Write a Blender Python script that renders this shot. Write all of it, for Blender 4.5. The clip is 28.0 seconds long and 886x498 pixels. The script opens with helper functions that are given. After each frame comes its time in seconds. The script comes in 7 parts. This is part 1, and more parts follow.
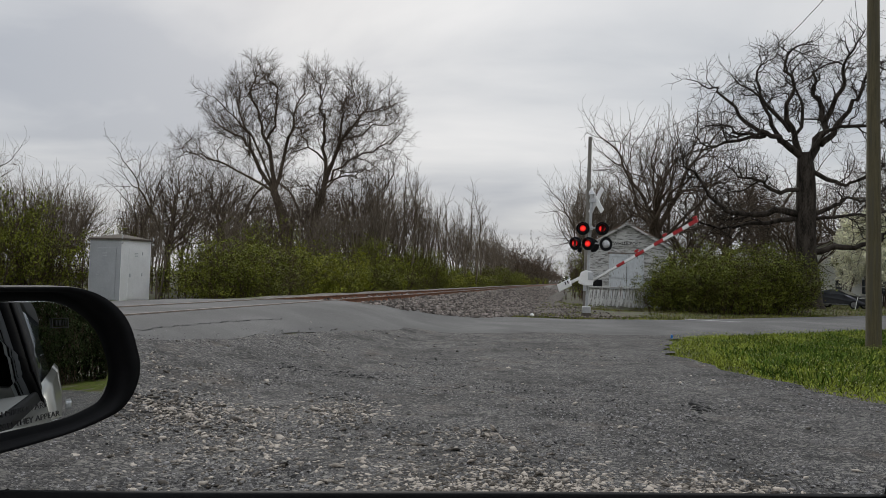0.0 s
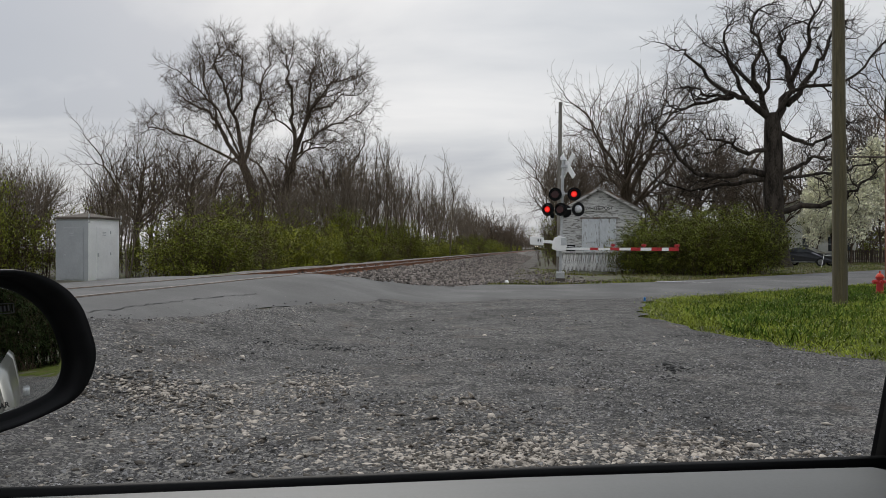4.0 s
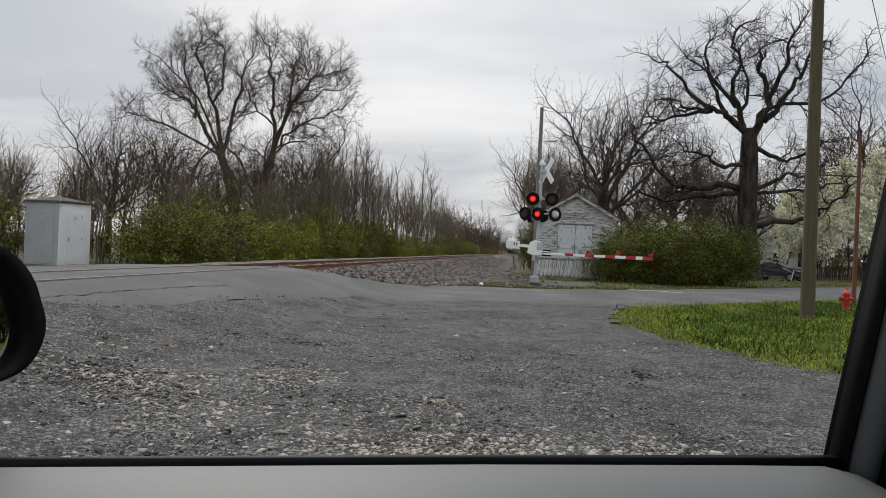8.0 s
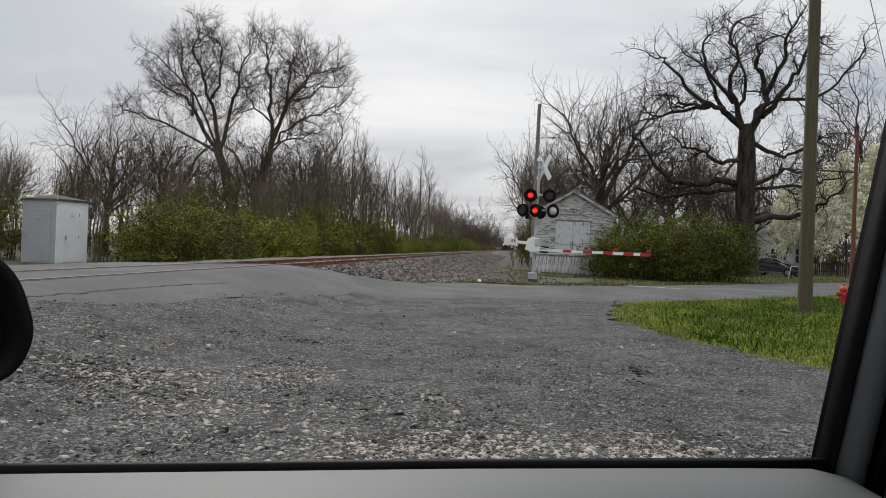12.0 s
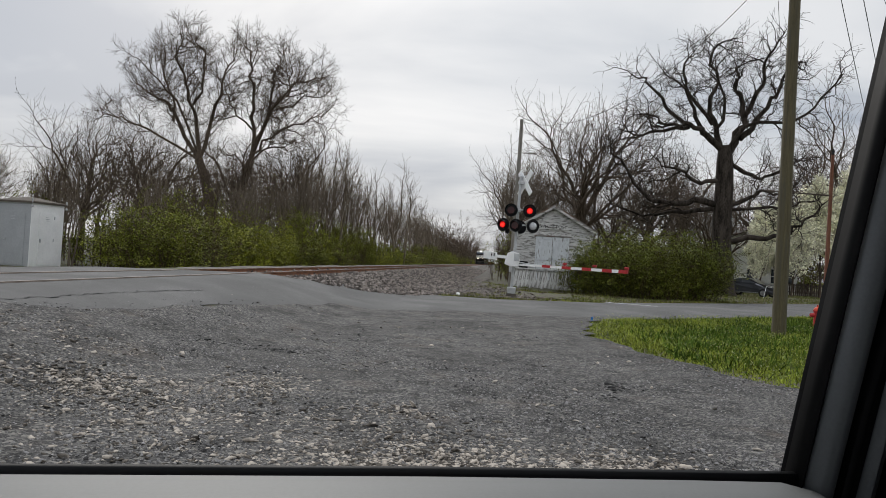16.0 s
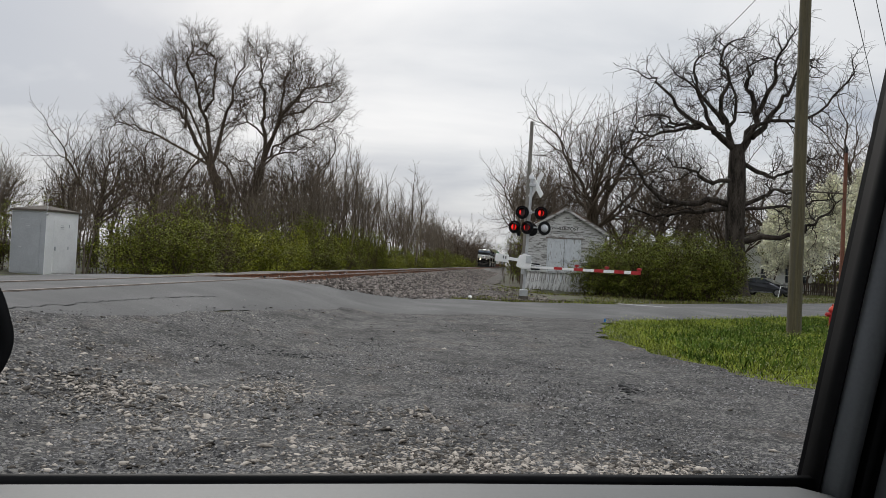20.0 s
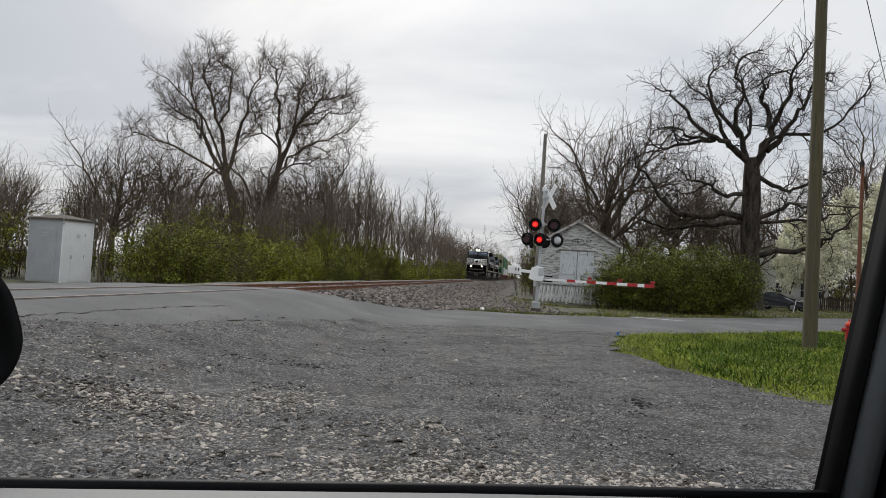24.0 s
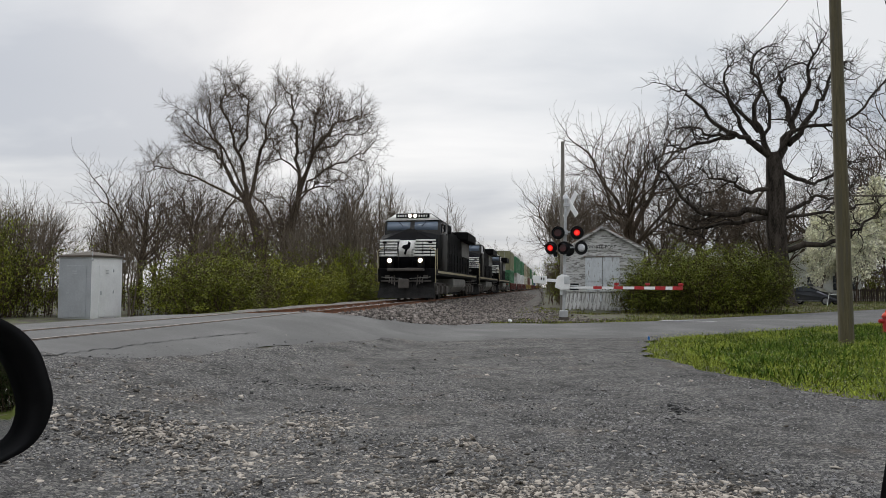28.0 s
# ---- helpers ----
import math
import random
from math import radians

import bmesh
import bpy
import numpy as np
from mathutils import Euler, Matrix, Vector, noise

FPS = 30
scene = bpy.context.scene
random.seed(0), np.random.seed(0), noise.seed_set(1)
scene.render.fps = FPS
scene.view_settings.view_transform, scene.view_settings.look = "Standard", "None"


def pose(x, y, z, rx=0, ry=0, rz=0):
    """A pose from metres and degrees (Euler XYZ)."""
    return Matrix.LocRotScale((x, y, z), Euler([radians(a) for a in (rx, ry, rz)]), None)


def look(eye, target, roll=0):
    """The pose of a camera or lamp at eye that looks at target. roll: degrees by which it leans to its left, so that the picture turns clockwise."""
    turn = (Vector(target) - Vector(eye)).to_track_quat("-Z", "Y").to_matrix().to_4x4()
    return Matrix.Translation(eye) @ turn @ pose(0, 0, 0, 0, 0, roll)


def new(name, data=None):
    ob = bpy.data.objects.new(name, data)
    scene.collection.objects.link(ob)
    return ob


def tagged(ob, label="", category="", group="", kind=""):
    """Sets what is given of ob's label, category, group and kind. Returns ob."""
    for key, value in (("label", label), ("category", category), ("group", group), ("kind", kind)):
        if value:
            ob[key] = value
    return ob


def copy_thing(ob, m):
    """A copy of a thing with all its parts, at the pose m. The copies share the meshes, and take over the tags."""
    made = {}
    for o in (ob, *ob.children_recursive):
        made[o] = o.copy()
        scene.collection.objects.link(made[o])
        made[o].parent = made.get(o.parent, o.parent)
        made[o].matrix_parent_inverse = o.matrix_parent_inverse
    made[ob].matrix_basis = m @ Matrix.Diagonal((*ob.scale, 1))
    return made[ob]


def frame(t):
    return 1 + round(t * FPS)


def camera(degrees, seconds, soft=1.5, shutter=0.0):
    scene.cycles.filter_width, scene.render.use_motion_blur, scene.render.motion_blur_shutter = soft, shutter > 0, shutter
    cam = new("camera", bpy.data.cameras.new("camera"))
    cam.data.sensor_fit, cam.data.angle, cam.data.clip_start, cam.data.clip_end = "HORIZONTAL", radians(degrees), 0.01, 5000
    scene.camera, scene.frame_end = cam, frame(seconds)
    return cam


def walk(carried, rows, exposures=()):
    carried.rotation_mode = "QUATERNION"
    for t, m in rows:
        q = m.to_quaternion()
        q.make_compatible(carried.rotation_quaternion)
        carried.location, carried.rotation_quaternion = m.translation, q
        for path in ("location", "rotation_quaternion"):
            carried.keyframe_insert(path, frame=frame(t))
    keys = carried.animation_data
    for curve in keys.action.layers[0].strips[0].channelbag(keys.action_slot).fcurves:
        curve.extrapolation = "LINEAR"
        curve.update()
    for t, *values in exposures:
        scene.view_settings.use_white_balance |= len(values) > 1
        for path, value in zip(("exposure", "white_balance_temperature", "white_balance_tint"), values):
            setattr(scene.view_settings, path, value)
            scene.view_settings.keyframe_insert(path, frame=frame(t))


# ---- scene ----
cam = camera(62.5, 28.0, soft=0.65)
PATH = [
    (0, pose(-0.015, -0.060, 1.360, 92.343, -1.713, 9.812)),
    (0.5, pose(-0.017, -0.064, 1.376, 91.972, -1.079, 9.771)),
    (1, pose(-0.008, -0.059, 1.382, 92.200, -0.885, 9.686)),
    (1.5, pose(-0.001, -0.114, 1.385, 92.276, -0.769, 9.429)),
    (2, pose(-0.013, -0.052, 1.365, 91.730, -1.143, 9.111)),
    (2.5, pose(-0.019, -0.056, 1.372, 91.246, -1.580, 8.556)),
    (3, pose(-0.029, -0.020, 1.358, 90.302, -1.174, 8.046)),
    (3.5, pose(-0.022, -0.023, 1.364, 89.993, 0.609, 8.020)),
    (5.5, pose(-0.015, -0.000, 1.341, 89.942, -3.200, 6.505)),
    (6, pose(-0.013, -0.009, 1.347, 89.885, -2.512, 6.544)),
    (6.5, pose(-0.012, -0.011, 1.349, 90.011, -2.239, 6.489)),
    (7, pose(-0.011, -0.011, 1.349, 90.507, -2.338, 6.402)),
    (7.5, pose(-0.011, -0.015, 1.348, 90.514, -2.286, 6.372)),
    (8, pose(-0.006, -0.008, 1.344, 90.047, -2.417, 5.926)),
    (8.5, pose(0.002, 0.020, 1.347, 89.924, -1.643, 6.041)),
    (9, pose(-0.004, -0.007, 1.349, 90.332, -2.496, 6.513)),
    (9.5, pose(-0.005, 0.001, 1.346, 90.364, -2.386, 6.522)),
    (10, pose(-0.004, -0.004, 1.343, 89.997, -2.891, 6.262)),
    (10.5, pose(-0.001, -0.005, 1.340, 89.806, -2.254, 6.194)),
    (11, pose(-0.000, -0.002, 1.347, 89.650, -2.276, 5.943)),
    (11.5, pose(0.003, -0.005, 1.350, 89.644, -2.272, 5.809)),
    (13.5, pose(0.006, -0.006, 1.354, 90.594, -2.060, 5.735)),
    (14, pose(0.008, -0.005, 1.351, 90.463, -1.963, 5.298)),
    (14.5, pose(0.005, 0.024, 1.345, 90.368, -2.872, 4.925)),
    (15, pose(0.006, 0.001, 1.345, 90.408, -3.692, 4.726)),
    (15.5, pose(0.004, 0.020, 1.342, 90.740, -4.151, 4.263)),
    (16, pose(0.011, 0.005, 1.343, 90.880, -3.597, 4.189)),
    (16.5, pose(0.011, 0.015, 1.349, 90.931, -3.440, 4.249)),
    (17, pose(0.013, 0.007, 1.346, 91.096, -3.304, 4.365)),
    (17.5, pose(0.004, 0.014, 1.351, 91.244, -2.596, 4.746)),
    (18, pose(0.009, -0.001, 1.349, 91.326, -2.574, 5.023)),
    (18.5, pose(0.004, 0.016, 1.346, 91.209, -3.080, 5.078)),
    (19, pose(0.011, -0.001, 1.348, 91.118, -2.883, 5.101)),
    (19.5, pose(0.005, 0.003, 1.348, 91.094, -2.875, 5.127)),
    (20, pose(0.009, -0.002, 1.348, 91.074, -2.943, 5.104)),
    (20.5, pose(0.008, -0.029, 1.346, 90.731, -2.422, 5.113)),
    (21, pose(0.008, -0.002, 1.344, 90.841, -2.641, 5.200)),
    (21.5, pose(0.011, 0.002, 1.343, 91.306, -2.579, 5.811)),
    (23.5, pose(0.011, 0.001, 1.343, 91.863, -3.258, 6.316)),
    (24, pose(0.011, 0.006, 1.343, 91.929, -3.391, 6.082)),
    (24.5, pose(0.011, 0.008, 1.346, 91.675, -2.872, 5.926)),
    (25, pose(0.010, 0.014, 1.349, 91.999, -2.293, 6.730)),
    (25.5, pose(0.012, 0.017, 1.352, 92.601, -1.091, 7.501)),
    (26, pose(0.013, 0.011, 1.347, 92.625, -1.019, 7.786)),
    (26.5, pose(0.008, 0.007, 1.350, 92.419, -1.287, 7.683)),
    (27, pose(0.007, 0.027, 1.355, 92.409, -1.475, 7.358)),
    (27.5, pose(0.005, 0.031, 1.354, 92.788, -0.773, 7.455)),
    (28, pose(0.004, 0.024, 1.362, 92.995, -0.050, 8.062)),
]
walk(cam, PATH, exposures=[(0, -0.22), (3.5, -0.15), (8, -0.03), (20, 0.0), (28, 0.04)])

# ---- world and light ----
SUN_AZ, SUN_EL = radians(-22), radians(31)
SUN_DIR = Vector((math.sin(SUN_AZ) * math.cos(SUN_EL), math.cos(SUN_AZ) * math.cos(SUN_EL), math.sin(SUN_EL)))


def build_world():
    w = bpy.data.worlds.new("overcast_sky")
    scene.world = w
    w.use_nodes = True
    nt = w.node_tree
    nt.nodes.clear()
    N, L = nt.nodes.new, nt.links.new
    out, bg, tc = N("ShaderNodeOutputWorld"), N("ShaderNodeBackground"), N("ShaderNodeTexCoord")
    sky = N("ShaderNodeTexSky")
    sky.sky_type, sky.sun_disc = "NISHITA", False
    sky.sun_elevation, sky.sun_rotation, sky.dust_density = SUN_EL, SUN_AZ, 3.0
    dim = N("ShaderNodeMix")
    dim.data_type, dim.blend_type = "RGBA", "MULTIPLY"
    dim.inputs[0].default_value = 1.0
    dim.inputs[7].default_value = (0.1, 0.1, 0.1, 1)
    L(sky.outputs[0], dim.inputs[6])

    def math_node(op, a=None, b=None, clamp=False):
        n = N("ShaderNodeMath")
        n.operation, n.use_clamp = op, clamp
        for i, v in enumerate((a, b)):
            if v is None:
                continue
            if isinstance(v, (int, float)):
                n.inputs[i].default_value = v
            else:
                L(v, n.inputs[i])
        return n.outputs[0]

    sep = N("ShaderNodeSeparateXYZ")
    L(tc.outputs["Generated"], sep.inputs[0])
    up = math_node("ADD", math_node("MAXIMUM", sep.outputs[2], 0.0), 0.16)
    comb = N("ShaderNodeCombineXYZ")
    L(math_node("DIVIDE", sep.outputs[0], up), comb.inputs[0])
    L(math_node("DIVIDE", sep.outputs[1], up), comb.inputs[1])
    mp = N("ShaderNodeMapping")
    mp.inputs["Location"].default_value = (3.1, 0.4, 0)
    mp.inputs["Rotation"].default_value = (0, 0, radians(28))
    mp.inputs["Scale"].default_value = (0.62, 1.0, 1)
    L(comb.outputs[0], mp.inputs[0])
    big = N("ShaderNodeTexNoise")
    big.inputs["Scale"].default_value, big.inputs["Detail"].default_value = 0.8, 7.0
    big.inputs["Roughness"].default_value, big.inputs["Distortion"].default_value = 0.48, 0.5
    L(mp.outputs[0], big.inputs["Vector"])
    ramp = N("ShaderNodeValToRGB")
    e = ramp.color_ramp.elements
    e[0].position, e[0].color = 0.37, (0.51, 0.56, 0.645, 1)
    e[1].position, e[1].color = 0.61, (0.94, 0.955, 0.98, 1)
    mid = e.new(0.49)
    mid.color = (0.745, 0.78, 0.83, 1)
    L(big.outputs[0], ramp.inputs[0])
    # veiled sun: the cloud is thinner and brighter round it
    dot = N("ShaderNodeVectorMath")
    dot.operation = "DOT_PRODUCT"
    L(tc.outputs["Generated"], dot.inputs[0])
    dot.inputs[1].default_value = SUN_DIR
    near = math_node("POWER", math_node("MAXIMUM", dot.outputs["Value"], 0.0), 8.0)
    glow = N("ShaderNodeMix")
    glow.data_type, glow.blend_type = "RGBA", "ADD"
    L(math_node("MULTIPLY", math_node("MULTIPLY", near, big.outputs[0]), 0.40), glow.inputs[0])
    L(ramp.outputs[0], glow.inputs[6])
    glow.inputs[7].default_value = (1.0, 0.99, 0.97, 1)
    # pale warm haze low over the land
    low = math_node("POWER", math_node("SUBTRACT", 1.0, math_node("ABSOLUTE", sep.outputs[2]), True), 16.0)
    haze = N("ShaderNodeMix")
    haze.data_type = "RGBA"
    L(math_node("MULTIPLY", low, 0.6), haze.inputs[0])
    L(glow.outputs[2], haze.inputs[6])
    haze.inputs[7].default_value = (0.77, 0.765, 0.755, 1)
    both = N("ShaderNodeMix")
    both.data_type = "RGBA"
    both.inputs[0].default_value = 0.93
    L(dim.outputs[2], both.inputs[6])
    L(haze.outputs[2], both.inputs[7])
    # an overcast sky is brighter overhead than low down
    L(both.outputs[2], bg.inputs[0])
    rise = math_node("MULTIPLY_ADD", math_node("MAXIMUM", math_node("SUBTRACT", sep.outputs[2], 0.42), 0.0), 2.2)
    rise.node.inputs[2].default_value = 0.84
    L(rise, bg.inputs[1])
    L(bg.outputs[0], out.inputs[0])


build_world()
sun = new("sun", bpy.data.lights.new("sun", "SUN"))
sun.data.energy, sun.data.angle, sun.data.color = 1.4, radians(28), (1.0, 0.96, 0.9)
sun.matrix_world = look((0, 0, 60), Vector((0, 0, 60)) - SUN_DIR)

# ---- materials ----
def mat(name, base, rough=0.7, metal=0.0, dark=0.65, light=1.25, scale=6.0, fine=60.0, bump=0.15, dist=0.01, spec=0.5, stretch=(1, 1, 1), per_object=0.0, per_island=0.0, alt=None, alt_scale=1.5, alt_edge=(0.5, 0.62), coat=0.0, grain=0.6):
    """A surface with variation at two scales; alt: a second colour that shows in patches (stains, wear, lichen)."""
    m = bpy.data.materials.new(name)
    m.use_nodes = True
    nt = m.node_tree
    N, L = nt.nodes.new, nt.links.new
    b = nt.nodes["Principled BSDF"]
    b.inputs["Roughness"].default_value, b.inputs["Metallic"].default_value = rough, metal
    b.inputs["Specular IOR Level"].default_value = spec
    b.inputs["Coat Weight"].default_value = coat
    tc = N("ShaderNodeTexCoord")
    mp = N("ShaderNodeMapping")
    mp.inputs["Scale"].default_value = stretch
    L(tc.outputs["Object"], mp.inputs[0])
    n1, n2 = N("ShaderNodeTexNoise"), N("ShaderNodeTexNoise")
    for n, s, d in ((n1, scale, 4.0), (n2, fine, 3.0)):
        n.inputs["Scale"].default_value, n.inputs["Detail"].default_value = s, d
        L(mp.outputs[0], n.inputs["Vector"])
    mix = N("ShaderNodeMath")
    mix.operation = "ADD"
    half = N("ShaderNodeMath")
    half.operation = "MULTIPLY"
    half.inputs[1].default_value = grain
    L(n2.outputs[0], half.inputs[0])
    L(n1.outputs[0], mix.inputs[0])
    L(half.outputs[0], mix.inputs[1])
    value = mix.outputs[0]
    for k, node, sock in ((per_object, "ShaderNodeObjectInfo", "Random"), (per_island, "ShaderNodeNewGeometry", "Random Per Island")):
        if k:
            src = N(node)
            sc = N("ShaderNodeMath")
            sc.operation = "MULTIPLY_ADD"
            sc.inputs[1].default_value, sc.inputs[2].default_value = k, -k / 2
            L(src.outputs[sock], sc.inputs[0])
            ad = N("ShaderNodeMath")
            ad.operation = "ADD"
            L(value, ad.inputs[0])
            L(sc.outputs[0], ad.inputs[1])
            value = ad.outputs[0]
    spread = N("ShaderNodeMapRange")
    spread.inputs[1].default_value, spread.inputs[2].default_value = 0.5 + grain / 2 - 0.18, 0.5 + grain / 2 + 0.2
    L(value, spread.inputs[0])
    r = N("ShaderNodeValToRGB")
    e = r.color_ramp.elements
    e[0].position, e[0].color = 0.0, (*[c * dark for c in base], 1)
    e[1].position, e[1].color = 1.0, (*[min(1, c * light) for c in base], 1)
    L(spread.outputs[0], r.inputs[0])
    col = r.outputs[0]
    if alt:
        n3 = N("ShaderNodeTexNoise")
        n3.inputs["Scale"].default_value, n3.inputs["Detail"].default_value, n3.inputs["Roughness"].default_value = alt_scale, 6.0, 0.65
        L(mp.outputs[0], n3.inputs["Vector"])
        mr = N("ShaderNodeMapRange")
        mr.inputs[1].default_value, mr.inputs[2].default_value = alt_edge
        L(n3.outputs[0], mr.inputs[0])
        mx = N("ShaderNodeMix")
        mx.data_type = "RGBA"
        L(mr.outputs[0], mx.inputs[0])
        L(col, mx.inputs[6])
        mx.inputs[7].default_value = (*alt, 1)
        col = mx.outputs[2]
    L(col, b.inputs["Base Color"])
    if bump:
        bp = N("ShaderNodeBump")
        bp.inputs["Strength"].default_value, bp.inputs["Distance"].default_value = bump, dist
        L(value, bp.inputs["Height"])
        L(bp.outputs[0], b.inputs["Normal"])
    return m


def glow(name, color, strength, base=(0.5, 0.5, 0.5)):
    m = bpy.data.materials.new(name)
    m.use_nodes = True
    b = m.node_tree.nodes["Principled BSDF"]
    b.inputs["Base Color"].default_value = (*base, 1)
    b.inputs["Emission Color"].default_value = (*color, 1)
    b.inputs["Emission Strength"].default_value = strength
    return m


def glassy(name, tint=(0.02, 0.025, 0.03), rough=0.05):
    m = bpy.data.materials.new(name)
    m.use_nodes = True
    b = m.node_tree.nodes["Principled BSDF"]
    b.inputs["Base Color"].default_value = (*tint, 1)
    b.inputs["Roughness"].default_value = rough
    b.inputs["Specular IOR Level"].default_value = 0.5
    return m


def gravel(name):
    """Packed crushed stone: single chips of many greys, bound in dark fines, with worn, damp and brown patches."""
    m = bpy.data.materials.new(name)
    m.use_nodes = True
    nt = m.node_tree
    N, L = nt.nodes.new, nt.links.new
    b = nt.nodes["Principled BSDF"]
    b.inputs["Roughness"].default_value, b.inputs["Specular IOR Level"].default_value = 0.92, 0.25
    tc = N("ShaderNodeTexCoord")

    def ramp(src, *stops):
        r = N("ShaderNodeValToRGB")
        e = r.color_ramp.elements
        while len(e) < len(stops):
            e.new(0.5)
        for el, (at, c) in zip(e, stops):
            el.position, el.color = at, (*c, 1) if isinstance(c, tuple) else (c, c, c, 1)
        L(src, r.inputs[0])
        return r.outputs[0]

    def tint(kind, a, c, amount=1.0):
        n = N("ShaderNodeMix")
        n.data_type, n.blend_type = "RGBA", kind
        if isinstance(amount, float):
            n.inputs[0].default_value = amount
        else:
            L(amount, n.inputs[0])
        L(a, n.inputs[6])
        if isinstance(c, tuple):
            n.inputs[7].default_value = (*c, 1)
        else:
            L(c, n.inputs[7])
        return n.outputs[2]

    def speck(scale):
        v = N("ShaderNodeTexVoronoi")
        v.inputs["Scale"].default_value = scale
        L(tc.outputs["Object"], v.inputs["Vector"])
        sp = N("ShaderNodeSeparateColor")
        L(v.outputs["Color"], sp.inputs[0])
        return v.outputs["Distance"], sp.outputs[0]

    def cloud(scale, detail=5.0, rough=0.6):
        n = N("ShaderNodeTexNoise")
        n.inputs["Scale"].default_value, n.inputs["Detail"].default_value, n.inputs["Roughness"].default_value = scale, detail, rough
        L(tc.outputs["Object"], n.inputs["Vector"])
        return n.outputs[0]
    d1, c1 = speck(42)
    d2, c2 = speck(110)
    fine = ramp(c2, (0.0, (0.015, 0.0145, 0.0145)), (0.55, (0.043, 0.041, 0.0405)), (0.85, (0.076, 0.073, 0.072)), (1.0, (0.21, 0.20, 0.19)))
    chip = ramp(c1, (0.0, (0.03, 0.029, 0.028)), (0.66, (0.066, 0.064, 0.062)), (1.0, (0.19, 0.18, 0.16)))
    which = ramp(c1, (0.62, 0.0), (0.66, 1.0))
    col = tint("MIX", fine, chip, which)
    col = tint("MULTIPLY", col, ramp(cloud(0.55), (0.34, 0.66), (0.5, 1.0), (0.66, 1.25)))
    col = tint("MULTIPLY", col, ramp(cloud(2.6), (0.36, 0.5), (0.48, 1.0), (0.7, 1.2)))
    col = tint("MIX", col, (0.088, 0.068, 0.052), ramp(cloud(1.1), (0.56, 0.0), (0.72, 0.55)))
    L(col, b.inputs["Base Color"])
    h = N("ShaderNodeMath")
    h.operation = "MULTIPLY_ADD"
    h.inputs[1].default_value = -0.6
    L(d1, h.inputs[0])
    h2 = N("ShaderNodeMath")
    h2.operation = "MULTIPLY_ADD"
    h2.inputs[1].default_value = -0.4
    L(d2, h2.inputs[0])
    L(cloud(30), h2.inputs[2])
    L(h2.outputs[0], h.inputs[2])
    bp = N("ShaderNodeBump")
    bp.inputs["Strength"].default_value, bp.inputs["Distance"].default_value = 0.8, 0.012
    L(h.outputs[0], bp.inputs["Height"])
    L(bp.outputs[0], b.inputs["Normal"])
    return m


M = {}
M["soil"] = mat("soil_and_grass", (0.066, 0.054, 0.038), 0.95, dark=0.5, light=1.5, alt=(0.075, 0.088, 0.024), alt_scale=1.1, alt_edge=(0.48, 0.6), scale=2.2, fine=14, bump=0.5, dist=0.05)
M["turf"] = mat("turf", (0.075, 0.092, 0.02), 0.95, spec=0.05, alt=(0.085, 0.075, 0.035), alt_scale=0.8, alt_edge=(0.52, 0.66), scale=2.0, fine=25, bump=0.5, dist=0.04)
M["asphalt"] = mat("worn_asphalt", (0.124, 0.121, 0.117), 0.95, spec=0.15, dark=0.72, light=1.25, scale=0.6, fine=110, grain=1.2, bump=0.25, dist=0.006, alt=(0.108, 0.106, 0.103), alt_scale=0.45, alt_edge=(0.48, 0.66))
M["lot"] = gravel("packed_gravel")
M["stone"] = mat("limestone_chips", (0.25, 0.222, 0.19), 0.9, spec=0.1, dark=0.35, light=1.75, scale=9, fine=60, bump=0.2, per_island=0.7)
M["stone_grey"] = mat("grey_chips", (0.13, 0.126, 0.124), 0.9, spec=0.15, dark=0.4, light=1.9, scale=9, fine=60, bump=0.2, per_island=0.8)
M["ballast"] = mat("ballast_bed", (0.125, 0.11, 0.098), 0.95, dark=0.5, light=1.4, scale=2.5, fine=22, bump=0.8, dist=0.05, alt=(0.12, 0.105, 0.09), alt_scale=0.8)
M["ballast_stone"] = mat("ballast_stones", (0.165, 0.143, 0.127), 0.9, spec=0.15, dark=0.45, light=1.5, scale=6, fine=40, bump=0.2, per_island=0.8)
M["dirt"] = mat("dark_dirt", (0.052, 0.043, 0.034), 0.95, dark=0.5, light=1.6, scale=2, fine=24, bump=0.6, dist=0.03, alt=(0.105, 0.092, 0.078), alt_scale=0.7, alt_edge=(0.5, 0.62))
M["crumb"] = mat("broken_asphalt", (0.045, 0.044, 0.043), 0.95, per_island=0.6, bump=0.2)
M["rail"] = mat("rusty_rail", (0.25, 0.115, 0.062), 0.75, metal=0.3, scale=5, fine=60, bump=0.15)
M["railtop"] = mat("worn_rail_head", (0.16, 0.13, 0.11), 0.7, metal=0.2, scale=3, fine=50, bump=0.03)
M["tie"] = mat("weathered_tie", (0.075, 0.055, 0.043), 0.9, stretch=(1, 8, 8), per_object=0.5, bump=0.4)
M["bark"] = mat("grey_brown_bark", (0.098, 0.076, 0.057), 0.95, scale=3, fine=30, stretch=(1, 1, 0.25), bump=0.6, dist=0.03, spec=0.08)
M["bark_pale"] = mat("pale_bark", (0.165, 0.135, 0.104), 0.95, scale=3, fine=30, stretch=(1, 1, 0.25), bump=0.5, dist=0.03, spec=0.08)
M["bark_oak"] = mat("dark_oak_bark", (0.043, 0.036, 0.03), 0.95, dark=0.4, light=1.7, scale=3, fine=24, stretch=(1, 1, 0.25), bump=0.7, dist=0.04, spec=0.08)
M["twig"] = mat("brushwood", (0.082, 0.057, 0.042), 0.95, scale=2, fine=20, bump=0.0, per_island=0.4, spec=0.08)
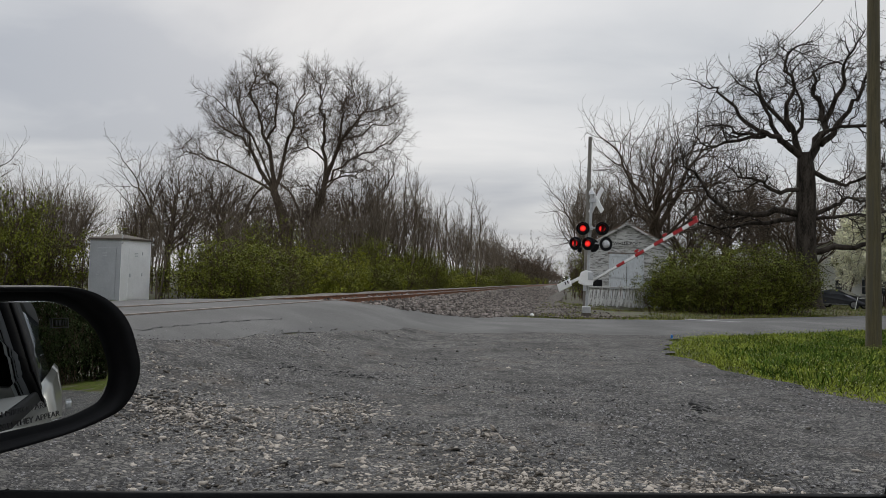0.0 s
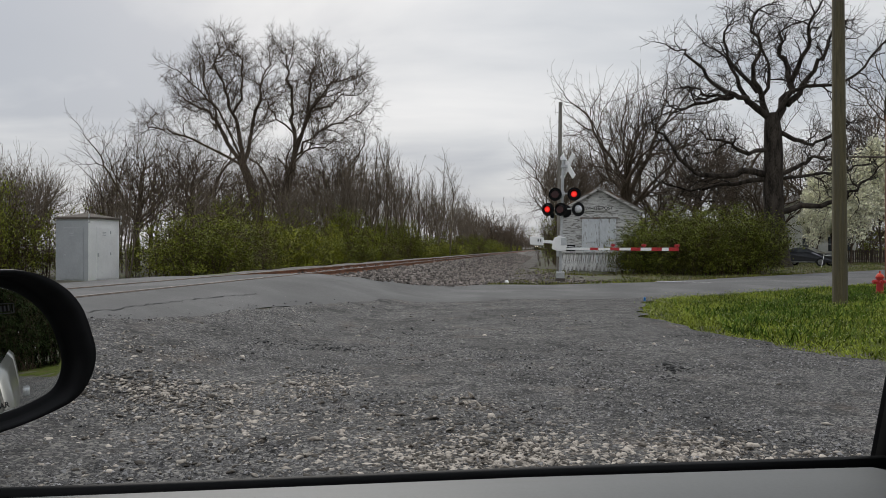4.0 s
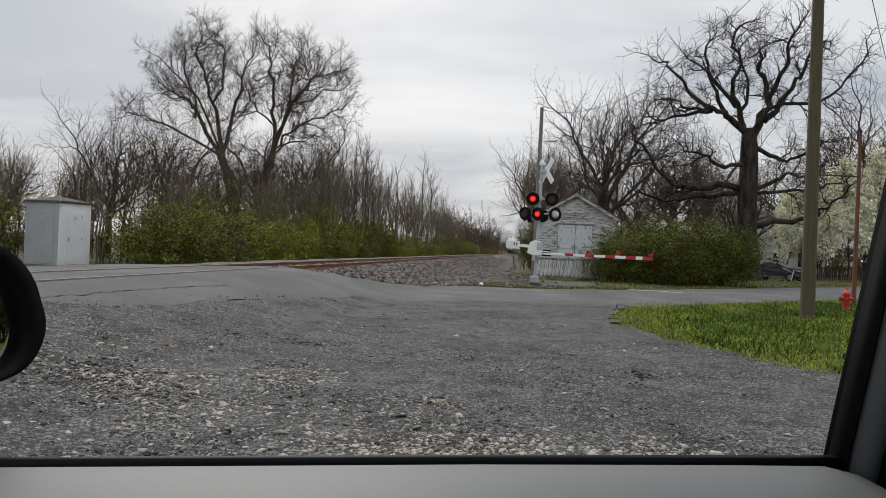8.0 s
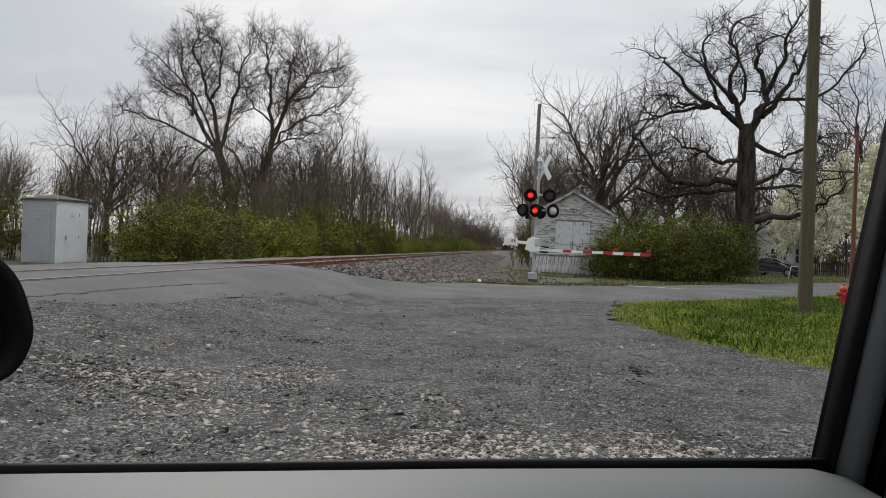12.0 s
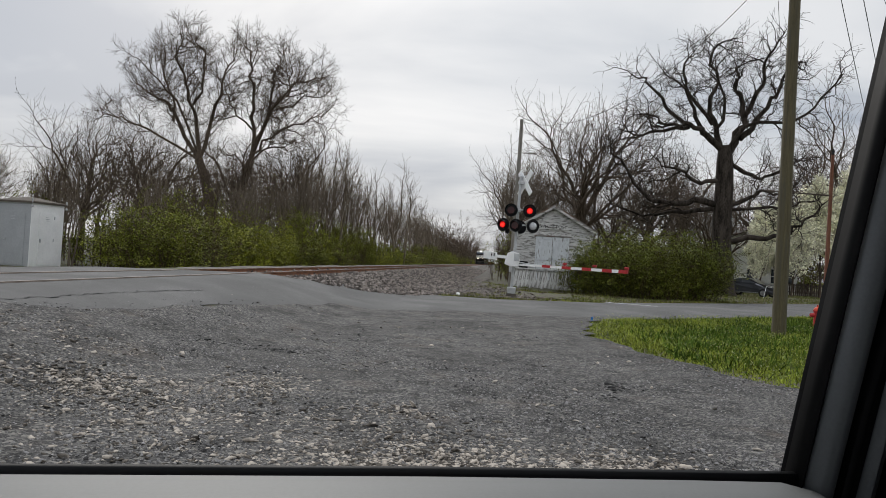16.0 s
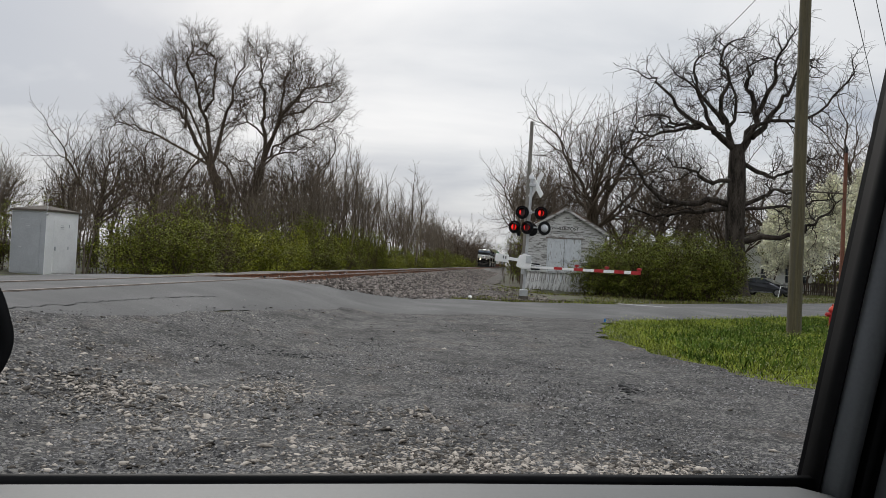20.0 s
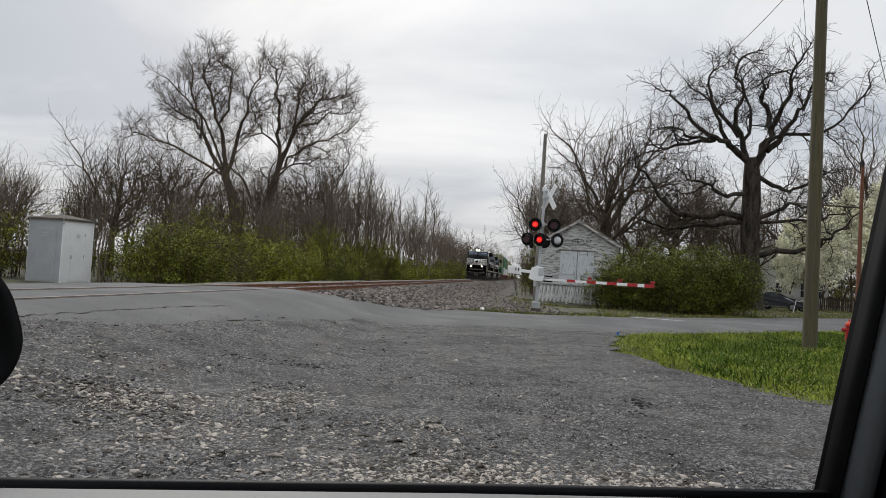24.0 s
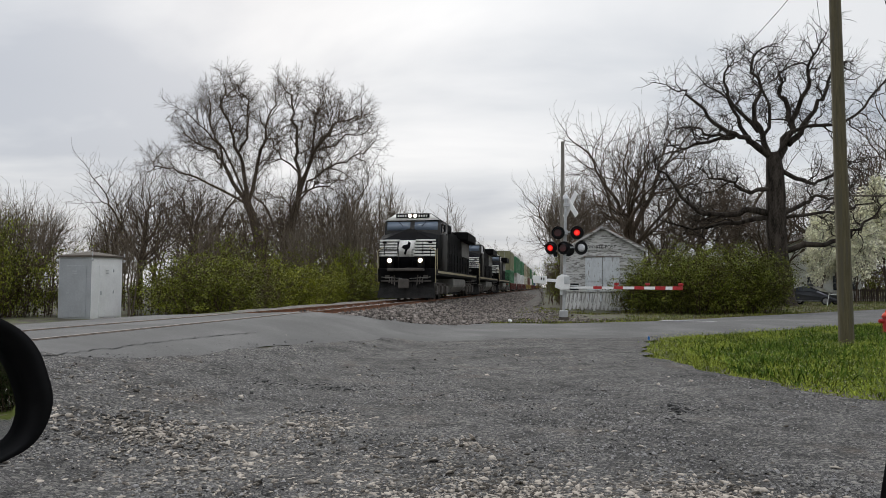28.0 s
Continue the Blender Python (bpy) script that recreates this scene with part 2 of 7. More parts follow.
M["leaf"] = mat("young_leaves", (0.128, 0.138, 0.02), 0.6, dark=0.45, light=1.7, scale=1.2, fine=14, bump=0.0, per_island=0.6, spec=0.08)
M["leaf_deep"] = mat("hedge_leaves", (0.09, 0.102, 0.016), 0.6, dark=0.3, light=2.3, scale=0.9, fine=14, bump=0.0, per_island=0.7, spec=0.08)
M["leaf_lime"] = mat("lime_green_leaves", (0.225, 0.24, 0.024), 0.6, dark=0.6, light=1.5, scale=1.2, fine=14, bump=0.0, per_island=0.6, spec=0.08)
M["bud"] = mat("olive_buds", (0.19, 0.17, 0.055), 0.7, dark=0.6, light=1.5, scale=1.2, fine=14, bump=0.0, per_island=0.6, spec=0.08)
M["bud_brown"] = mat("brown_buds", (0.145, 0.098, 0.062), 0.8, dark=0.6, light=1.5, scale=1.2, fine=14, bump=0.0, per_island=0.6, spec=0.08)
M["leaf_dark"] = mat("dark_evergreen_leaves", (0.022, 0.032, 0.010), 0.7, dark=0.5, light=1.8, scale=0.9, fine=14, bump=0.0, per_island=0.6, spec=0.08)
M["bloom"] = mat("white_blossom", (0.84, 0.82, 0.64), 0.7, dark=0.75, light=1.2, scale=1.2, fine=14, bump=0.0, per_island=0.5, spec=0.08)
M["grass"] = mat("grass_blades", (0.20, 0.235, 0.032), 0.6, dark=0.4, light=1.8, scale=0.7, fine=5, bump=0.0, per_island=0.7, alt=(0.06, 0.10, 0.014), alt_scale=0.45, alt_edge=(0.5, 0.64), spec=0.08)
M["white_paint"] = mat("peeling_white_paint", (0.54, 0.54, 0.525), 0.75, dark=0.75, light=1.12, scale=3, fine=30, bump=0.3, alt=(0.17, 0.162, 0.15), alt_scale=6.0, alt_edge=(0.5, 0.58), stretch=(0.35, 1, 2.2))
M["white_planks"] = mat("whitewashed_planks", (0.66, 0.66, 0.65), 0.8, dark=0.75, light=1.1, scale=3, fine=30, bump=0.3, alt=(0.16, 0.15, 0.14), alt_scale=4.0, alt_edge=(0.5, 0.58), stretch=(4, 4, 0.5), per_object=0.3)
M["door_paint"] = mat("pale_blue_white_paint", (0.58, 0.61, 0.63), 0.75, dark=0.85, light=1.08, scale=3, fine=30, bump=0.2, alt=(0.3, 0.3, 0.29), alt_scale=3.0, alt_edge=(0.56, 0.64), stretch=(3, 1, 0.6))
M["shed_roof"] = mat("dull_brown_sheet_roof", (0.11, 0.095, 0.08), 0.85, spec=0.1, dark=0.8, light=1.15, bump=0.1)
M["metal_white"] = mat("white_enamel_metal", (0.86, 0.86, 0.85), 0.45, dark=0.92, light=1.04, scale=1.5, fine=18, bump=0.05, alt=(0.6, 0.58, 0.55), alt_scale=2.5, alt_edge=(0.66, 0.82))
M["galv"] = mat("galvanised_steel", (0.50, 0.51, 0.52), 0.45, metal=0.6, dark=0.8, light=1.1, scale=4, fine=40, bump=0.05)
M["black"] = mat("matt_black_paint", (0.006, 0.006, 0.007), 0.6, spec=0.2, scale=5, fine=50, bump=0.05)
M["roof"] = mat("old_tin_roof", (0.20, 0.185, 0.17), 0.7, alt=(0.13, 0.075, 0.05), alt_scale=1.2, bump=0.2)
M["pole"] = mat("weathered_pole_wood", (0.098, 0.082, 0.044), 0.9, stretch=(6, 6, 0.35), scale=4, fine=30, bump=0.5, dist=0.02, alt=(0.075, 0.066, 0.045), alt_scale=2.0)
M["pole_grey"] = mat("silvered_pole_wood", (0.21, 0.195, 0.17), 0.9, stretch=(6, 6, 0.35), scale=4, fine=30, bump=0.4)
M["pole_dark"] = mat("dark_pole_wood", (0.075, 0.058, 0.045), 0.9, stretch=(6, 6, 0.35), scale=4, fine=30, bump=0.5)
M["red"] = mat("red_paint", (0.42, 0.02, 0.022), 0.5, dark=0.8, light=1.15, bump=0.05)
M["line_paint"] = mat("faded_road_paint", (0.5, 0.5, 0.48), 0.8, alt=(0.17, 0.17, 0.165), alt_scale=9, alt_edge=(0.45, 0.6))
M["wire"] = mat("black_cable", (0.02, 0.02, 0.022), 0.6, bump=0.0)

# ---- building helpers ----
def part(name, bm, material, parent=None, label=""):
    me = bpy.data.meshes.new(name)
    bm.to_mesh(me)
    bm.free()
    return part_mesh(name, me, material, parent, label)


def part_mesh(name, me, material, parent=None, label=""):
    if material:
        me.materials.append(material)
    ob = new(name, me)
    if parent:
        ob.parent = parent
    if label:
        ob["label"] = label
    return ob


def thing(name, label, category, m=None, group="", kind=""):
    ob = new(name)
    ob.empty_display_size = 0.2
    if m is not None:
        ob.matrix_world = m
    return tagged(ob, label, category, group, kind)


def box(bm, x0, x1, y0, y1, z0, z1, bevel=0.0, m=None):
    r = bmesh.ops.create_cube(bm, size=1)
    vs = r["verts"]
    bmesh.ops.scale(bm, verts=vs, vec=(x1 - x0, y1 - y0, z1 - z0))
    bmesh.ops.translate(bm, verts=vs, vec=((x0 + x1) / 2, (y0 + y1) / 2, (z0 + z1) / 2))
    if bevel:
        es = list({e for v in vs for e in v.link_edges})
        r = bmesh.ops.bevel(bm, geom=es, offset=bevel, segments=2, affect="EDGES", profile=0.6)
        vs = list({v for f in r["faces"] for v in f.verts} | {v for v in vs if v.is_valid})
    if m is not None:
        bmesh.ops.transform(bm, matrix=m, verts=vs)
    return vs


def rod(bm, a, b, r0, r1=None, n=10, caps=True):
    a, b = Vector(a), Vector(b)
    d = b - a
    m = Matrix.Translation((a + b) / 2) @ d.to_track_quat("Z", "Y").to_matrix().to_4x4()
    r = bmesh.ops.create_cone(bm, cap_ends=caps, segments=n, radius1=r0, radius2=r0 if r1 is None else r1, depth=d.length, matrix=m)
    return r["verts"]


def prism(bm, outline, y0, y1):
    """An outline of (x, z) pushed from y0 to y1."""
    a = [bm.verts.new((x, y0, z)) for x, z in outline]
    b = [bm.verts.new((x, y1, z)) for x, z in outline]
    n = len(a)
    bm.faces.new(a)
    bm.faces.new(b[::-1])
    for i in range(n):
        bm.faces.new((a[i], b[i], b[(i + 1) % n], a[(i + 1) % n]))
    bmesh.ops.recalc_face_normals(bm, faces=bm.faces)


def bmx(f, *a, **k):
    bm = bmesh.new()
    f(bm, *a, **k)
    return bm


def mesh_of(name, verts, faces):
    me = bpy.data.meshes.new(name)
    me.from_pydata(verts, [], faces)
    return me


def scatter(name, pv, pf, places, turns, sizes, jitter=0.0, rng=None):
    """One mesh of many small copies of a piece. places (n,3); turns (n,3,3); sizes (n,3)."""
    n, k = len(places), len(pv)
    v = np.asarray(pv, float)[None] * sizes[:, None, :]
    if jitter:
        v = v * (1 + rng.uniform(-jitter, jitter, (n, k, 1)))
    v = np.einsum("nij,nkj->nki", turns, v) + places[:, None, :]
    me = bpy.data.meshes.new(name)
    flat = np.concatenate([np.asarray(f) for f in pf])
    lens = np.array([len(f) for f in pf])
    me.vertices.add(n * k)
    me.vertices.foreach_set("co", v.reshape(-1))
    loops = (flat[None] + (np.arange(n) * k)[:, None]).reshape(-1)
    me.loops.add(len(loops))
    me.loops.foreach_set("vertex_index", loops.astype(np.int32))
    tot = np.tile(lens, n)
    start = np.concatenate([[0], np.cumsum(tot)[:-1]])
    me.polygons.add(len(tot))
    me.polygons.foreach_set("loop_start", start.astype(np.int32))
    me.polygons.foreach_set("loop_total", tot.astype(np.int32))
    me.update(calc_edges=True)
    return me


def turns_z(rng, n, tilt=0.0):
    a, b, c = rng.uniform(0, 2 * math.pi, n), rng.normal(0, tilt, n), rng.normal(0, tilt, n)
    out = np.empty((n, 3, 3))
    ca, sa, cb, sb, cc, sc = np.cos(a), np.sin(a), np.cos(b), np.sin(b), np.cos(c), np.sin(c)
    out[:, 0] = np.stack([ca * cb, ca * sb * sc - sa * cc, ca * sb * cc + sa * sc], -1)
    out[:, 1] = np.stack([sa * cb, sa * sb * sc + ca * cc, sa * sb * cc - ca * sc], -1)
    out[:, 2] = np.stack([-sb, cb * sc, cb * cc], -1)
    return out


CHIP_V = [(-1, -0.7, -1), (0.8, -1, -0.8), (1, 0.8, -1), (-0.7, 1, -0.9), (-0.8, -0.9, 0.7), (0.9, -0.6, 1), (0.6, 0.9, 0.6), (-1, 0.6, 1)]
SHARD_V = [(-1, -0.25, -0.6), (-0.2, -0.85, -0.5), (0.95, -0.35, -0.6), (0.55, 0.8, -0.5), (-0.65, 0.6, -0.6), (-0.75, -0.15, 0.55), (0.05, -0.6, 0.75), (0.7, 0.1, 0.4), (-0.1, 0.5, 0.6)]
SHARD_F = [(0, 4, 3), (0, 3, 2), (0, 2, 1), (5, 6, 8), (6, 7, 8), (0, 1, 6), (0, 6, 5), (1, 2, 7), (1, 7, 6), (2, 3, 7), (3, 8, 7), (3, 4, 8), (4, 0, 5), (4, 5, 8)]
CHIP_F = [(0, 3, 2), (0, 2, 1), (4, 5, 6), (4, 6, 7), (0, 1, 5), (0, 5, 4), (1, 2, 6), (1, 6, 5), (2, 3, 7), (2, 7, 6), (3, 0, 4), (3, 4, 7)]
PHI = (1 + 5 ** 0.5) / 2
STONE_V = [(-1, PHI, 0), (1, PHI, 0), (-1, -PHI, 0), (1, -PHI, 0), (0, -1, PHI), (0, 1, PHI), (0, -1, -PHI), (0, 1, -PHI), (PHI, 0, -1), (PHI, 0, 1), (-PHI, 0, -1), (-PHI, 0, 1)]
STONE_V = [tuple(c / 1.9 for c in v) for v in STONE_V]
STONE_F = [(0, 11, 5), (0, 5, 1), (0, 1, 7), (0, 7, 10), (0, 10, 11), (1, 5, 9), (5, 11, 4), (11, 10, 2), (10, 7, 6), (7, 1, 8), (3, 9, 4), (3, 4, 2), (3, 2, 6), (3, 6, 8), (3, 8, 9), (4, 9, 5), (2, 4, 11), (6, 2, 10), (8, 6, 7), (9, 8, 1)]

# ---- ground, road, track ----
TRACK_X, RAIL_Z = -7.4, 0.685


def ground_z(x, y):
    x = x - 0.007 * np.clip(y, 0, 1500)
    u = np.clip((-x - 2.8) / 3.8, 0, 1)
    h = 0.66 * u * u * (3 - 2 * u)
    v = np.clip((-x - 9.3) / 4.5, 0, 1)
    h = h - 0.5 * v * v * (3 - 2 * v)
    # shallow ditch in the verge by the pole
    d = np.exp(-(((x - 0.62 * y + 5.5) / 1.3) ** 2)) * np.clip((x - 4) / 3, 0, 1) * np.clip((30 - y) / 5, 0, 1)
    bed = np.exp(-(((x - TRACK_X) / 1.75) ** 6)) * np.clip((y - 19.6) / 1.5, 0, 1)
    return h - 0.12 * d - 0.15 * bed


def graded(lo, hi, step, reach, grow=1.22):
    mid = list(np.arange(lo, hi + step / 2, step))
    a, s = [lo], step
    while a[-1] > -reach:
        s *= grow
        a.append(a[-1] - s)
    b, s = [hi], step
    while b[-1] < reach:
        s *= grow
        b.append(b[-1] + s)
    return np.array(a[:0:-1] + mid + b[1:])


def grid_mesh(name, X, Y, Z):
    r, c = X.shape
    verts = np.stack([X, Y, Z], -1).reshape(-1, 3)
    i = np.arange(r * c).reshape(r, c)
    faces = np.stack([i[:-1, :-1], i[:-1, 1:], i[1:, 1:], i[1:, :-1]], -1).reshape(-1, 4)
    me = mesh_of(name, verts.tolist(), faces.tolist())
    me.polygons.foreach_set("use_smooth", [True] * len(me.polygons))
    return me


def wobble(x, y, s, a):
    return np.array([a * noise.noise(Vector((float(p) * s, float(q) * s, 3.7))) for p, q in zip(np.ravel(x), np.ravel(y))]).reshape(np.shape(x))


def build_ground():
    xs, ys = graded(-16, 30, 0.5, 4000), graded(-8, 60, 0.6, 4000)
    X, Y = np.meshgrid(xs, ys)
    Z = ground_z(X, Y) - 0.03
    tagged(part_mesh("ground", grid_mesh("ground", X, Y, Z), M["soil"]), "brown spring soil with thin grass and leaf litter", "ground", kind="structure")
    # packed gravel lot in front of the car
    ys = np.arange(-9, 21.01, 0.25)
    edge_y = [-9, 4, 6, 9.1, 9.9, 11.1, 12.6, 14.4, 16.75, 19.0, 21.0]
    edge_x = [20, 19, 5.6, 3.95, 3.6, 3.1, 2.5, 1.95, 2.1, 2.5, 3.2]
    right = np.interp(ys, edge_y, edge_x)
    right = right + wobble(ys, ys * 0, 1.3, 0.35) + wobble(ys, ys * 0 + 9, 5, 0.1)
    t = np.linspace(0, 1, 60) ** 1
    X = -6.3 + (right[:, None] + 6.3) * t[None]
    Y = np.repeat(ys[:, None], len(t), 1)
    Z = ground_z(X, Y) + 0.012 + wobble(X, Y, 0.9, 0.016) + wobble(X, Y, 2.2, 0.006)
    under = Y > np.interp(X, [-6.3, -5.3, -4.72, -3.6, -0.2, 2.3, 5.5], [6.0, 7.2, 10.5, 17.3, 19.5, 20.0, 22.9]) + 1.4
    Z = Z - 0.07 * under
    tagged(part_mesh("gravel_lot", grid_mesh("gravel_lot", X, Y, Z), M["lot"]), "rutted grey packed gravel lot", "gravel lot", kind="structure")
    # road
    near = [(-60, -40), (-30, -15), (-9, 1.5), (-5.3, 7.2), (-4.72, 9.0), (-4.75, 12), (-3.6, 17.3), (-0.2, 19.5), (2.3, 20.0), (5.5, 22.9), (10.3, 27.9), (14.6, 32.5), (60, 81)]
    far = [(-60, -28), (-32, -3), (-14, 12.5), (-9.5, 17), (-8.2, 18.2), (-6.8, 19.6), (-5.4, 22.0), (-2.6, 27.2), (0.2, 27.4), (4.15, 29.9), (9.0, 35.4), (13.2, 40.4), (68, 102)]
    rows_n, rows_f = [], []
    for k in range(len(near) - 1):
        n = max(4, int(math.dist(near[k], near[k + 1]) / 0.5)) if k not in (0, 11) else 40
        for s in np.linspace(0, 1, n, endpoint=False):
            rows_n.append([near[k][i] + s * (near[k + 1][i] - near[k][i]) for i in (0, 1)])
            rows_f.append([far[k][i] + s * (far[k + 1][i] - far[k][i]) for i in (0, 1)])
    A, B = np.array(rows_n), np.array(rows_f)
    wa = wobble(A[:, 0], A[:, 1], 0.8, 0.30) + wobble(A[:, 0], A[:, 1], 4, 0.10)
    A = A + np.stack([wa * 0.5, wa], -1)
    wb = wobble(B[:, 0], B[:, 1], 0.8, 0.22) + wobble(B[:, 0], B[:, 1], 4, 0.06)
    B = B + np.stack([-wb * 0.5, wb], -1)
    t = np.linspace(0, 1, 26)
    X = A[:, :1] + (B[:, :1] - A[:, :1]) * t
    Y = A[:, 1:] + (B[:, 1:] - A[:, 1:]) * t
    Z = ground_z(X, Y) + 0.02 + 0.05 * np.sin(math.pi * t)[None] * np.clip((X + 4) / 3, 0, 1)
    Z = Z - 0.035 * np.clip(1 - t / 0.07, 0, 1)[None] * np.clip((X + 6.2) / 0.6, 0, 1)
    Z = np.minimum(Z, RAIL_Z - 0.012)
    tagged(part_mesh("road", grid_mesh("road", X, Y, Z), M["asphalt"]), "worn grey asphalt road rising over the crossing", "road", kind="structure")
    # tar-dark cracks along the near side of the crossing
    rc = random.Random(8)
    for line in ([(-5.75, 6.6), (-5.63, 7.83), (-5.56, 8.84), (-5.55, 9.83), (-5.49, 11.0), (-5.3, 13.2)], [(-9.6, 12.2), (-9.5, 14.5), (-9.7, 16.2)]):
        bm, last = bmesh.new(), None
        for (x0, y0), (x1, y1) in zip(line, line[1:]):
            for k in range(12):
                x, y = x0 + (x1 - x0) * k / 12 + rc.gauss(0, 0.025), y0 + (y1 - y0) * k / 12
                w = rc.uniform(0.004, 0.022)
                z = float(ground_z(np.float64(x), np.float64(y))) + 0.027
                row = bm.verts.new((x - w, y, z)), bm.verts.new((x + w, y, z))
                if last:
                    bm.faces.new((last[0], last[1], row[1], row[0]))
                last = row
        tagged(part("road_crack", bm, M["crumb"]), "ragged dark crack in the asphalt", "crack", kind="structure")
    # faded stop line before the crossing
    bm = bmesh.new()
    q = [bm.verts.new((x, y, ground_z(np.float64(x), np.float64(y)) + 0.075)) for x, y in ((4.3, 29.45), (6.2, 28.85), (6.45, 29.1), (4.55, 29.72))]
    bm.faces.new(q)
    tagged(part("stop_line", bm, M["line_paint"]), "faded white painted stop line", "road marking", kind="structure")
    # ballast shoulder beside the track, past the road
    ys = graded(20.5, 120, 0.8, 1400, 1.15)
    ys = ys[ys > 20]
    t = np.linspace(0, 1, 22)
    lo = -9.5 + wobble(ys, ys * 0, 0.4, 0.4)
    hi = -2.3 + wobble(ys, ys * 0 + 4, 0.3, 0.9)
    first = np.clip((27.5 - ys) / 7, 0, 1)
    hi = hi - first * 2.9
    X = lo[:, None] + (hi - lo)[:, None] * t
    Y = np.repeat(ys[:, None], len(t), 1)
    X = X + 0.007 * Y
    Z = ground_z(X, Y) + 0.008
    tagged(part_mesh("ballast", grid_mesh("ballast", X, Y, Z), M["ballast"]), "grey-brown crushed stone ballast shoulder", "ballast", kind="structure")
    # dirt service way on the signal side
    ys = graded(33, 90, 0.8, 700, 1.2)
    ys = ys[ys > 31]
    lo = -3.9 + wobble(ys, ys * 0 + 7, 0.35, 0.7)
    hi = -0.6 + wobble(ys, ys * 0 + 2, 0.35, 0.7)
    X = lo[:, None] + (hi - lo)[:, None] * np.linspace(0, 1, 10)
    Y = np.repeat(ys[:, None], 10, 1)
    tagged(part_mesh("dirt_path", grid_mesh("dirt_path", X, Y, ground_z(X, Y) + 0.022), M["dirt"]), "dark muddy service path beside the ballast", "path", kind="structure")


def build_track():
    track = thing("railway_track", "rusty single railway track on weathered ties", "railway track", Matrix.Translation((TRACK_X, 0, 0)) @ pose(0, 0, 0, 0, 0, -0.4) @ Matrix.Translation((-TRACK_X, 0, 0)))
    prof = [(-0.07, -0.16), (0.07, -0.16), (0.07, -0.145), (0.014, -0.125), (0.014, -0.045), (0.036, -0.035), (0.036, -0.004), (0.03, 0), (-0.03, 0), (-0.036, -0.004), (-0.036, -0.035), (-0.014, -0.045), (-0.014, -0.125), (-0.07, -0.145)]
    for s in (-0.755, 0.755):
        bm = bmesh.new()
        prism(bm, [(TRACK_X + s + x, RAIL_Z + z) for x, z in prof], -60, 1500)
        part("rail", bm, M["rail"], track)
        bm = bmesh.new()
        box(bm, TRACK_X + s - 0.0385, TRACK_X + s + 0.0385, -60, 1500, RAIL_Z - 0.006, RAIL_Z + 0.004)
        part("rail_head", bm, M["railtop"], track, "worn steel running surface")
    rng = random.Random(5)
    bm = bmesh.new()
    box(bm, -1.3, 1.3, -0.115, 0.115, -0.18, 0, bevel=0.012)
    me = bpy.data.meshes.new("tie")
    bm.to_mesh(me)
    bm.free()
    me.materials.append(M["tie"])
    for i in range(240):
        ob = new("tie", me)
        ob.parent = track
        ob.matrix_basis = pose(TRACK_X + rng.uniform(-0.05, 0.05), 19.5 + i * 0.53, RAIL_Z - 0.155 + rng.uniform(-0.01, 0.01), 0, 0, rng.uniform(-1.2, 1.2))
    # flangeways in the asphalt
    for s in (-0.755, 0.755):
        for o in (-0.075, 0.075):
            bm = bmesh.new()
            box(bm, TRACK_X + s + o - 0.03, TRACK_X + s + o + 0.03, -2, 17.4, RAIL_Z - 0.03, RAIL_Z - 0.007)
            part("flangeway", bm, M["tie"], track, "dark rubber flangeway strip")


build_ground()
build_track()

# ---- trees and shrubs ----
def tube_tree(name, branches):
    """A mesh of tapered limbs: each branch is a list of (point, radius)."""
    verts, faces = [], []
    for br in branches:
        r0 = br[0][1]
        n = 8 if r0 > 0.12 else 5 if r0 > 0.035 else 3
        base = len(verts)
        for i, (p, r) in enumerate(br):
            q = br[min(i + 1, len(br) - 1)][0] - br[max(i - 1, 0)][0]
            if q.length < 1e-6:
                q = Vector((0, 0, 1))
            q.normalize()
            a = q.cross(Vector((0.31, 0.95, 0.05))).normalized()
            b = q.cross(a)
            for k in range(n):
                w = 2 * math.pi * k / n
                verts.append(tuple(p + (a * math.cos(w) + b * math.sin(w)) * r))
        for i in range(len(br) - 1):
            for k in range(n):
                u, v = base + i * n + k, base + i * n + (k + 1) % n
                faces.append((u, v, v + n, u + n))
    me = mesh_of(name, verts, faces)
    me.polygons.foreach_set("use_smooth", [True] * len(me.polygons))
    return me


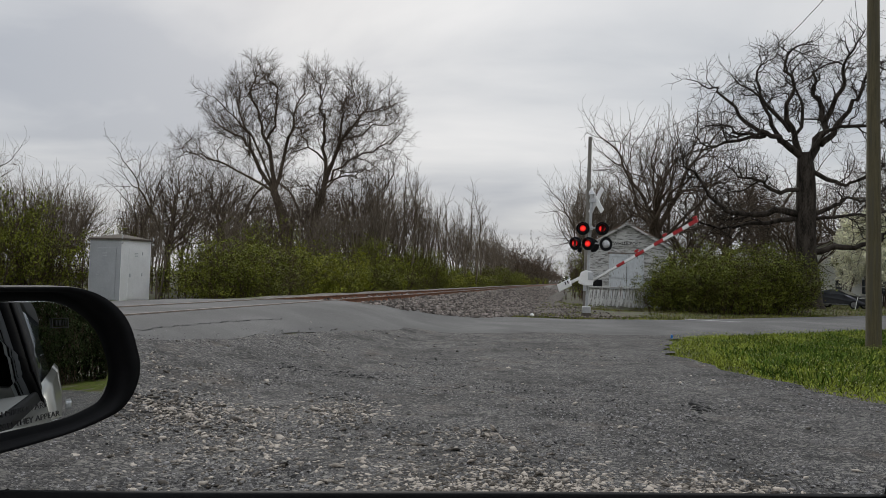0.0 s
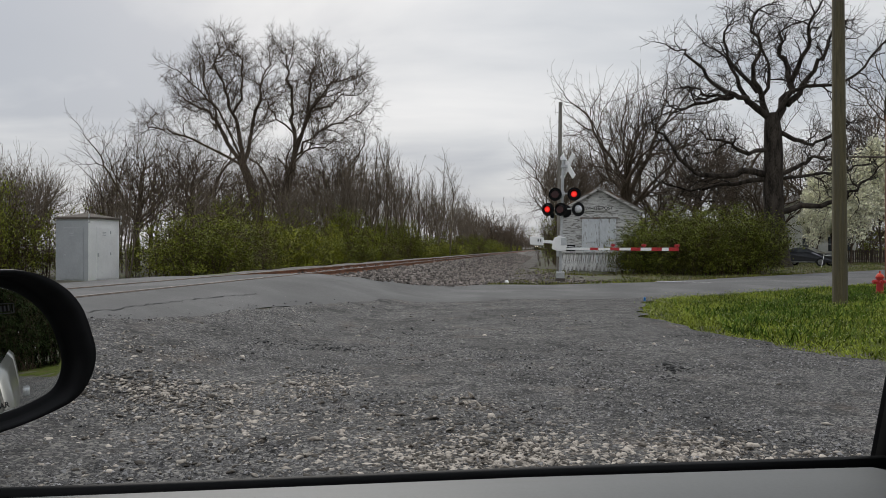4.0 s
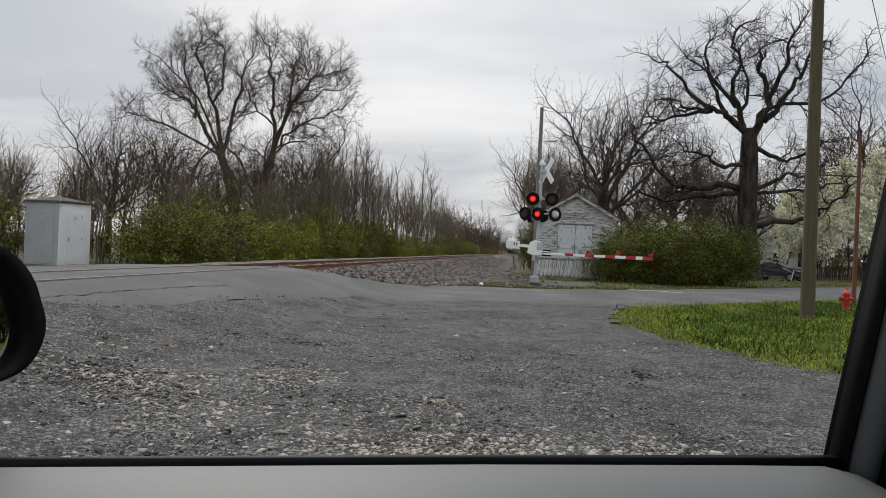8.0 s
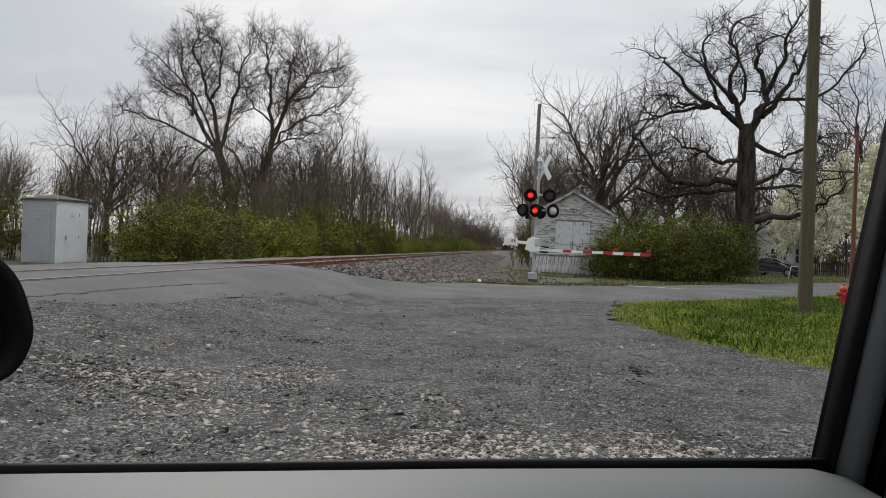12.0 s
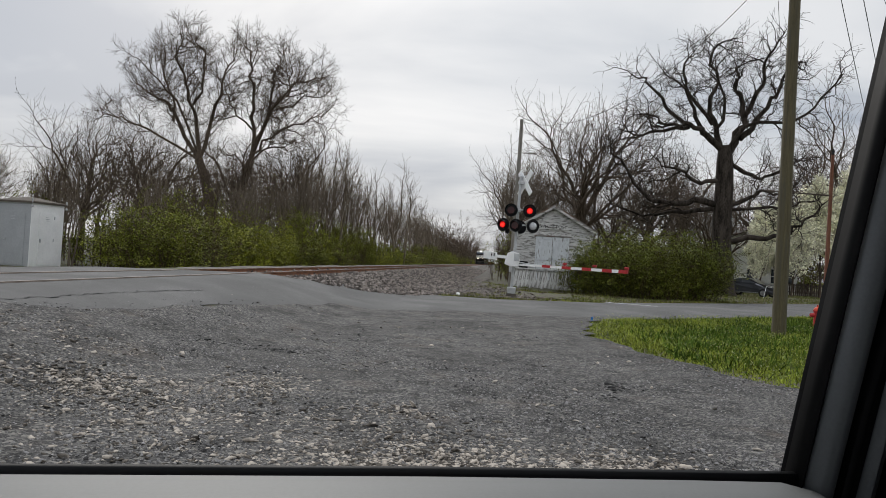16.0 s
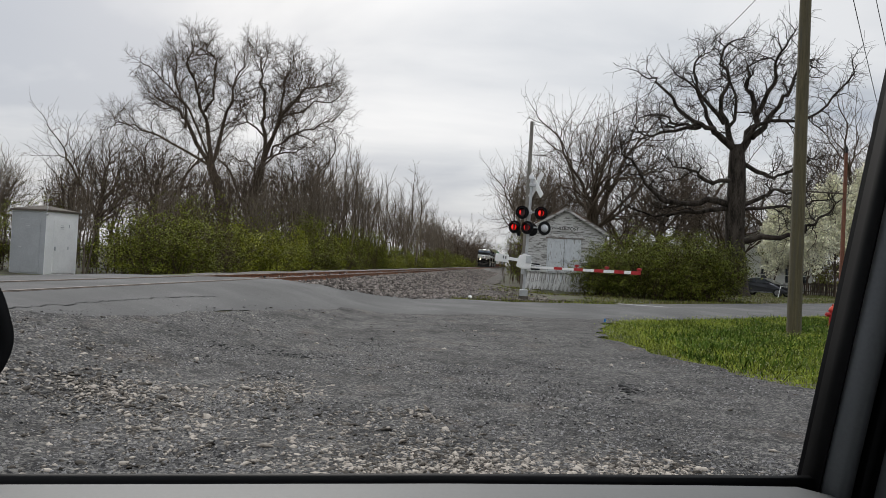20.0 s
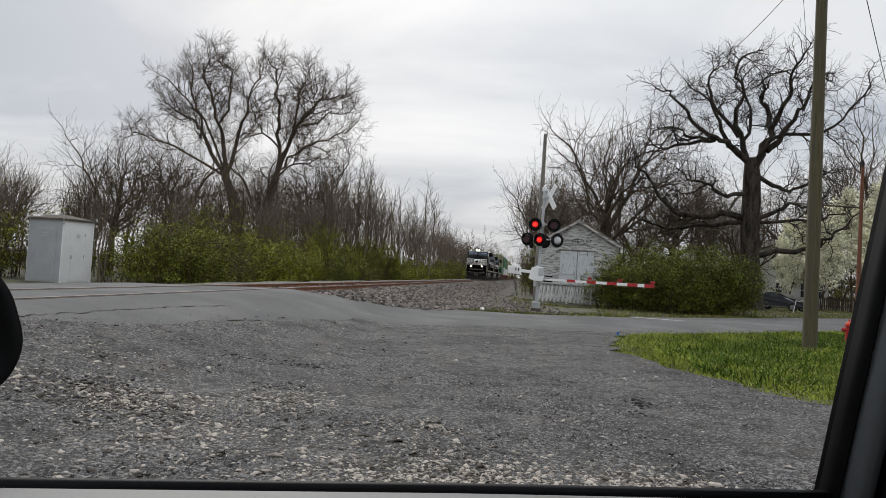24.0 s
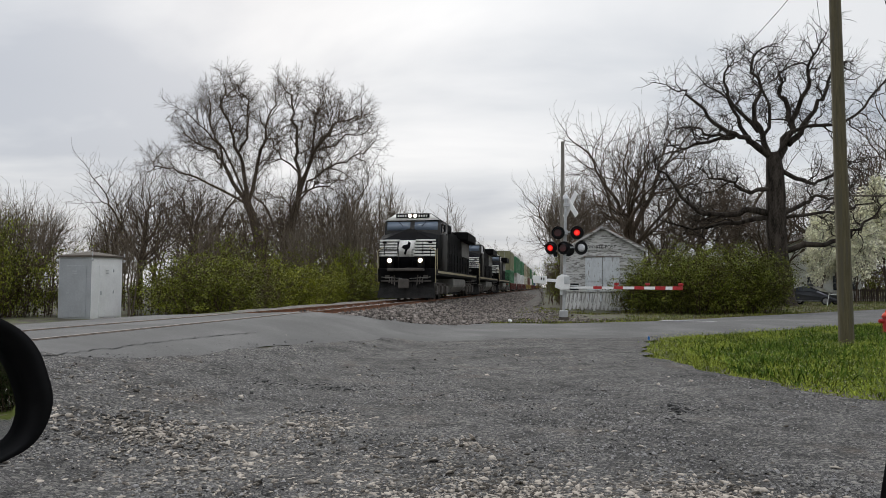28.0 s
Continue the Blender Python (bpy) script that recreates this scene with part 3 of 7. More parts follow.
def grow(rng, start, way, length, radius, depth, out, tips, kids=(5, 5, 4, 4), angle=(35, 45, 45, 45), up=0.15, wander=0.12, ratio=0.62, twig=0.009, bare=0.3, segs=7):
    p, d = Vector(start), Vector(way).normalized()
    line, n = [(p.copy(), radius)], max(1 if depth >= len(kids) else 2, segs - 2 * depth)
    for i in range(n):
        d = (d + Vector([rng.gauss(0, wander) for _ in range(3)]) + Vector((0, 0, up))).normalized()
        p = p + d * (length / n)
        line.append((p.copy(), max(twig * 0.6, radius * (1 - 0.78 * (i + 1) / n))))
    out.append(line)
    if depth >= len(kids):
        tips.append(p)
        return
    count = kids[depth]
    for k in range(count):
        f = bare + (1 - bare) * (k + rng.uniform(0.1, 0.9)) / count
        i = min(n - 1, int(f * n))
        g = f * n - i
        a, b = line[i], line[i + 1]
        q = a[0].lerp(b[0], g)
        ax = (b[0] - a[0]).normalized()
        side = ax.orthogonal().normalized()
        side = Matrix.Rotation(rng.uniform(0, 2 * math.pi), 3, ax) @ side
        w = radians(angle[depth] * rng.uniform(0.7, 1.3))
        dd = ax * math.cos(w) + side * math.sin(w)
        rr = max(twig, (a[1] + (b[1] - a[1]) * g) * rng.uniform(0.5, 0.75))
        ll = length * ratio * rng.uniform(0.7, 1.2) * (1.15 - 0.5 * f)
        grow(rng, q, dd, ll, rr, depth + 1, out, tips, kids, angle, up, wander * 1.1, ratio, twig, 0.15, segs)


LEAF_V = [(-0.5, 0, 0), (0, 0.36, 0.1), (0.5, 0, 0), (0, -0.36, 0.1)]
LEAF_F = [(0, 1, 2), (0, 2, 3)]


def leaf_mesh(name, pts, rng, size, spread, per):
    n = len(pts) * per
    c = np.repeat(np.array([tuple(p) for p in pts]), per, 0) + rng.normal(0, spread, (n, 3))
    s = rng.uniform(0.6, 1.4, (n, 1)) * size
    return scatter(name, LEAF_V, LEAF_F, c, turns_z(rng, n, 0.9), np.repeat(s, 3, 1))


def spray_mesh(name, pts, rng, size, reach, per):
    """Leaves in flat, tilted sprays, one round each point, as on arching shrubs."""
    k = len(pts)
    turn = np.repeat(turns_z(rng, k, 0.35), per, 0)
    n = k * per
    big = np.repeat(rng.uniform(0.6, 1.3, k), per)[:, None]
    o = rng.normal(0, 1, (n, 3)) * np.array((reach, reach * 0.55, reach * 0.16)) * big
    c = np.repeat(np.array([tuple(p) for p in pts]), per, 0) + np.einsum("nij,nj->ni", turn, o)
    s = rng.uniform(0.6, 1.4, (n, 1)) * size
    return scatter(name, LEAF_V, LEAF_F, c, np.einsum("nij,njk->nik", turn, turns_z(rng, n, 0.45)), np.repeat(s, 3, 1))


def tree(name, label, category, branches, bark, m, leaves=None, group=""):
    t = thing(name, label, category, m, group)
    part_mesh("trunk", tube_tree("trunk", [b for b in branches if b[0][1] > 0.05]), bark, t)
    part_mesh("crown", tube_tree("crown", [b for b in branches if b[0][1] <= 0.05]), bark, t, "bare fine twigs")
    if leaves:
        part_mesh("leaves", leaves[0], leaves[1], t)
    return t


def shoot(rng, start, way, radius, out, tips, up=0.05, wander=0.15, spread=(28, 52), tip=0.011, reach=2.2, keep=(0.76, 0.9), twigs=2, twig_len=0.7, loss=0.85):
    """A branch that forks again and again, thinner each time, down to fine twigs."""
    todo = [(Vector(start), Vector(way).normalized(), radius)]
    while todo:
        p, d, r = todo.pop()
        line = [(p.copy(), r)]
        while r > tip:
            n = 2 if r > 0.02 else 1
            length = reach * r ** 0.45 * rng.uniform(0.6, 1.35)
            m = rng.uniform(*keep)
            for k in range(n):
                d = (d + Vector((rng.gauss(0, wander), rng.gauss(0, wander), rng.gauss(0, wander) + up))).normalized()
                p = p + d * (length / n)
                line.append((p.copy(), r * (1 + (m - 1) * (k + 1) / n)))
            thin = r * loss * (1 - m ** 2.3) ** 0.435
            side = Matrix.Rotation(rng.uniform(0, 2 * math.pi), 3, d) @ d.orthogonal().normalized()
            w = radians(rng.uniform(*spread))
            if thin > tip * 0.7:
                todo.append((p.copy(), d * math.cos(w) + side * math.sin(w), max(thin, tip * 1.02)))
            d = (d - side * (0.45 * w * thin / r)).normalized()
            r *= m
        for k in range(twigs):
            e = (d + Vector([rng.gauss(0, 0.5) for _ in range(3)]) + Vector((0, 0, up))).normalized()
            f = (e + Vector([rng.gauss(0, 0.3) for _ in range(3)]) + Vector((0, 0, up))).normalized()
            l = twig_len * rng.uniform(0.35, 0.75)
            out.append([(p, tip * 0.8), (p + e * l, tip * 0.7), (p + e * l + f * l * 0.8, tip * 0.5)])
            tips.append(p + e * l)
        if len(line) > 1:
            out.append(line)


def limb(rng, points, r0, r1, out, tips, gap=1.0, thick=0.05, gnarl=0.14, deep=0.0, bare=0.25, **habit):
    """A main limb along a few (x, z) places; deep carries it towards or away; side branches stand along it."""
    pts, n = [], len(points) - 1
    steps = [(i, k) for i in range(n) for k in range(3)] + [(n, 0)]
    for j, (i, k) in enumerate(steps):
        s = j / (len(steps) - 1)
        a = Vector(points[max(i - 1, 0)]), Vector(points[i]), Vector(points[min(i + 1, n)]), Vector(points[min(i + 2, n)])
        t = k / 3
        q = 0.5 * (2 * a[1] + (a[2] - a[0]) * t + (2 * a[0] - 5 * a[1] + 4 * a[2] - a[3]) * t * t + (3 * a[1] - a[0] - 3 * a[2] + a[3]) * t ** 3)
        g = gnarl * min(1, 4 * s)
        pts.append((Vector((q.x + rng.gauss(0, g), deep * s + rng.gauss(0, g), q.y + rng.gauss(0, g))), r0 + (r1 - r0) * s ** 0.8))
    out.append(pts)
    total = sum((b[0] - a[0]).length for a, b in zip(pts, pts[1:]))
    run, want = 0.0, total * bare
    for a, b in zip(pts, pts[1:]):
        l = (b[0] - a[0]).length
        while want < run + l:
            f = (want - run) / l
            d = (b[0] - a[0]).normalized()
            side = Matrix.Rotation(rng.uniform(0, 2 * math.pi), 3, d) @ d.orthogonal().normalized()
            w = radians(rng.uniform(35, 70))
            r = min(0.7 * (a[1] + (b[1] - a[1]) * f), thick * rng.uniform(0.45, 1.1) * (0.6 + 0.5 * want / total))
            shoot(rng, a[0].lerp(b[0], f), d * math.cos(w) + side * math.sin(w), r, out, tips, **habit)
            want += gap * rng.uniform(0.5, 1.5)
        run += l
    for k in range(2):
        d = (pts[-1][0] - pts[-2][0]).normalized() + Vector([rng.gauss(0, 0.35) for _ in range(3)])
        shoot(rng, pts[-1][0], d, r1 * (1, 0.75)[k], out, tips, **habit)


def stem(points, radii):
    """A trunk with a flared foot through a few (x, z) places."""
    return [(Vector((x, 0, z)), r) for (x, z), r in zip(points, radii)]


def build_tall_pair():
    habit = dict(up=0.045, wander=0.14, spread=(26, 54), tip=0.0125, reach=1.95, twigs=4, twig_len=0.9, thick=0.072, gap=0.46)
    rng, out, tips = random.Random(14), [], []
    out.append(stem([(0.1, -0.6), (-0.1, 0.5), (-0.6, 4.1), (-1.4, 7.5), (-2.1, 9.2)], (0.7, 0.55, 0.48, 0.42, 0.36)))
    limb(rng, [(-2.1, 9.2), (-4.5, 12.3), (-5.5, 13.9), (-6.9, 14.9), (-8.6, 15.8), (-9.8, 16.3)], 0.22, 0.048, out, tips, deep=2.5, **habit)
    limb(rng, [(-2.1, 9.3), (-2.3, 12.1), (-3.0, 14.5), (-4.0, 16.8), (-4.3, 19.1), (-3.9, 20.0)], 0.23, 0.048, out, tips, deep=-1.5, **habit)
    limb(rng, [(-2.0, 9.2), (-1.2, 13.3), (-0.8, 15.6), (-0.5, 17.9), (0.0, 19.4)], 0.20, 0.048, out, tips, deep=2.0, **habit)
    limb(rng, [(-2.0, 9.0), (-5.1, 10.7), (-7.4, 11.8), (-9.2, 12.3), (-10.2, 12.8)], 0.15, 0.040, out, tips, deep=-3.0, **habit)
    limb(rng, [(-4.8, 12.6), (-5.2, 14.8), (-6.2, 17.0), (-6.7, 19.2), (-6.9, 19.6)], 0.14, 0.040, out, tips, deep=1.5, **habit)
    limb(rng, [(-3.0, 14.2), (-1.8, 16.0), (-1.6, 18.5), (-2.1, 19.4)], 0.13, 0.040, out, tips, deep=-2.5, **habit)
    limb(rng, [(-2.1, 9.6), (-3.2, 13.0), (-5.0, 15.6), (-6.2, 17.2)], 0.13, 0.040, out, tips, deep=-4.5, **habit)
    tree("tall_tree", "tall bare tree with a wide vase-shaped crown beside its twin", "tree", out, M["bark"], pose(-27.7, 70, 0.1) @ Matrix.Diagonal((1.05, 1.05, 1.06, 1)), group="paired tall trees")
    rng, out, tips = random.Random(16), [], []
    out.append(stem([(-0.1, -0.6), (0.0, 0.5), (0.2, 4.1), (0.7, 7.5), (1.2, 9.3)], (0.62, 0.5, 0.44, 0.39, 0.34)))
    limb(rng, [(1.2, 9.3), (1.5, 11.4), (1.4, 13.7), (1.2, 16.0), (1.0, 18.2), (0.7, 19.4)], 0.23, 0.048, out, tips, deep=-1.5, **habit)
    limb(rng, [(1.2, 9.3), (2.3, 13.1), (3.2, 14.9), (4.4, 16.5), (6.0, 17.4), (7.0, 18.2)], 0.20, 0.044, out, tips, deep=2.0, **habit)
    limb(rng, [(2.4, 13.1), (2.9, 16.0), (2.6, 18.0), (3.4, 19.2)], 0.14, 0.044, out, tips, deep=1.5, **habit)
    limb(rng, [(1.1, 8.9), (2.6, 10.0), (4.5, 10.6), (6.2, 10.9)], 0.12, 0.040, out, tips, deep=-2.0, **habit)
    limb(rng, [(1.3, 9.6), (2.6, 10.8), (4.9, 12.4), (7.0, 13.0), (8.6, 13.6)], 0.14, 0.040, out, tips, deep=-2.5, **habit)
    limb(rng, [(2.6, 13.8), (5.5, 15.6), (7.2, 16.2)], 0.11, 0.040, out, tips, deep=3.0, **habit)
    limb(rng, [(1.4, 11.9), (0.2, 13.2), (-0.7, 14.8), (-1.2, 16.2)], 0.11, 0.040, out, tips, deep=-2.5, **habit)
    limb(rng, [(1.0, 8.3), (-0.3, 9.7), (-2.4, 10.2)], 0.09, 0.032, out, tips, deep=1.0, **habit)
    limb(rng, [(1.3, 10.5), (3.2, 13.6), (5.0, 15.6), (5.4, 17.4)], 0.13, 0.040, out, tips, deep=-3.5, **habit)
    tree("tall_tree", "tall bare tree with a wide vase-shaped crown beside its twin", "tree", out, M["bark"], pose(-25.9, 70, 0.1) @ Matrix.Diagonal((1.05, 1.05, 1.06, 1)), group="paired tall trees")


def build_oak():
    habit = dict(up=0.03, wander=0.27, spread=(35, 70), tip=0.0155, reach=1.75, twigs=2, twig_len=0.8, gnarl=0.12, thick=0.085, gap=0.66)
    rng, out, tips = random.Random(21), [], []
    out.append(stem([(0.1, -0.6), (0.0, 0.4), (-0.3, 3.9), (-0.4, 6.0), (-0.35, 8.2), (-0.4, 10.3), (-0.5, 11.6)], (1.15, 0.85, 0.7, 0.71, 0.68, 0.62, 0.46)))
    limb(rng, [(-0.5, 11.1), (-1.6, 12.0), (-2.5, 12.6), (-3.7, 13.0), (-5.1, 12.8), (-6.5, 13.6)], 0.32, 0.068, out, tips, deep=-1.0, **habit)
    limb(rng, [(-3.3, 12.9), (-5.1, 12.5), (-7.2, 11.8), (-8.6, 12.2)], 0.17, 0.048, out, tips, deep=-2.0, **habit)
    limb(rng, [(-0.3, 10.8), (0.5, 12.5), (0.9, 14.0), (0.7, 15.6), (0.1, 17.2), (0.7, 18.4)], 0.36, 0.068, out, tips, deep=1.0, **habit)
    limb(rng, [(0.9, 14.0), (2.0, 16.3), (1.8, 17.9), (2.6, 19.2)], 0.21, 0.054, out, tips, deep=-2.0, **habit)
    limb(rng, [(0.6, 12.2), (1.7, 13.2), (2.6, 14.6), (3.4, 15.9), (4.3, 17.8), (5.6, 18.9)], 0.28, 0.061, out, tips, deep=1.5, **habit)
    limb(rng, [(-2.2, 12.4), (-2.8, 14.5), (-3.7, 16.0), (-4.7, 17.2)], 0.19, 0.054, out, tips, deep=1.5, **habit)
    limb(rng, [(-0.8, 11.3), (-1.4, 12.9), (-2.0, 14.4), (-1.5, 16.4), (-2.4, 17.9), (-1.7, 19.2)], 0.25, 0.061, out, tips, deep=-2.0, **habit)
    limb(rng, [(-1.2, 12.5), (-0.4, 14.4), (-0.6, 16.8), (-0.9, 18.2)], 0.17, 0.054, out, tips, deep=3.0, **habit)
    limb(rng, [(-0.6, 8.9), (-2.4, 8.6), (-3.7, 9.2), (-5.1, 9.3), (-6.3, 10.1)], 0.20, 0.048, out, tips, deep=-2.5, **habit)
    limb(rng, [(-0.5, 6.9), (-2.6, 7.2), (-4.7, 6.7), (-6.2, 7.1), (-7.3, 8.2), (-8.1, 9.6), (-9.4, 10.4)], 0.29, 0.068, out, tips, deep=-1.0, **habit)
    limb(rng, [(-0.5, 6.6), (-3.0, 6.5), (-4.6, 6.1), (-6.2, 6.0), (-8.5, 6.6)], 0.21, 0.054, out, tips, deep=1.5, **habit)
    limb(rng, [(0.0, 10.2), (1.6, 9.4), (2.4, 9.2), (3.6, 9.9), (4.4, 10.8)], 0.19, 0.054, out, tips, deep=-1.5, **habit)
    limb(rng, [(0.0, 6.9), (1.9, 7.7), (2.6, 8.3), (4.0, 8.1), (5.7, 9.3)], 0.20, 0.054, out, tips, deep=1.5, **habit)
    limb(rng, [(0.0, 4.1), (2.2, 4.5), (3.9, 4.9), (5.1, 5.8), (6.5, 6.9)], 0.26, 0.068, out, tips, deep=-1.0, bare=0.4, **habit)
    limb(rng, [(0.0, 6.6), (2.1, 7.0), (3.9, 6.9), (5.0, 7.4)], 0.15, 0.048, out, tips, deep=-2.0, **habit)
    limb(rng, [(-0.1, 11.4), (0.9, 13.2), (3.4, 13.4), (5.2, 14.4), (6.6, 16.6)], 0.19, 0.054, out, tips, deep=-2.5, **habit)
    limb(rng, [(-3.5, 13.0), (-5.2, 14.4), (-6.4, 15.8), (-7.2, 16.4)], 0.17, 0.065, out, tips, deep=-1.0, **habit)
    limb(rng, [(-1.5, 13.2), (-3.2, 15.6), (-3.6, 17.6), (-3.0, 19.0)], 0.17, 0.065, out, tips, deep=2.0, **habit)
    tree("oak_tree", "huge bare oak with dark gnarled spreading limbs", "tree", out, M["bark_oak"], pose(17.6, 58, 0))


def crown_tree(seed, height, fork, girth, limbs, lean, habit):
    """A bare tree whose short trunk parts into rising limbs."""
    rng, out, tips = random.Random(seed), [], []
    out.append(stem([(0, -0.4), (0.02, 0.4), (0.05, fork * 0.6), (0.1, fork)], (girth * 1.35, girth, girth * 0.85, girth * 0.7)))
    for k in range(limbs):
        a = 2 * math.pi * (k + rng.uniform(-0.25, 0.25)) / limbs
        w = rng.uniform(*lean)
        shoot(rng, (0.1, 0, fork - rng.uniform(0, 0.3) * fork), (math.cos(a) * w, math.sin(a) * w, 1), girth * rng.uniform(0.42, 0.62), out, tips, **habit)
    top = max(p.z for b in out for p, r in b)
    s = height / top
    return [[(p * s, r * (0.5 + 0.5 * s)) for p, r in b] for b in out], [p * s for p in tips]


def build_trees():
    build_tall_pair()
    build_oak()
    # spreading trees behind the barn and the house
    wide = []
    for seed, bark, height, fork, girth, limbs, lean, x, y in ((71, "bark", 20.0, 4.4, 0.34, 8, (0.3, 0.8), 7.0, 63), (72, "bark", 14.0, 2.8, 0.28, 7, (0.4, 1.0), 11.0, 72), (73, "bark_pale", 13.2, 2.4, 0.22, 8, (0.3, 0.65), 1.5, 66)):
        habit = dict(up=0.05 if seed < 73 else 0.1, wander=0.17 if seed < 73 else 0.1, spread=(28, 56) if seed < 73 else (22, 42), tip=0.0125, reach=2.6, twigs=1, twig_len=1.0, keep=(0.73, 0.87))
        out, tips = crown_tree(seed, height, fork, girth, limbs, lean, habit)
        wide.append(tree("spreading_tree", ("dark bare tree with a dense twiggy crown behind the barn", "dark bare tree with a low broad twiggy crown", "pale grey bare tree with upswept twigs by the barn")[seed - 71], "tree", out, M[bark], pose(x, y, 0), group="spreading trees"))
    for i, (x, y, s) in enumerate(((16.6, 84, 0.9), (4.6, 78, 0.75), (22.5, 82, 0.85), (12.5, 90, 0.9), (36, 80, 1.15), (44, 76, 1.1), (22, 92, 1.0), (30, 84, 1.15), (2.0, 84, 0.8), (-22.5, 38, 0.5), (-29, 46, 0.5), (-36, 46, 0.55), (-42, 44, 0.6), (-27.5, 33, 0.56), (-20.5, 46, 0.55), (-25, 50, 0.62), (-18, 52, 0.58), (-29, 56, 0.66), (-21, 58, 0.66), (-17, 62, 0.66), (-24, 64, 0.7), (-20, 70, 0.75), (-30.2, 40, 0.6), (23, 80, 1.0), (50, 70, 1.1))):
        c = copy_thing(wide[(0, 0, 2, 1)[i] if i < 4 else i % 2 if i < 9 else (0, 2, 1)[i % 3]], pose(x, y, 0, 0, 0, 47 * i + 20))
        c.scale = (s, s, s)
    # grove variants for the lines of trees
    kinds = []
    for seed in range(6):
        rng = random.Random(40 + seed)
        out, tips = [], []
        habit = dict(up=0.13, wander=0.08, spread=(22, 46), tip=0.0135, reach=2.3 - 0.15 * (seed % 3), keep=(0.82, 0.93), twigs=2, twig_len=0.85, loss=0.88)
        for q in range(3):
            a = rng.uniform(0, 6.28)
            w = rng.uniform(0.02, 0.16)
            r, foot, d = rng.uniform(0.085, 0.12), Vector((math.cos(a) * (q > 0), math.sin(a) * (q > 0), -0.3)), Vector((math.cos(a) * w, math.sin(a) * w, 1))
            top = foot + d * rng.uniform(2.2, 3.8)
            out.append([(foot, r * 1.25), (foot.lerp(top, 0.5), r * 1.1), (top, r)])
            shoot(rng, top, d, r, out, tips, **habit)
        top = max(p.z for b in out for p, r in b)
        kinds.append(([[(p * (12.5 / top), r) for p, r in b] for b in out], [p * (12.5 / top) for p in tips]))
    rng = random.Random(77)
    nrng = np.random.default_rng(8)
    protos = []
    for i, (out, tips) in enumerate(kinds):
        lv = (leaf_mesh("leaves", tips, nrng, 0.08 if i in (1, 3) else 0.055, 0.12, 1), M["bud"] if i in (1, 3) else M["bud_brown"])
        protos.append(tree("grove_tree", "slender multi-stemmed tree with brown buds in the thicket beside the track" if i not in (1, 3) else "slender tree with olive spring buds beside the track", "tree", out, M["bark"] if i % 2 else M["bark_pale"], pose(-15, 30 + 6 * i, 0.1), lv, group="thicket trees"))
    light = []
    for seed in range(2):
        r2 = random.Random(90 + seed)
        out, tips = [], []
        for q in range(3):
            a = r2.uniform(0, 6.28)
            grow(r2, (math.cos(a) * 1.4, math.sin(a) * 1.4, -0.3), (math.cos(a) * 0.2, math.sin(a) * 0.2, 1), r2.uniform(10, 13), 0.15, 0, out, tips, kids=(9, 4, 2), angle=(40, 42, 45), up=0.06, wander=0.1, ratio=0.4, twig=0.035, bare=0.2, segs=6)
        light.append(tree("grove_tree", "bare twiggy tree far down the line of trees", "tree", out, M["bark"], pose(-16 - 3 * seed, 260, 0), (leaf_mesh("leaves", tips, np.random.default_rng(seed), 0.14, 0.25, 3), M["bud_brown"]), group="thicket trees"))
    spots = []
    y = 24.0
    while y < 900:
        for row in range((0 if y < 28.5 else 2) if y < 160 else 2):
            x = -14.5 + 0.007 * y - row * 5.0 - rng.uniform(0, 3.5)
            tall = 0.5 + 0.56 * min(1, max(0, (y - 38) / 30)) - 0.15 * min(1, max(0, (y - 110) / 60))
            spots.append((x, y + rng.uniform(-2, 2), tall * rng.uniform(0.72, 1.12)))
        y += 5.0 if y < 90 else 6 if y < 200 else 9 if y < 420 else 26
    for x, yy, s in ((-24, 31, 0.45), (-18.5, 33, 0.45), (-21.5, 35, 0.5), (-31, 36, 0.5), (-36, 40, 0.5), (-40, 47, 0.6), (-34, 52, 0.55), (-29, 26, 0.42), (-38, 30, 0.6), (-45, 38, 0.7), (-33, 23, 0.5), (-26, 42, 0.48), (-20, 42, 0.5), (-31, 47, 0.55), (-38, 52, 0.6), (-44, 56, 0.7)):
        spots.append((x, yy, s))
    y = 85.0
    while y < 900:
        for row in range(2):
            spots.append((2.6 + 0.007 * y + row * 5 + rng.uniform(0, 3), y + rng.uniform(-3, 3), rng.uniform(0.7, 1.0)))
        y += 9 if y < 200 else 18 if y < 420 else 36
    for x, yy, s in ( (20, 84, 0.8), (26, 92, 0.8), (15, 90, 0.9), (32, 88, 0.75), (38, 96, 0.8), (45, 92, 0.8),  (24, 100, 0.9), (50, 84, 0.9), *[(4 + 4.2 * k, 86 + (k * 7) % 30, 0.6 + 0.07 * (k % 4)) for k in range(12)]):
        spots.append((x, yy, s))
    # dense dark trees far behind the car, seen in its mirror
    for k in range(16):
        spots.append((25 + rng.uniform(0, 8), -12 + k * 2.0, rng.uniform(0.7, 1.0)))
    for i, (x, yy, s) in enumerate(spots):
        p = protos[i % 6] if yy < 190 else light[i % 2]
        c = copy_thing(p, pose(x, yy, 0.05, 0, 0, rng.uniform(0, 360)))
        c.scale = (s, s, s * rng.uniform(0.92, 1.12))
    for i, p in enumerate(protos):
        p.scale = (0.46 + 0.05 * i,) * 3


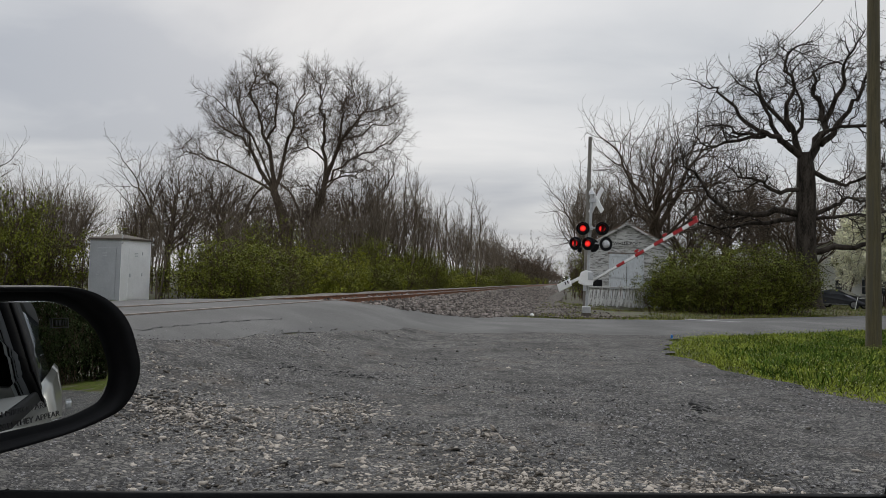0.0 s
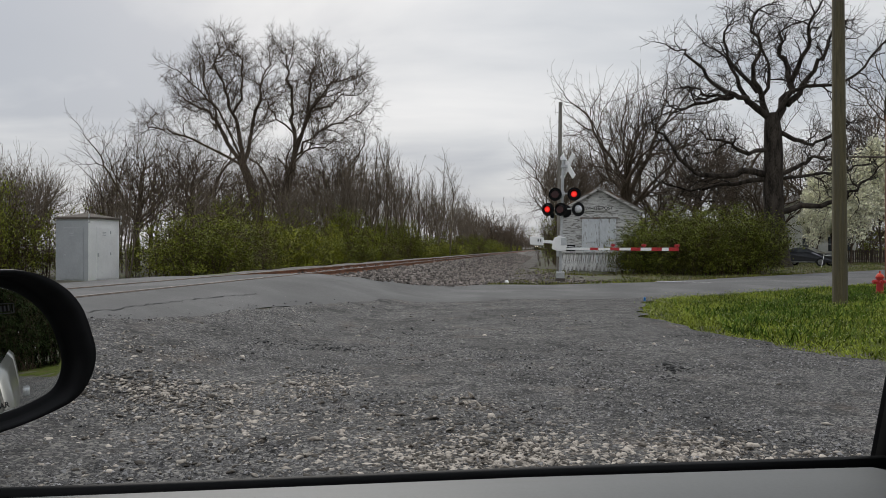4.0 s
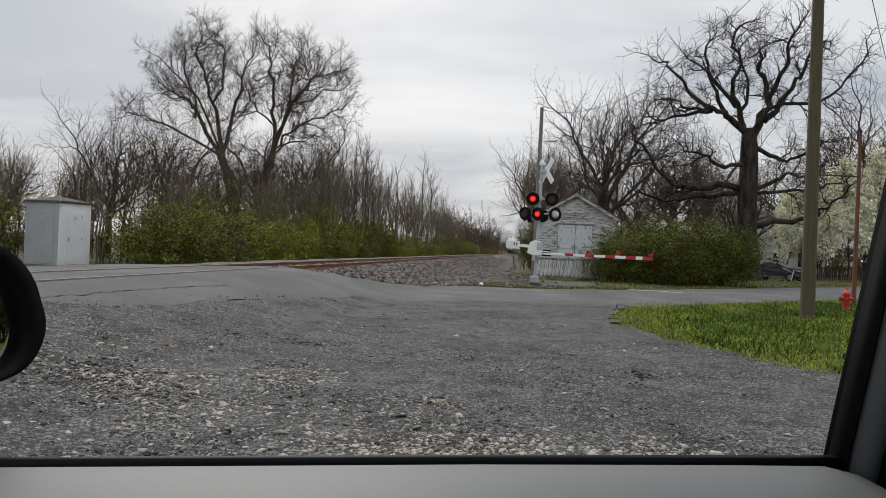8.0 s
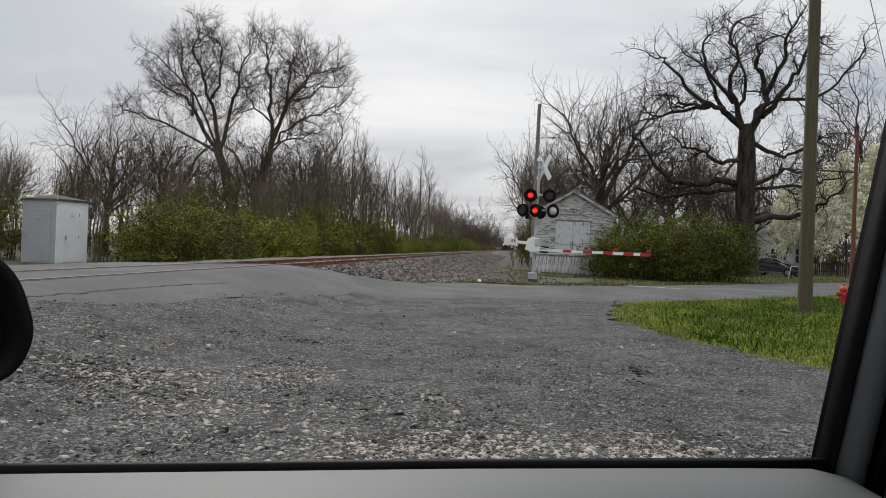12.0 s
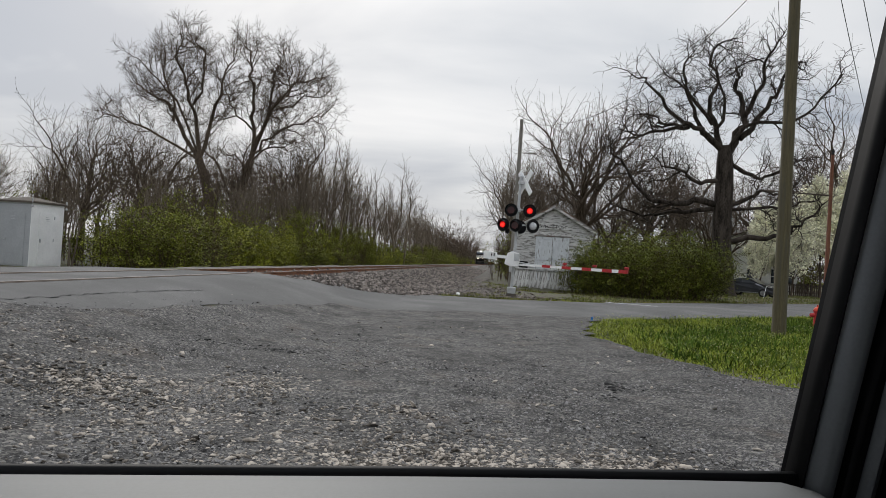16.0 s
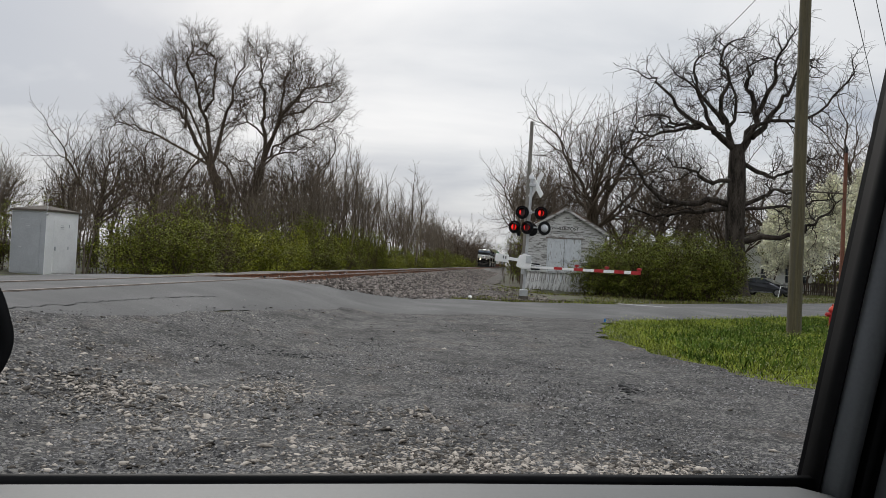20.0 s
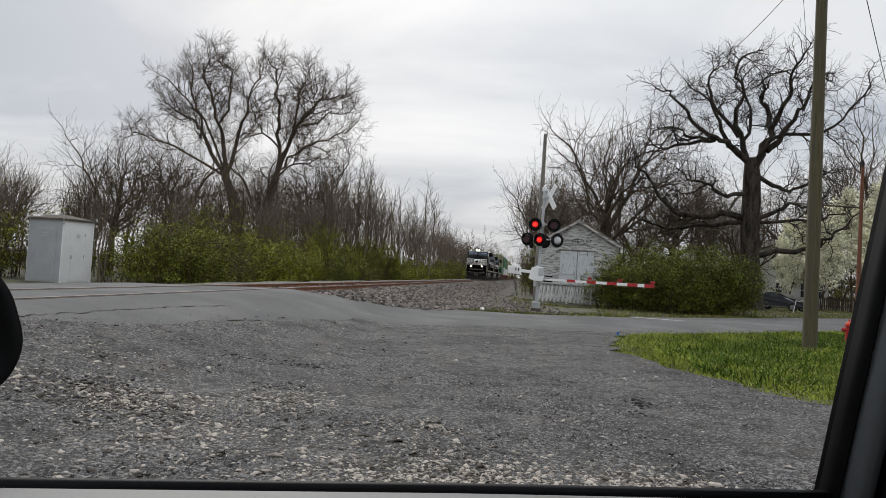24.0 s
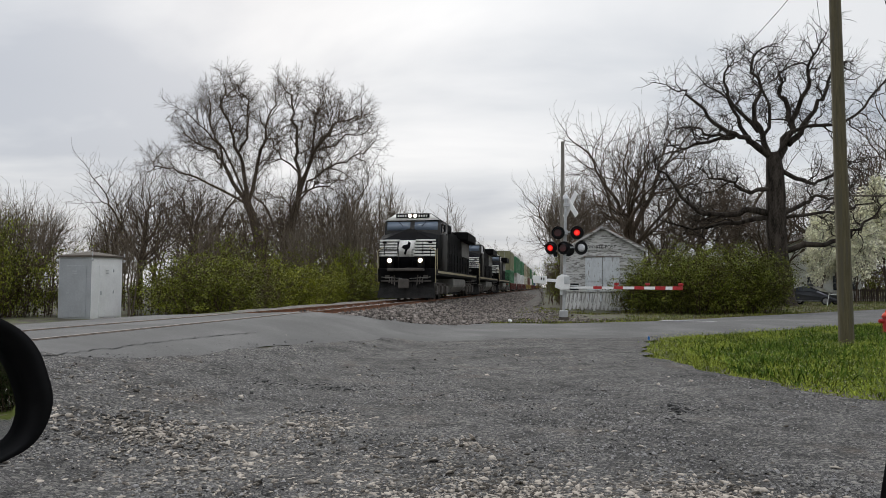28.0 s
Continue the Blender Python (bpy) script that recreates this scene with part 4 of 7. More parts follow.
def bush(name, seed, width, depth, height, leaf, count, size, label, m, stems=34, group="", bare=0.0):
    """A shrub: arching stems and leaves gathered in clumps, ragged at the top."""
    rng, nr = random.Random(seed), np.random.default_rng(seed)
    out, tips = [], []
    for k in range(stems):
        x, y = rng.uniform(-0.5, 0.5) * width * 0.85, rng.uniform(-0.5, 0.5) * depth * 0.8
        edge = 1 - 0.35 * (abs(x) / (width / 2)) ** 2
        grow(rng, (x, y, -0.15), (x * 0.12 + rng.gauss(0, 0.2), y * 0.12 + rng.gauss(0, 0.2), 1), height * edge * rng.uniform(0.7, 1.12), 0.018, 2, out, tips, kids=(0, 0, 6, 3), angle=(0, 0, 42, 48), up=0.02, wander=0.16, ratio=0.4, twig=0.006, bare=0.2, segs=7)
    t = thing(name, label, "shrub", m, group)
    part_mesh("brushwood", tube_tree("brushwood", out), M["twig"], t)
    pts = [p for b in out for p, r in b if r < 0.012 and p.z > height * 0.06]
    rng.shuffle(pts)
    pts = pts[: max(40, count // 24)]
    pts += [Vector((rng.uniform(-0.45, 0.45) * width, rng.uniform(-0.5, 0.5) * depth, rng.uniform(0.03, 0.3) * height)) for _ in range(len(pts) // 6)]
    part_mesh("leaves", spray_mesh("leaves", pts, nr, size * 0.85, 0.24, 24), leaf, t)
    return t


def build_shrubs():
    rng = random.Random(3)
    a = bush("shrub", 1, 4.0, 2.6, 2.4, M["leaf"], 10000, 0.08, "thorny roadside shrub with fresh olive-green leaves", pose(-12.6, 26, 0.1), group="trackside shrubs")
    b = bush("shrub", 2, 4.0, 2.6, 2.2, M["leaf_lime"], 10500, 0.08, "thorny roadside shrub with bright lime-green leaves", pose(-12.4, 33.5, 0.1), group="trackside shrubs")
    c = bush("shrub", 3, 4.0, 2.8, 2.8, M["leaf"], 3600, 0.08, "half-bare brushwood shrub with sparse green leaves", pose(-13.2, 29.5, 0.1), stems=48, group="trackside shrubs")
    protos = [a, b, c]
    y = 27.3
    k = 0
    while y < 420:
        x = -12.8 - rng.uniform(0, 1.4)
        p = (a, c, a, b, a, c, b)[k % 7]
        q = copy_thing(p, pose(x, y, 0.08, 0, 0, rng.uniform(70, 110)))
        w = rng.uniform(0.75, 1.25)
        q.scale = (w, w, rng.uniform(0.6, 1.35) * (1 if y < 50 else 1.25))
        if 31 < y < 80:
            q = copy_thing(c, pose(x - 2.8, y + 1, 0.08, 0, 0, rng.uniform(0, 360)))
            q.scale = (1.1, 1.1, rng.uniform(1.2, 1.6))
        y += 2.7 if y < 80 else 4.0 if y < 200 else 9
        k += 1
    for x, y, s in ((-23.2, 25.2, 2.0), (-25.4, 26.2, 2.2), (-27.6, 25.0, 2.0), (-22.0, 27.4, 1.7), (-30.0, 26.0, 2.2), (-20.5, 29, 1.1), (-23, 28, 1.2), (-26, 27, 1.3), (-29, 27, 1.2), (-22.5, 26, 1.0), (-25, 23.5, 1.1), (-17, 31, 1.0), (-15, 31, 1.0), (-24, 20.5, 1.1), (-28, 19, 1.2)):
        q = copy_thing(protos[int(x * 3) % 3 if s < 1.15 else 0 if s > 1.5 else 2], pose(x, y, 0.05, 0, 0, rng.uniform(0, 360)))
        q.scale = (1, 1, s)
    y = 78
    while y < 420:
        q = copy_thing(c if rng.random() < 0.5 else a, pose(2.0 + 0.007 * y + rng.uniform(0, 2), y, 0, 0, 0, rng.uniform(0, 360)))
        y += 5 if y < 200 else 12
    dark = bush("shrub", 9, 4.0, 2.8, 2.6, M["leaf_dark"], 9000, 0.1, "dense dark evergreen shrub across the lot behind the car", pose(26, -14, 0), group="trackside shrubs")
    dark.scale = (2.2, 2.2, 3.6)
    for k in range(9):
        q = copy_thing(dark, pose(22.5 + rng.uniform(0, 1.5), -12 + k * 3.2, 0, 0, 0, rng.uniform(60, 120)))
        q.scale = (1.2, 1.2, 1.9)
        q = copy_thing(dark, pose(25.5 + rng.uniform(0, 1.5), -11 + k * 3.2, 0, 0, 0, rng.uniform(60, 120)))
        q.scale = (2.2, 2.2, 4.6)
    for x, y, s in ((1.6, 58, 1.6), (2.6, 63, 1.9), (2.2, 69, 1.8), (3.4, 76, 2.0), (1.9, 75, 1.7)):
        q = copy_thing(c, pose(x, y, 0, 0, 0, rng.uniform(0, 360)))
        q.scale = (1, 1, s)
    # brown and green thicket closing the gardens behind the house
    for k in range(12):
        q = copy_thing((c, a, c)[k % 3], pose(28 + k * 3.4, 96 + (k * 5) % 7, 0, 0, 0, 40 * k))
        q.scale = (2.0, 2.0, 2.0 + 0.3 * (k % 3))
    # dense hedge thicket beside the barn
    for i, (x, y, w, h) in enumerate(((5.7, 41.2, 3.0, 2.3), (7.0, 39.3, 4.0, 3.1), (9.3, 40.6, 4.2, 3.6), (10.9, 41.6, 3.8, 3.3), (11.0, 43.6, 2.8, 3.0), (7.0, 43.5, 4, 3.3), (9.5, 44.5, 4, 3.5))):
        bush("hedge_shrub", 60 + i, w, 3.4, h, M["leaf_deep"], 20000, 0.085, "dense dark green overgrown hedge shrub beside the barn", pose(x, y, 0), stems=44, group="hedge thicket")
    for i, (x, y, w, h) in enumerate(((7.2, 38.5, 2.4, 2.3), (8.9, 38.7, 1.8, 3.3), (5.9, 40.2, 2.2, 3.0), (8.2, 40.0, 1.6, 4.2), (10.6, 40.2, 1.8, 2.6), (5.0, 41.0, 1.6, 2.4))):
        bush("hedge_shrub", 80 + i, w, 1.6, h, M["leaf"], 3600, 0.08, "fresh yellow-green sprays growing out of the hedge", pose(x, y, 0), stems=14, group="hedge thicket")


build_trees()
build_shrubs()

# ---- crossing signal ----
def ring_of(bm, r_out, r_in, y0, y1, n=28):
    vs = []
    for y in (y0, y1):
        for r in (r_out, r_in):
            vs.append([bm.verts.new((r * math.cos(2 * math.pi * k / n), y, r * math.sin(2 * math.pi * k / n))) for k in range(n)])
    oo, oi, io, ii = vs[0], vs[1], vs[2], vs[3]
    for k in range(n):
        j = (k + 1) % n
        for a, b in ((oo, oi), (oi, ii), (ii, io), (io, oo)):
            bm.faces.new((a[k], a[j], b[j], b[k]))
    bmesh.ops.recalc_face_normals(bm, faces=bm.faces)


def disc_y(bm, r, y0, y1, n=28):
    bmesh.ops.create_cone(bm, cap_ends=True, segments=n, radius1=r, radius2=r, depth=abs(y1 - y0), matrix=Matrix.Translation((0, (y0 + y1) / 2, 0)) @ Matrix.Rotation(radians(90), 4, "X"))


OFF_VANES = {"a": [], "b": []}
M["lamp_on"] = glow("lit_red_lamp", (1.0, 0.015, 0.012), 0.55, (0.3, 0.01, 0.01))
M["lamp_core"] = glow("lit_red_lamp_core", (1.0, 0.035, 0.022), 1.9, (0.5, 0.02, 0.02))
M["unlit_vane"] = glassy("dark_red_unlit_vane", (0.05, 0.004, 0.005), 0.3)
M["lens_grey"] = mat("grey_lamp_back", (0.52, 0.53, 0.55), 0.4, scale=5, fine=40, bump=0.05)


def flasher(parent, x, y, z, turn, phase, backwards=False):
    """A round signal lamp: black disc, hood, glowing lamp and an added dark vane that hides it when off. It faces -y
    before its turn.
    """
    base = part("background_disc", bmx(disc_y, 0.27, 0.0, 0.02), M["black"], parent, "black round background disc")
    base.matrix_basis = pose(x, y, z, 0, 0, turn)
    if backwards:
        bm = bmesh.new()
        bmesh.ops.create_uvsphere(bm, u_segments=20, v_segments=10, radius=0.165, matrix=Matrix.Translation((0, -0.03, 0)) @ Matrix.Diagonal((1, 0.7, 1, 1)))
        part("lamp_housing", bm, M["lens_grey"], base, "pale grey domed lamp housing")
        part("rim", bmx(ring_of, 0.285, 0.18, -0.05, -0.002), M["black"], base)
        return
    bm = bmesh.new()
    for k in range(19):
        a0, a1 = radians(-20 + k * 11.6), radians(-20 + (k + 1) * 11.6)
        q = []
        for a in (a0, a1):
            d = 0.30 * max(0.25, 0.35 + 0.65 * math.sin(a))
            q += [(0.175 * math.cos(a), 0.0, 0.175 * math.sin(a)), (0.18 * math.cos(a), -d, 0.18 * math.sin(a))]
        f = [bm.verts.new(v) for v in q]
        bm.faces.new((f[0], f[1], f[3], f[2]))
    bmesh.ops.remove_doubles(bm, verts=bm.verts[:], dist=0.0005)
    bmesh.ops.solidify(bm, geom=bm.faces[:], thickness=0.006)
    part("hood", bm, M["black"], base)
    part("lamp", bmx(disc_y, 0.125, -0.06, -0.004), M["lamp_on"], base, "glowing red signal lamp")
    part("lamp_core", bmx(disc_y, 0.068, -0.066, -0.055), M["lamp_core"], base, "bright lamp core")
    part("rim", bmx(ring_of, 0.172, 0.126, -0.062, -0.002), M["black"], base)
    # added disc, not a signal part: covers the glow to look unlit
    vane = part("shutter", bmx(disc_y, 0.150, -0.004, 0.004), M["unlit_vane"], base, "added dark red vane that hides the lamp while it is off")
    vane.location = (0, -0.09, 0)
    OFF_VANES[phase].append((vane, -90 - turn))
    bm = bmesh.new()
    rod(bm, (0, 0.02, 0), (0, 0.16, 0), 0.12, 0.08, n=16)
    part("lamp_back", bm, M["black"], base)


def build_signal():
    s = thing("crossing_signal", "grey steel crossing signal with red flashing lamps and a gate", "crossing signal", pose(0.69, 30.2, 0.0))
    bm = bmesh.new()
    box(bm, -0.2, 0.2, -0.2, 0.2, -0.1, 0.16, bevel=0.02)
    part("foundation", bm, M["dirt"], s, "concrete foundation block")
    bm = bmesh.new()
    box(bm, -0.17, 0.17, -0.17, 0.17, 0.14, 0.42, bevel=0.03)
    part("junction_base", bm, M["galv"], s)
    part("mast", bmx(rod, (0, 0, 0.3), (0.12, 0, 5.0), 0.063, 0.058, 16), M["galv"], s)
    bm = bmesh.new()
    bmesh.ops.create_cone(bm, cap_ends=True, segments=4, radius1=0.14, radius2=0.0, depth=0.2, matrix=Matrix.Translation((0.12, 0, 5.08)))
    part("mast_cap", bm, M["galv"], s)
    # crossbuck, seen from its edge
    for a in (52, -50):
        bm = bmesh.new()
        box(bm, -0.61, 0.61, -0.012, 0.012, -0.115, 0.115, bevel=0.004)
        p = part("crossbuck_blade", bm, M["metal_white"], s, "white crossbuck blade")
        p.matrix_basis = pose(0.30, -0.1 + (0.03 if a > 0 else 0), 4.72, 0, 0, -52) @ pose(0, 0, 0, 0, -a, 0)
    part("crossbuck_clamp", bmx(box, 0.02, 0.3, -0.12, 0.0, 4.66, 4.78, bevel=0.01), M["galv"], s)
    for z in (3.6, 2.98):
        part("crossarm", bmx(rod, (-0.36, -0.1, z), (0.66, -0.1, z), 0.03, None, 10), M["galv"], s, "steel lamp crossarm")
        part("crossarm_clamp", bmx(box, -0.02, 0.18, -0.12, 0.09, z - 0.09, z + 0.09, bevel=0.01), M["galv"], s)
    flasher(s, -0.21, -0.22, 3.57, -6, "a")
    flasher(s, 0.55, -0.22, 3.57, -6, "b")
    flasher(s, -0.50, -0.2, 2.96, -28, "b")
    flasher(s, 0.01, -0.36, 2.95, -24, "a")
    flasher(s, 0.70, -0.16, 2.96, 28, "b", backwards=True)
    part("background_disc", bmx(disc_y, 0.27, -0.01, 0.01), M["black"], s).matrix_basis = pose(0.21, 0.15, 2.9, 0, 0, 20)
    bm = bmesh.new()
    rod(bm, (-0.32, -0.12, 2.6), (-0.32, -0.12, 2.8), 0.07, 0.09, 12)
    part("bell", bm, M["black"], s, "black warning bell")
    # gate mechanism
    bm = bmesh.new()
    prism(bm, [(-0.36, 1.36), (-0.1, 1.26), (0.22, 1.28), (0.26, 1.5), (0.22, 1.82), (-0.05, 1.88), (-0.26, 1.8)], -0.4, -0.06)
    bmesh.ops.bevel(bm, geom=bm.edges[:], offset=0.02, segments=2, affect="EDGES")
    mech = part("gate_mechanism", bm, M["metal_white"], s, "white enamelled gate machine case")
    part("mechanism_bracket", bmx(box, -0.1, 0.16, -0.08, 0.08, 1.3, 1.9, bevel=0.01), M["galv"], s)
    bm = bmesh.new()
    box(bm, 0.02, 0.24, -0.425, -0.4, 1.5, 1.8, bevel=0.01)
    part("cover_plate", bm, M["galv"], mech)
    # the arm turns about its shaft; it reaches across the lane
    hub = new("gate_arm")
    hub.parent = s
    tagged(hub, "red and white striped gate arm with counterweight")
    L = 5.36
    bm = bmesh.new()
    prism(bm, [(0.3, -0.03), (L, -0.02), (L, 0.10), (0.3, 0.045)], -0.035, 0.035)
    part("boom", bm, M["metal_white"], hub, "white fibreglass boom")
    for a, b in ((1.55, 1.95), (2.5, 2.92), (3.42, 3.84), (4.3, 4.72), (5.0, L + 0.004)):
        bm = bmesh.new()
        z0, z1 = -0.034 + 0.01 * (a / L), 0.05 + 0.052 * (a / L)
        box(bm, a, b, -0.039, 0.039, z0, z1 + 0.006)
        part("red_stripe", bm, M["red"], hub, "red reflective stripe")
    for a in (2.6, 3.95, L - 0.06):
        bm = bmesh.new()
        rod(bm, (a, 0, 0.09), (a, 0, 0.15), 0.03, 0.03, 8)
        box(bm, a - 0.08, a + 0.08, -0.05, 0.05, 0.13, 0.21, bevel=0.02)
        part("gate_lamp", bm, M["red"], hub, "small red gate lamp")
    bm = bmesh.new()
    rod(bm, (0.0, 0.05, -0.02), (1.5, 0.0, 0.0), 0.03, 0.025, 8)
    rod(bm, (0.0, -0.05, 0.12), (1.5, 0.0, 0.03), 0.025, 0.02, 8)
    part("arm_bracket", bm, M["galv"], hub)
    # the boom hangs below the shaft and rises a little towards its tip
    for p in hub.children:
        for v in p.data.vertices:
            v.co.z -= 0.27 * (1 - v.co.x / L)
    bm = bmesh.new()
    box(bm, -1.32, -0.62, -0.34, -0.28, -0.16, 0.16, bevel=0.015)
    cw = part("counterweight", bm, M["metal_white"], hub, "white counterweight plate")
    for k in (-0.86, -0.72):
        part("bolt", bmx(box, k - 0.02, k + 0.02, -0.36, -0.34, -0.02, 0.1), M["black"], cw)
    bm = bmesh.new()
    box(bm, -0.8, 0.12, -0.29, -0.22, -0.06, 0.06, bevel=0.01)
    part("counterweight_arm", bm, M["metal_white"], hub)
    part("shaft", bmx(rod, (0, -0.3, 0), (0, 0.12, 0), 0.05, None, 12), M["galv"], hub)
    return s, hub


signal, gate_arm = build_signal()
GATE_TURN = -40.5
GATE_ANGLES = [(0.0, 22.6), (0.5, 17.5), (1.0, 11.9), (1.5, 6.8), (2.0, 1.9), (2.5, -0.6), (3.0, -2.2), (3.5, -3.4), (5.5, -3.5), (28.0, -3.5)]

# ---- barn, signal house, house, poles ----
def text_part(words, size, m, material, parent, label=""):
    cu = bpy.data.curves.new("lettering", "FONT")
    cu.body, cu.size, cu.align_x, cu.align_y, cu.extrude = words, size, "CENTER", "CENTER", 0.004
    tmp = bpy.data.objects.new("lettering", cu)
    me = bpy.data.meshes.new_from_object(tmp)
    bpy.data.objects.remove(tmp)
    ob = part_mesh("lettering", me, material, parent, label)
    ob.matrix_basis = m
    return ob


def build_barn():
    b = thing("barn", "small old barn with peeling white clapboards and a gable front", "barn", pose(3.43, 46, 0.0, 0, 0, -2))
    half, eave, apex, deep = 2.42, 3.72, 5.13, 9.0
    rng = random.Random(4)
    # front: clapboards lapped over a dark core, cut to the gable
    bm = bmesh.new()
    prism(bm, [(-half, 0), (half, 0), (half, eave), (0, apex), (-half, eave)], 0.03, deep)
    part("core", bm, M["white_paint"], b)
    bm = bmesh.new()
    z, k = 0.15, 0
    while z < apex - 0.12:
        w = half if z < eave else half * (apex - z) / (apex - eave)
        w2 = half if z + 0.135 < eave else half * max(0.0, (apex - z - 0.135) / (apex - eave))
        o = rng.uniform(-0.006, 0.006)
        a = [bm.verts.new(p) for p in ((-w, -0.028 + o, z), (w, -0.028 + o, z), (w2, -0.002, z + 0.137), (-w2, -0.002, z + 0.137), (-w, 0.02, z), (w, 0.02, z))]
        bm.faces.new((a[0], a[1], a[2], a[3]))
        bm.faces.new((a[4], a[5], a[1], a[0]))
        z += 0.137
    part("clapboard_siding", bm, M["white_paint"], b, "weathered white clapboard siding")["kind"] = "stuff"
    for s in (-1, 1):
        bm = bmesh.new()
        n = Vector((apex - eave, 0, half)).normalized()
        p = [(0, apex + 0.02), (s * (half + 0.25), eave - 0.145 + 0.02), (s * (half + 0.25), eave - 0.145 + 0.1), (0, apex + 0.11)]
        prism(bm, p, -0.28, deep + 0.2)
        part("roof_slope", bm, M["roof"], b, "dull rusty tin roof slope")
        bm = bmesh.new()
        p = [(0, apex - 0.12), (s * (half + 0.24), eave - 0.27), (s * (half + 0.24), eave - 0.13), (0, apex + 0.015)]
        prism(bm, p, -0.27, -0.23)
        part("bargeboard", bm, M["white_paint"], b)
        part("corner_board", bmx(box, s * half - 0.06, s * half + 0.06, -0.045, -0.029, 0.1, eave - 0.05), M["white_paint"], b)
    # double door with diagonal braces under a dark track
    for s in (-1, 1):
        x0, x1 = (-1.05, -0.02) if s < 0 else (0.02, 1.02)
        d = part("barn_door", bmx(box, x0, x1, -0.085, -0.04, 0.5, 3.2), M["door_paint"], b, "pale plank barn door")
        for q in ((x0, x1, 0.5, 0.65), (x0, x1, 1.75, 1.9), (x0, x1, 3.05, 3.2), (x0, x0 + 0.12, 0.65, 3.05), (x1 - 0.12, x1, 0.65, 3.05)):
            part("batten", bmx(box, q[0], q[1], -0.11, -0.084, q[2], q[3], bevel=0.004), M["door_paint"], d)
        for z0 in (0.65, 1.9):
            bm = bmesh.new()
            prism(bm, [(x0 + 0.12, z0), (x0 + 0.24, z0), (x1 - 0.12, z0 + 1.1), (x1 - 0.24, z0 + 1.1)], -0.108, -0.084)
            part("brace", bm, M["door_paint"], d)
    part("door_track", bmx(box, -1.15, 1.15, -0.13, -0.04, 3.22, 3.30), M["roof"], b, "dark sliding door track")
    sign = part("sign_board", bmx(box, -0.86, 0.86, -0.08, -0.035, 3.68, 4.02, bevel=0.008), M["white_paint"], b, "faded white name board")
    text_part("WHITE POST", 0.29, pose(0, -0.083, 3.845, 90, 0, 0), M["black"], sign, "black painted letters")
    # no hole in the wall: a black plate gives the opening's inner dark
    part("window_gap", bmx(box, -2.0, -1.45, -0.05, -0.03, 1.15, 1.6), M["black"], b, "black plate painted for the dark inside a window opening")
    # plank front of the loading dock
    f = thing("plank_fence", "short worn fence of upright white planks before the barn", "fence", pose(2.55, 42.0, 0.1))
    part("rail", bmx(box, -1.55, 1.6, 0.03, 0.09, 0.9, 1.0, bevel=0.006), M["white_paint"], f)
    part("cap", bmx(box, -1.6, 1.65, -0.12, 0.7, 1.03, 1.1, bevel=0.008), M["white_paint"], f)
    for i in range(14):
        bm = bmesh.new()
        w = rng.uniform(0.078, 0.098)
        box(bm, -w, w, -0.012, 0.012, 0, rng.uniform(0.93, 1.02), bevel=0.004)
        p = part("plank", bm, M["white_planks"], f)
        p.matrix_basis = pose(-1.42 + i * 0.222, rng.uniform(-0.015, 0.015), rng.uniform(-0.05, 0.05), 0, rng.uniform(-3, 3), 0)


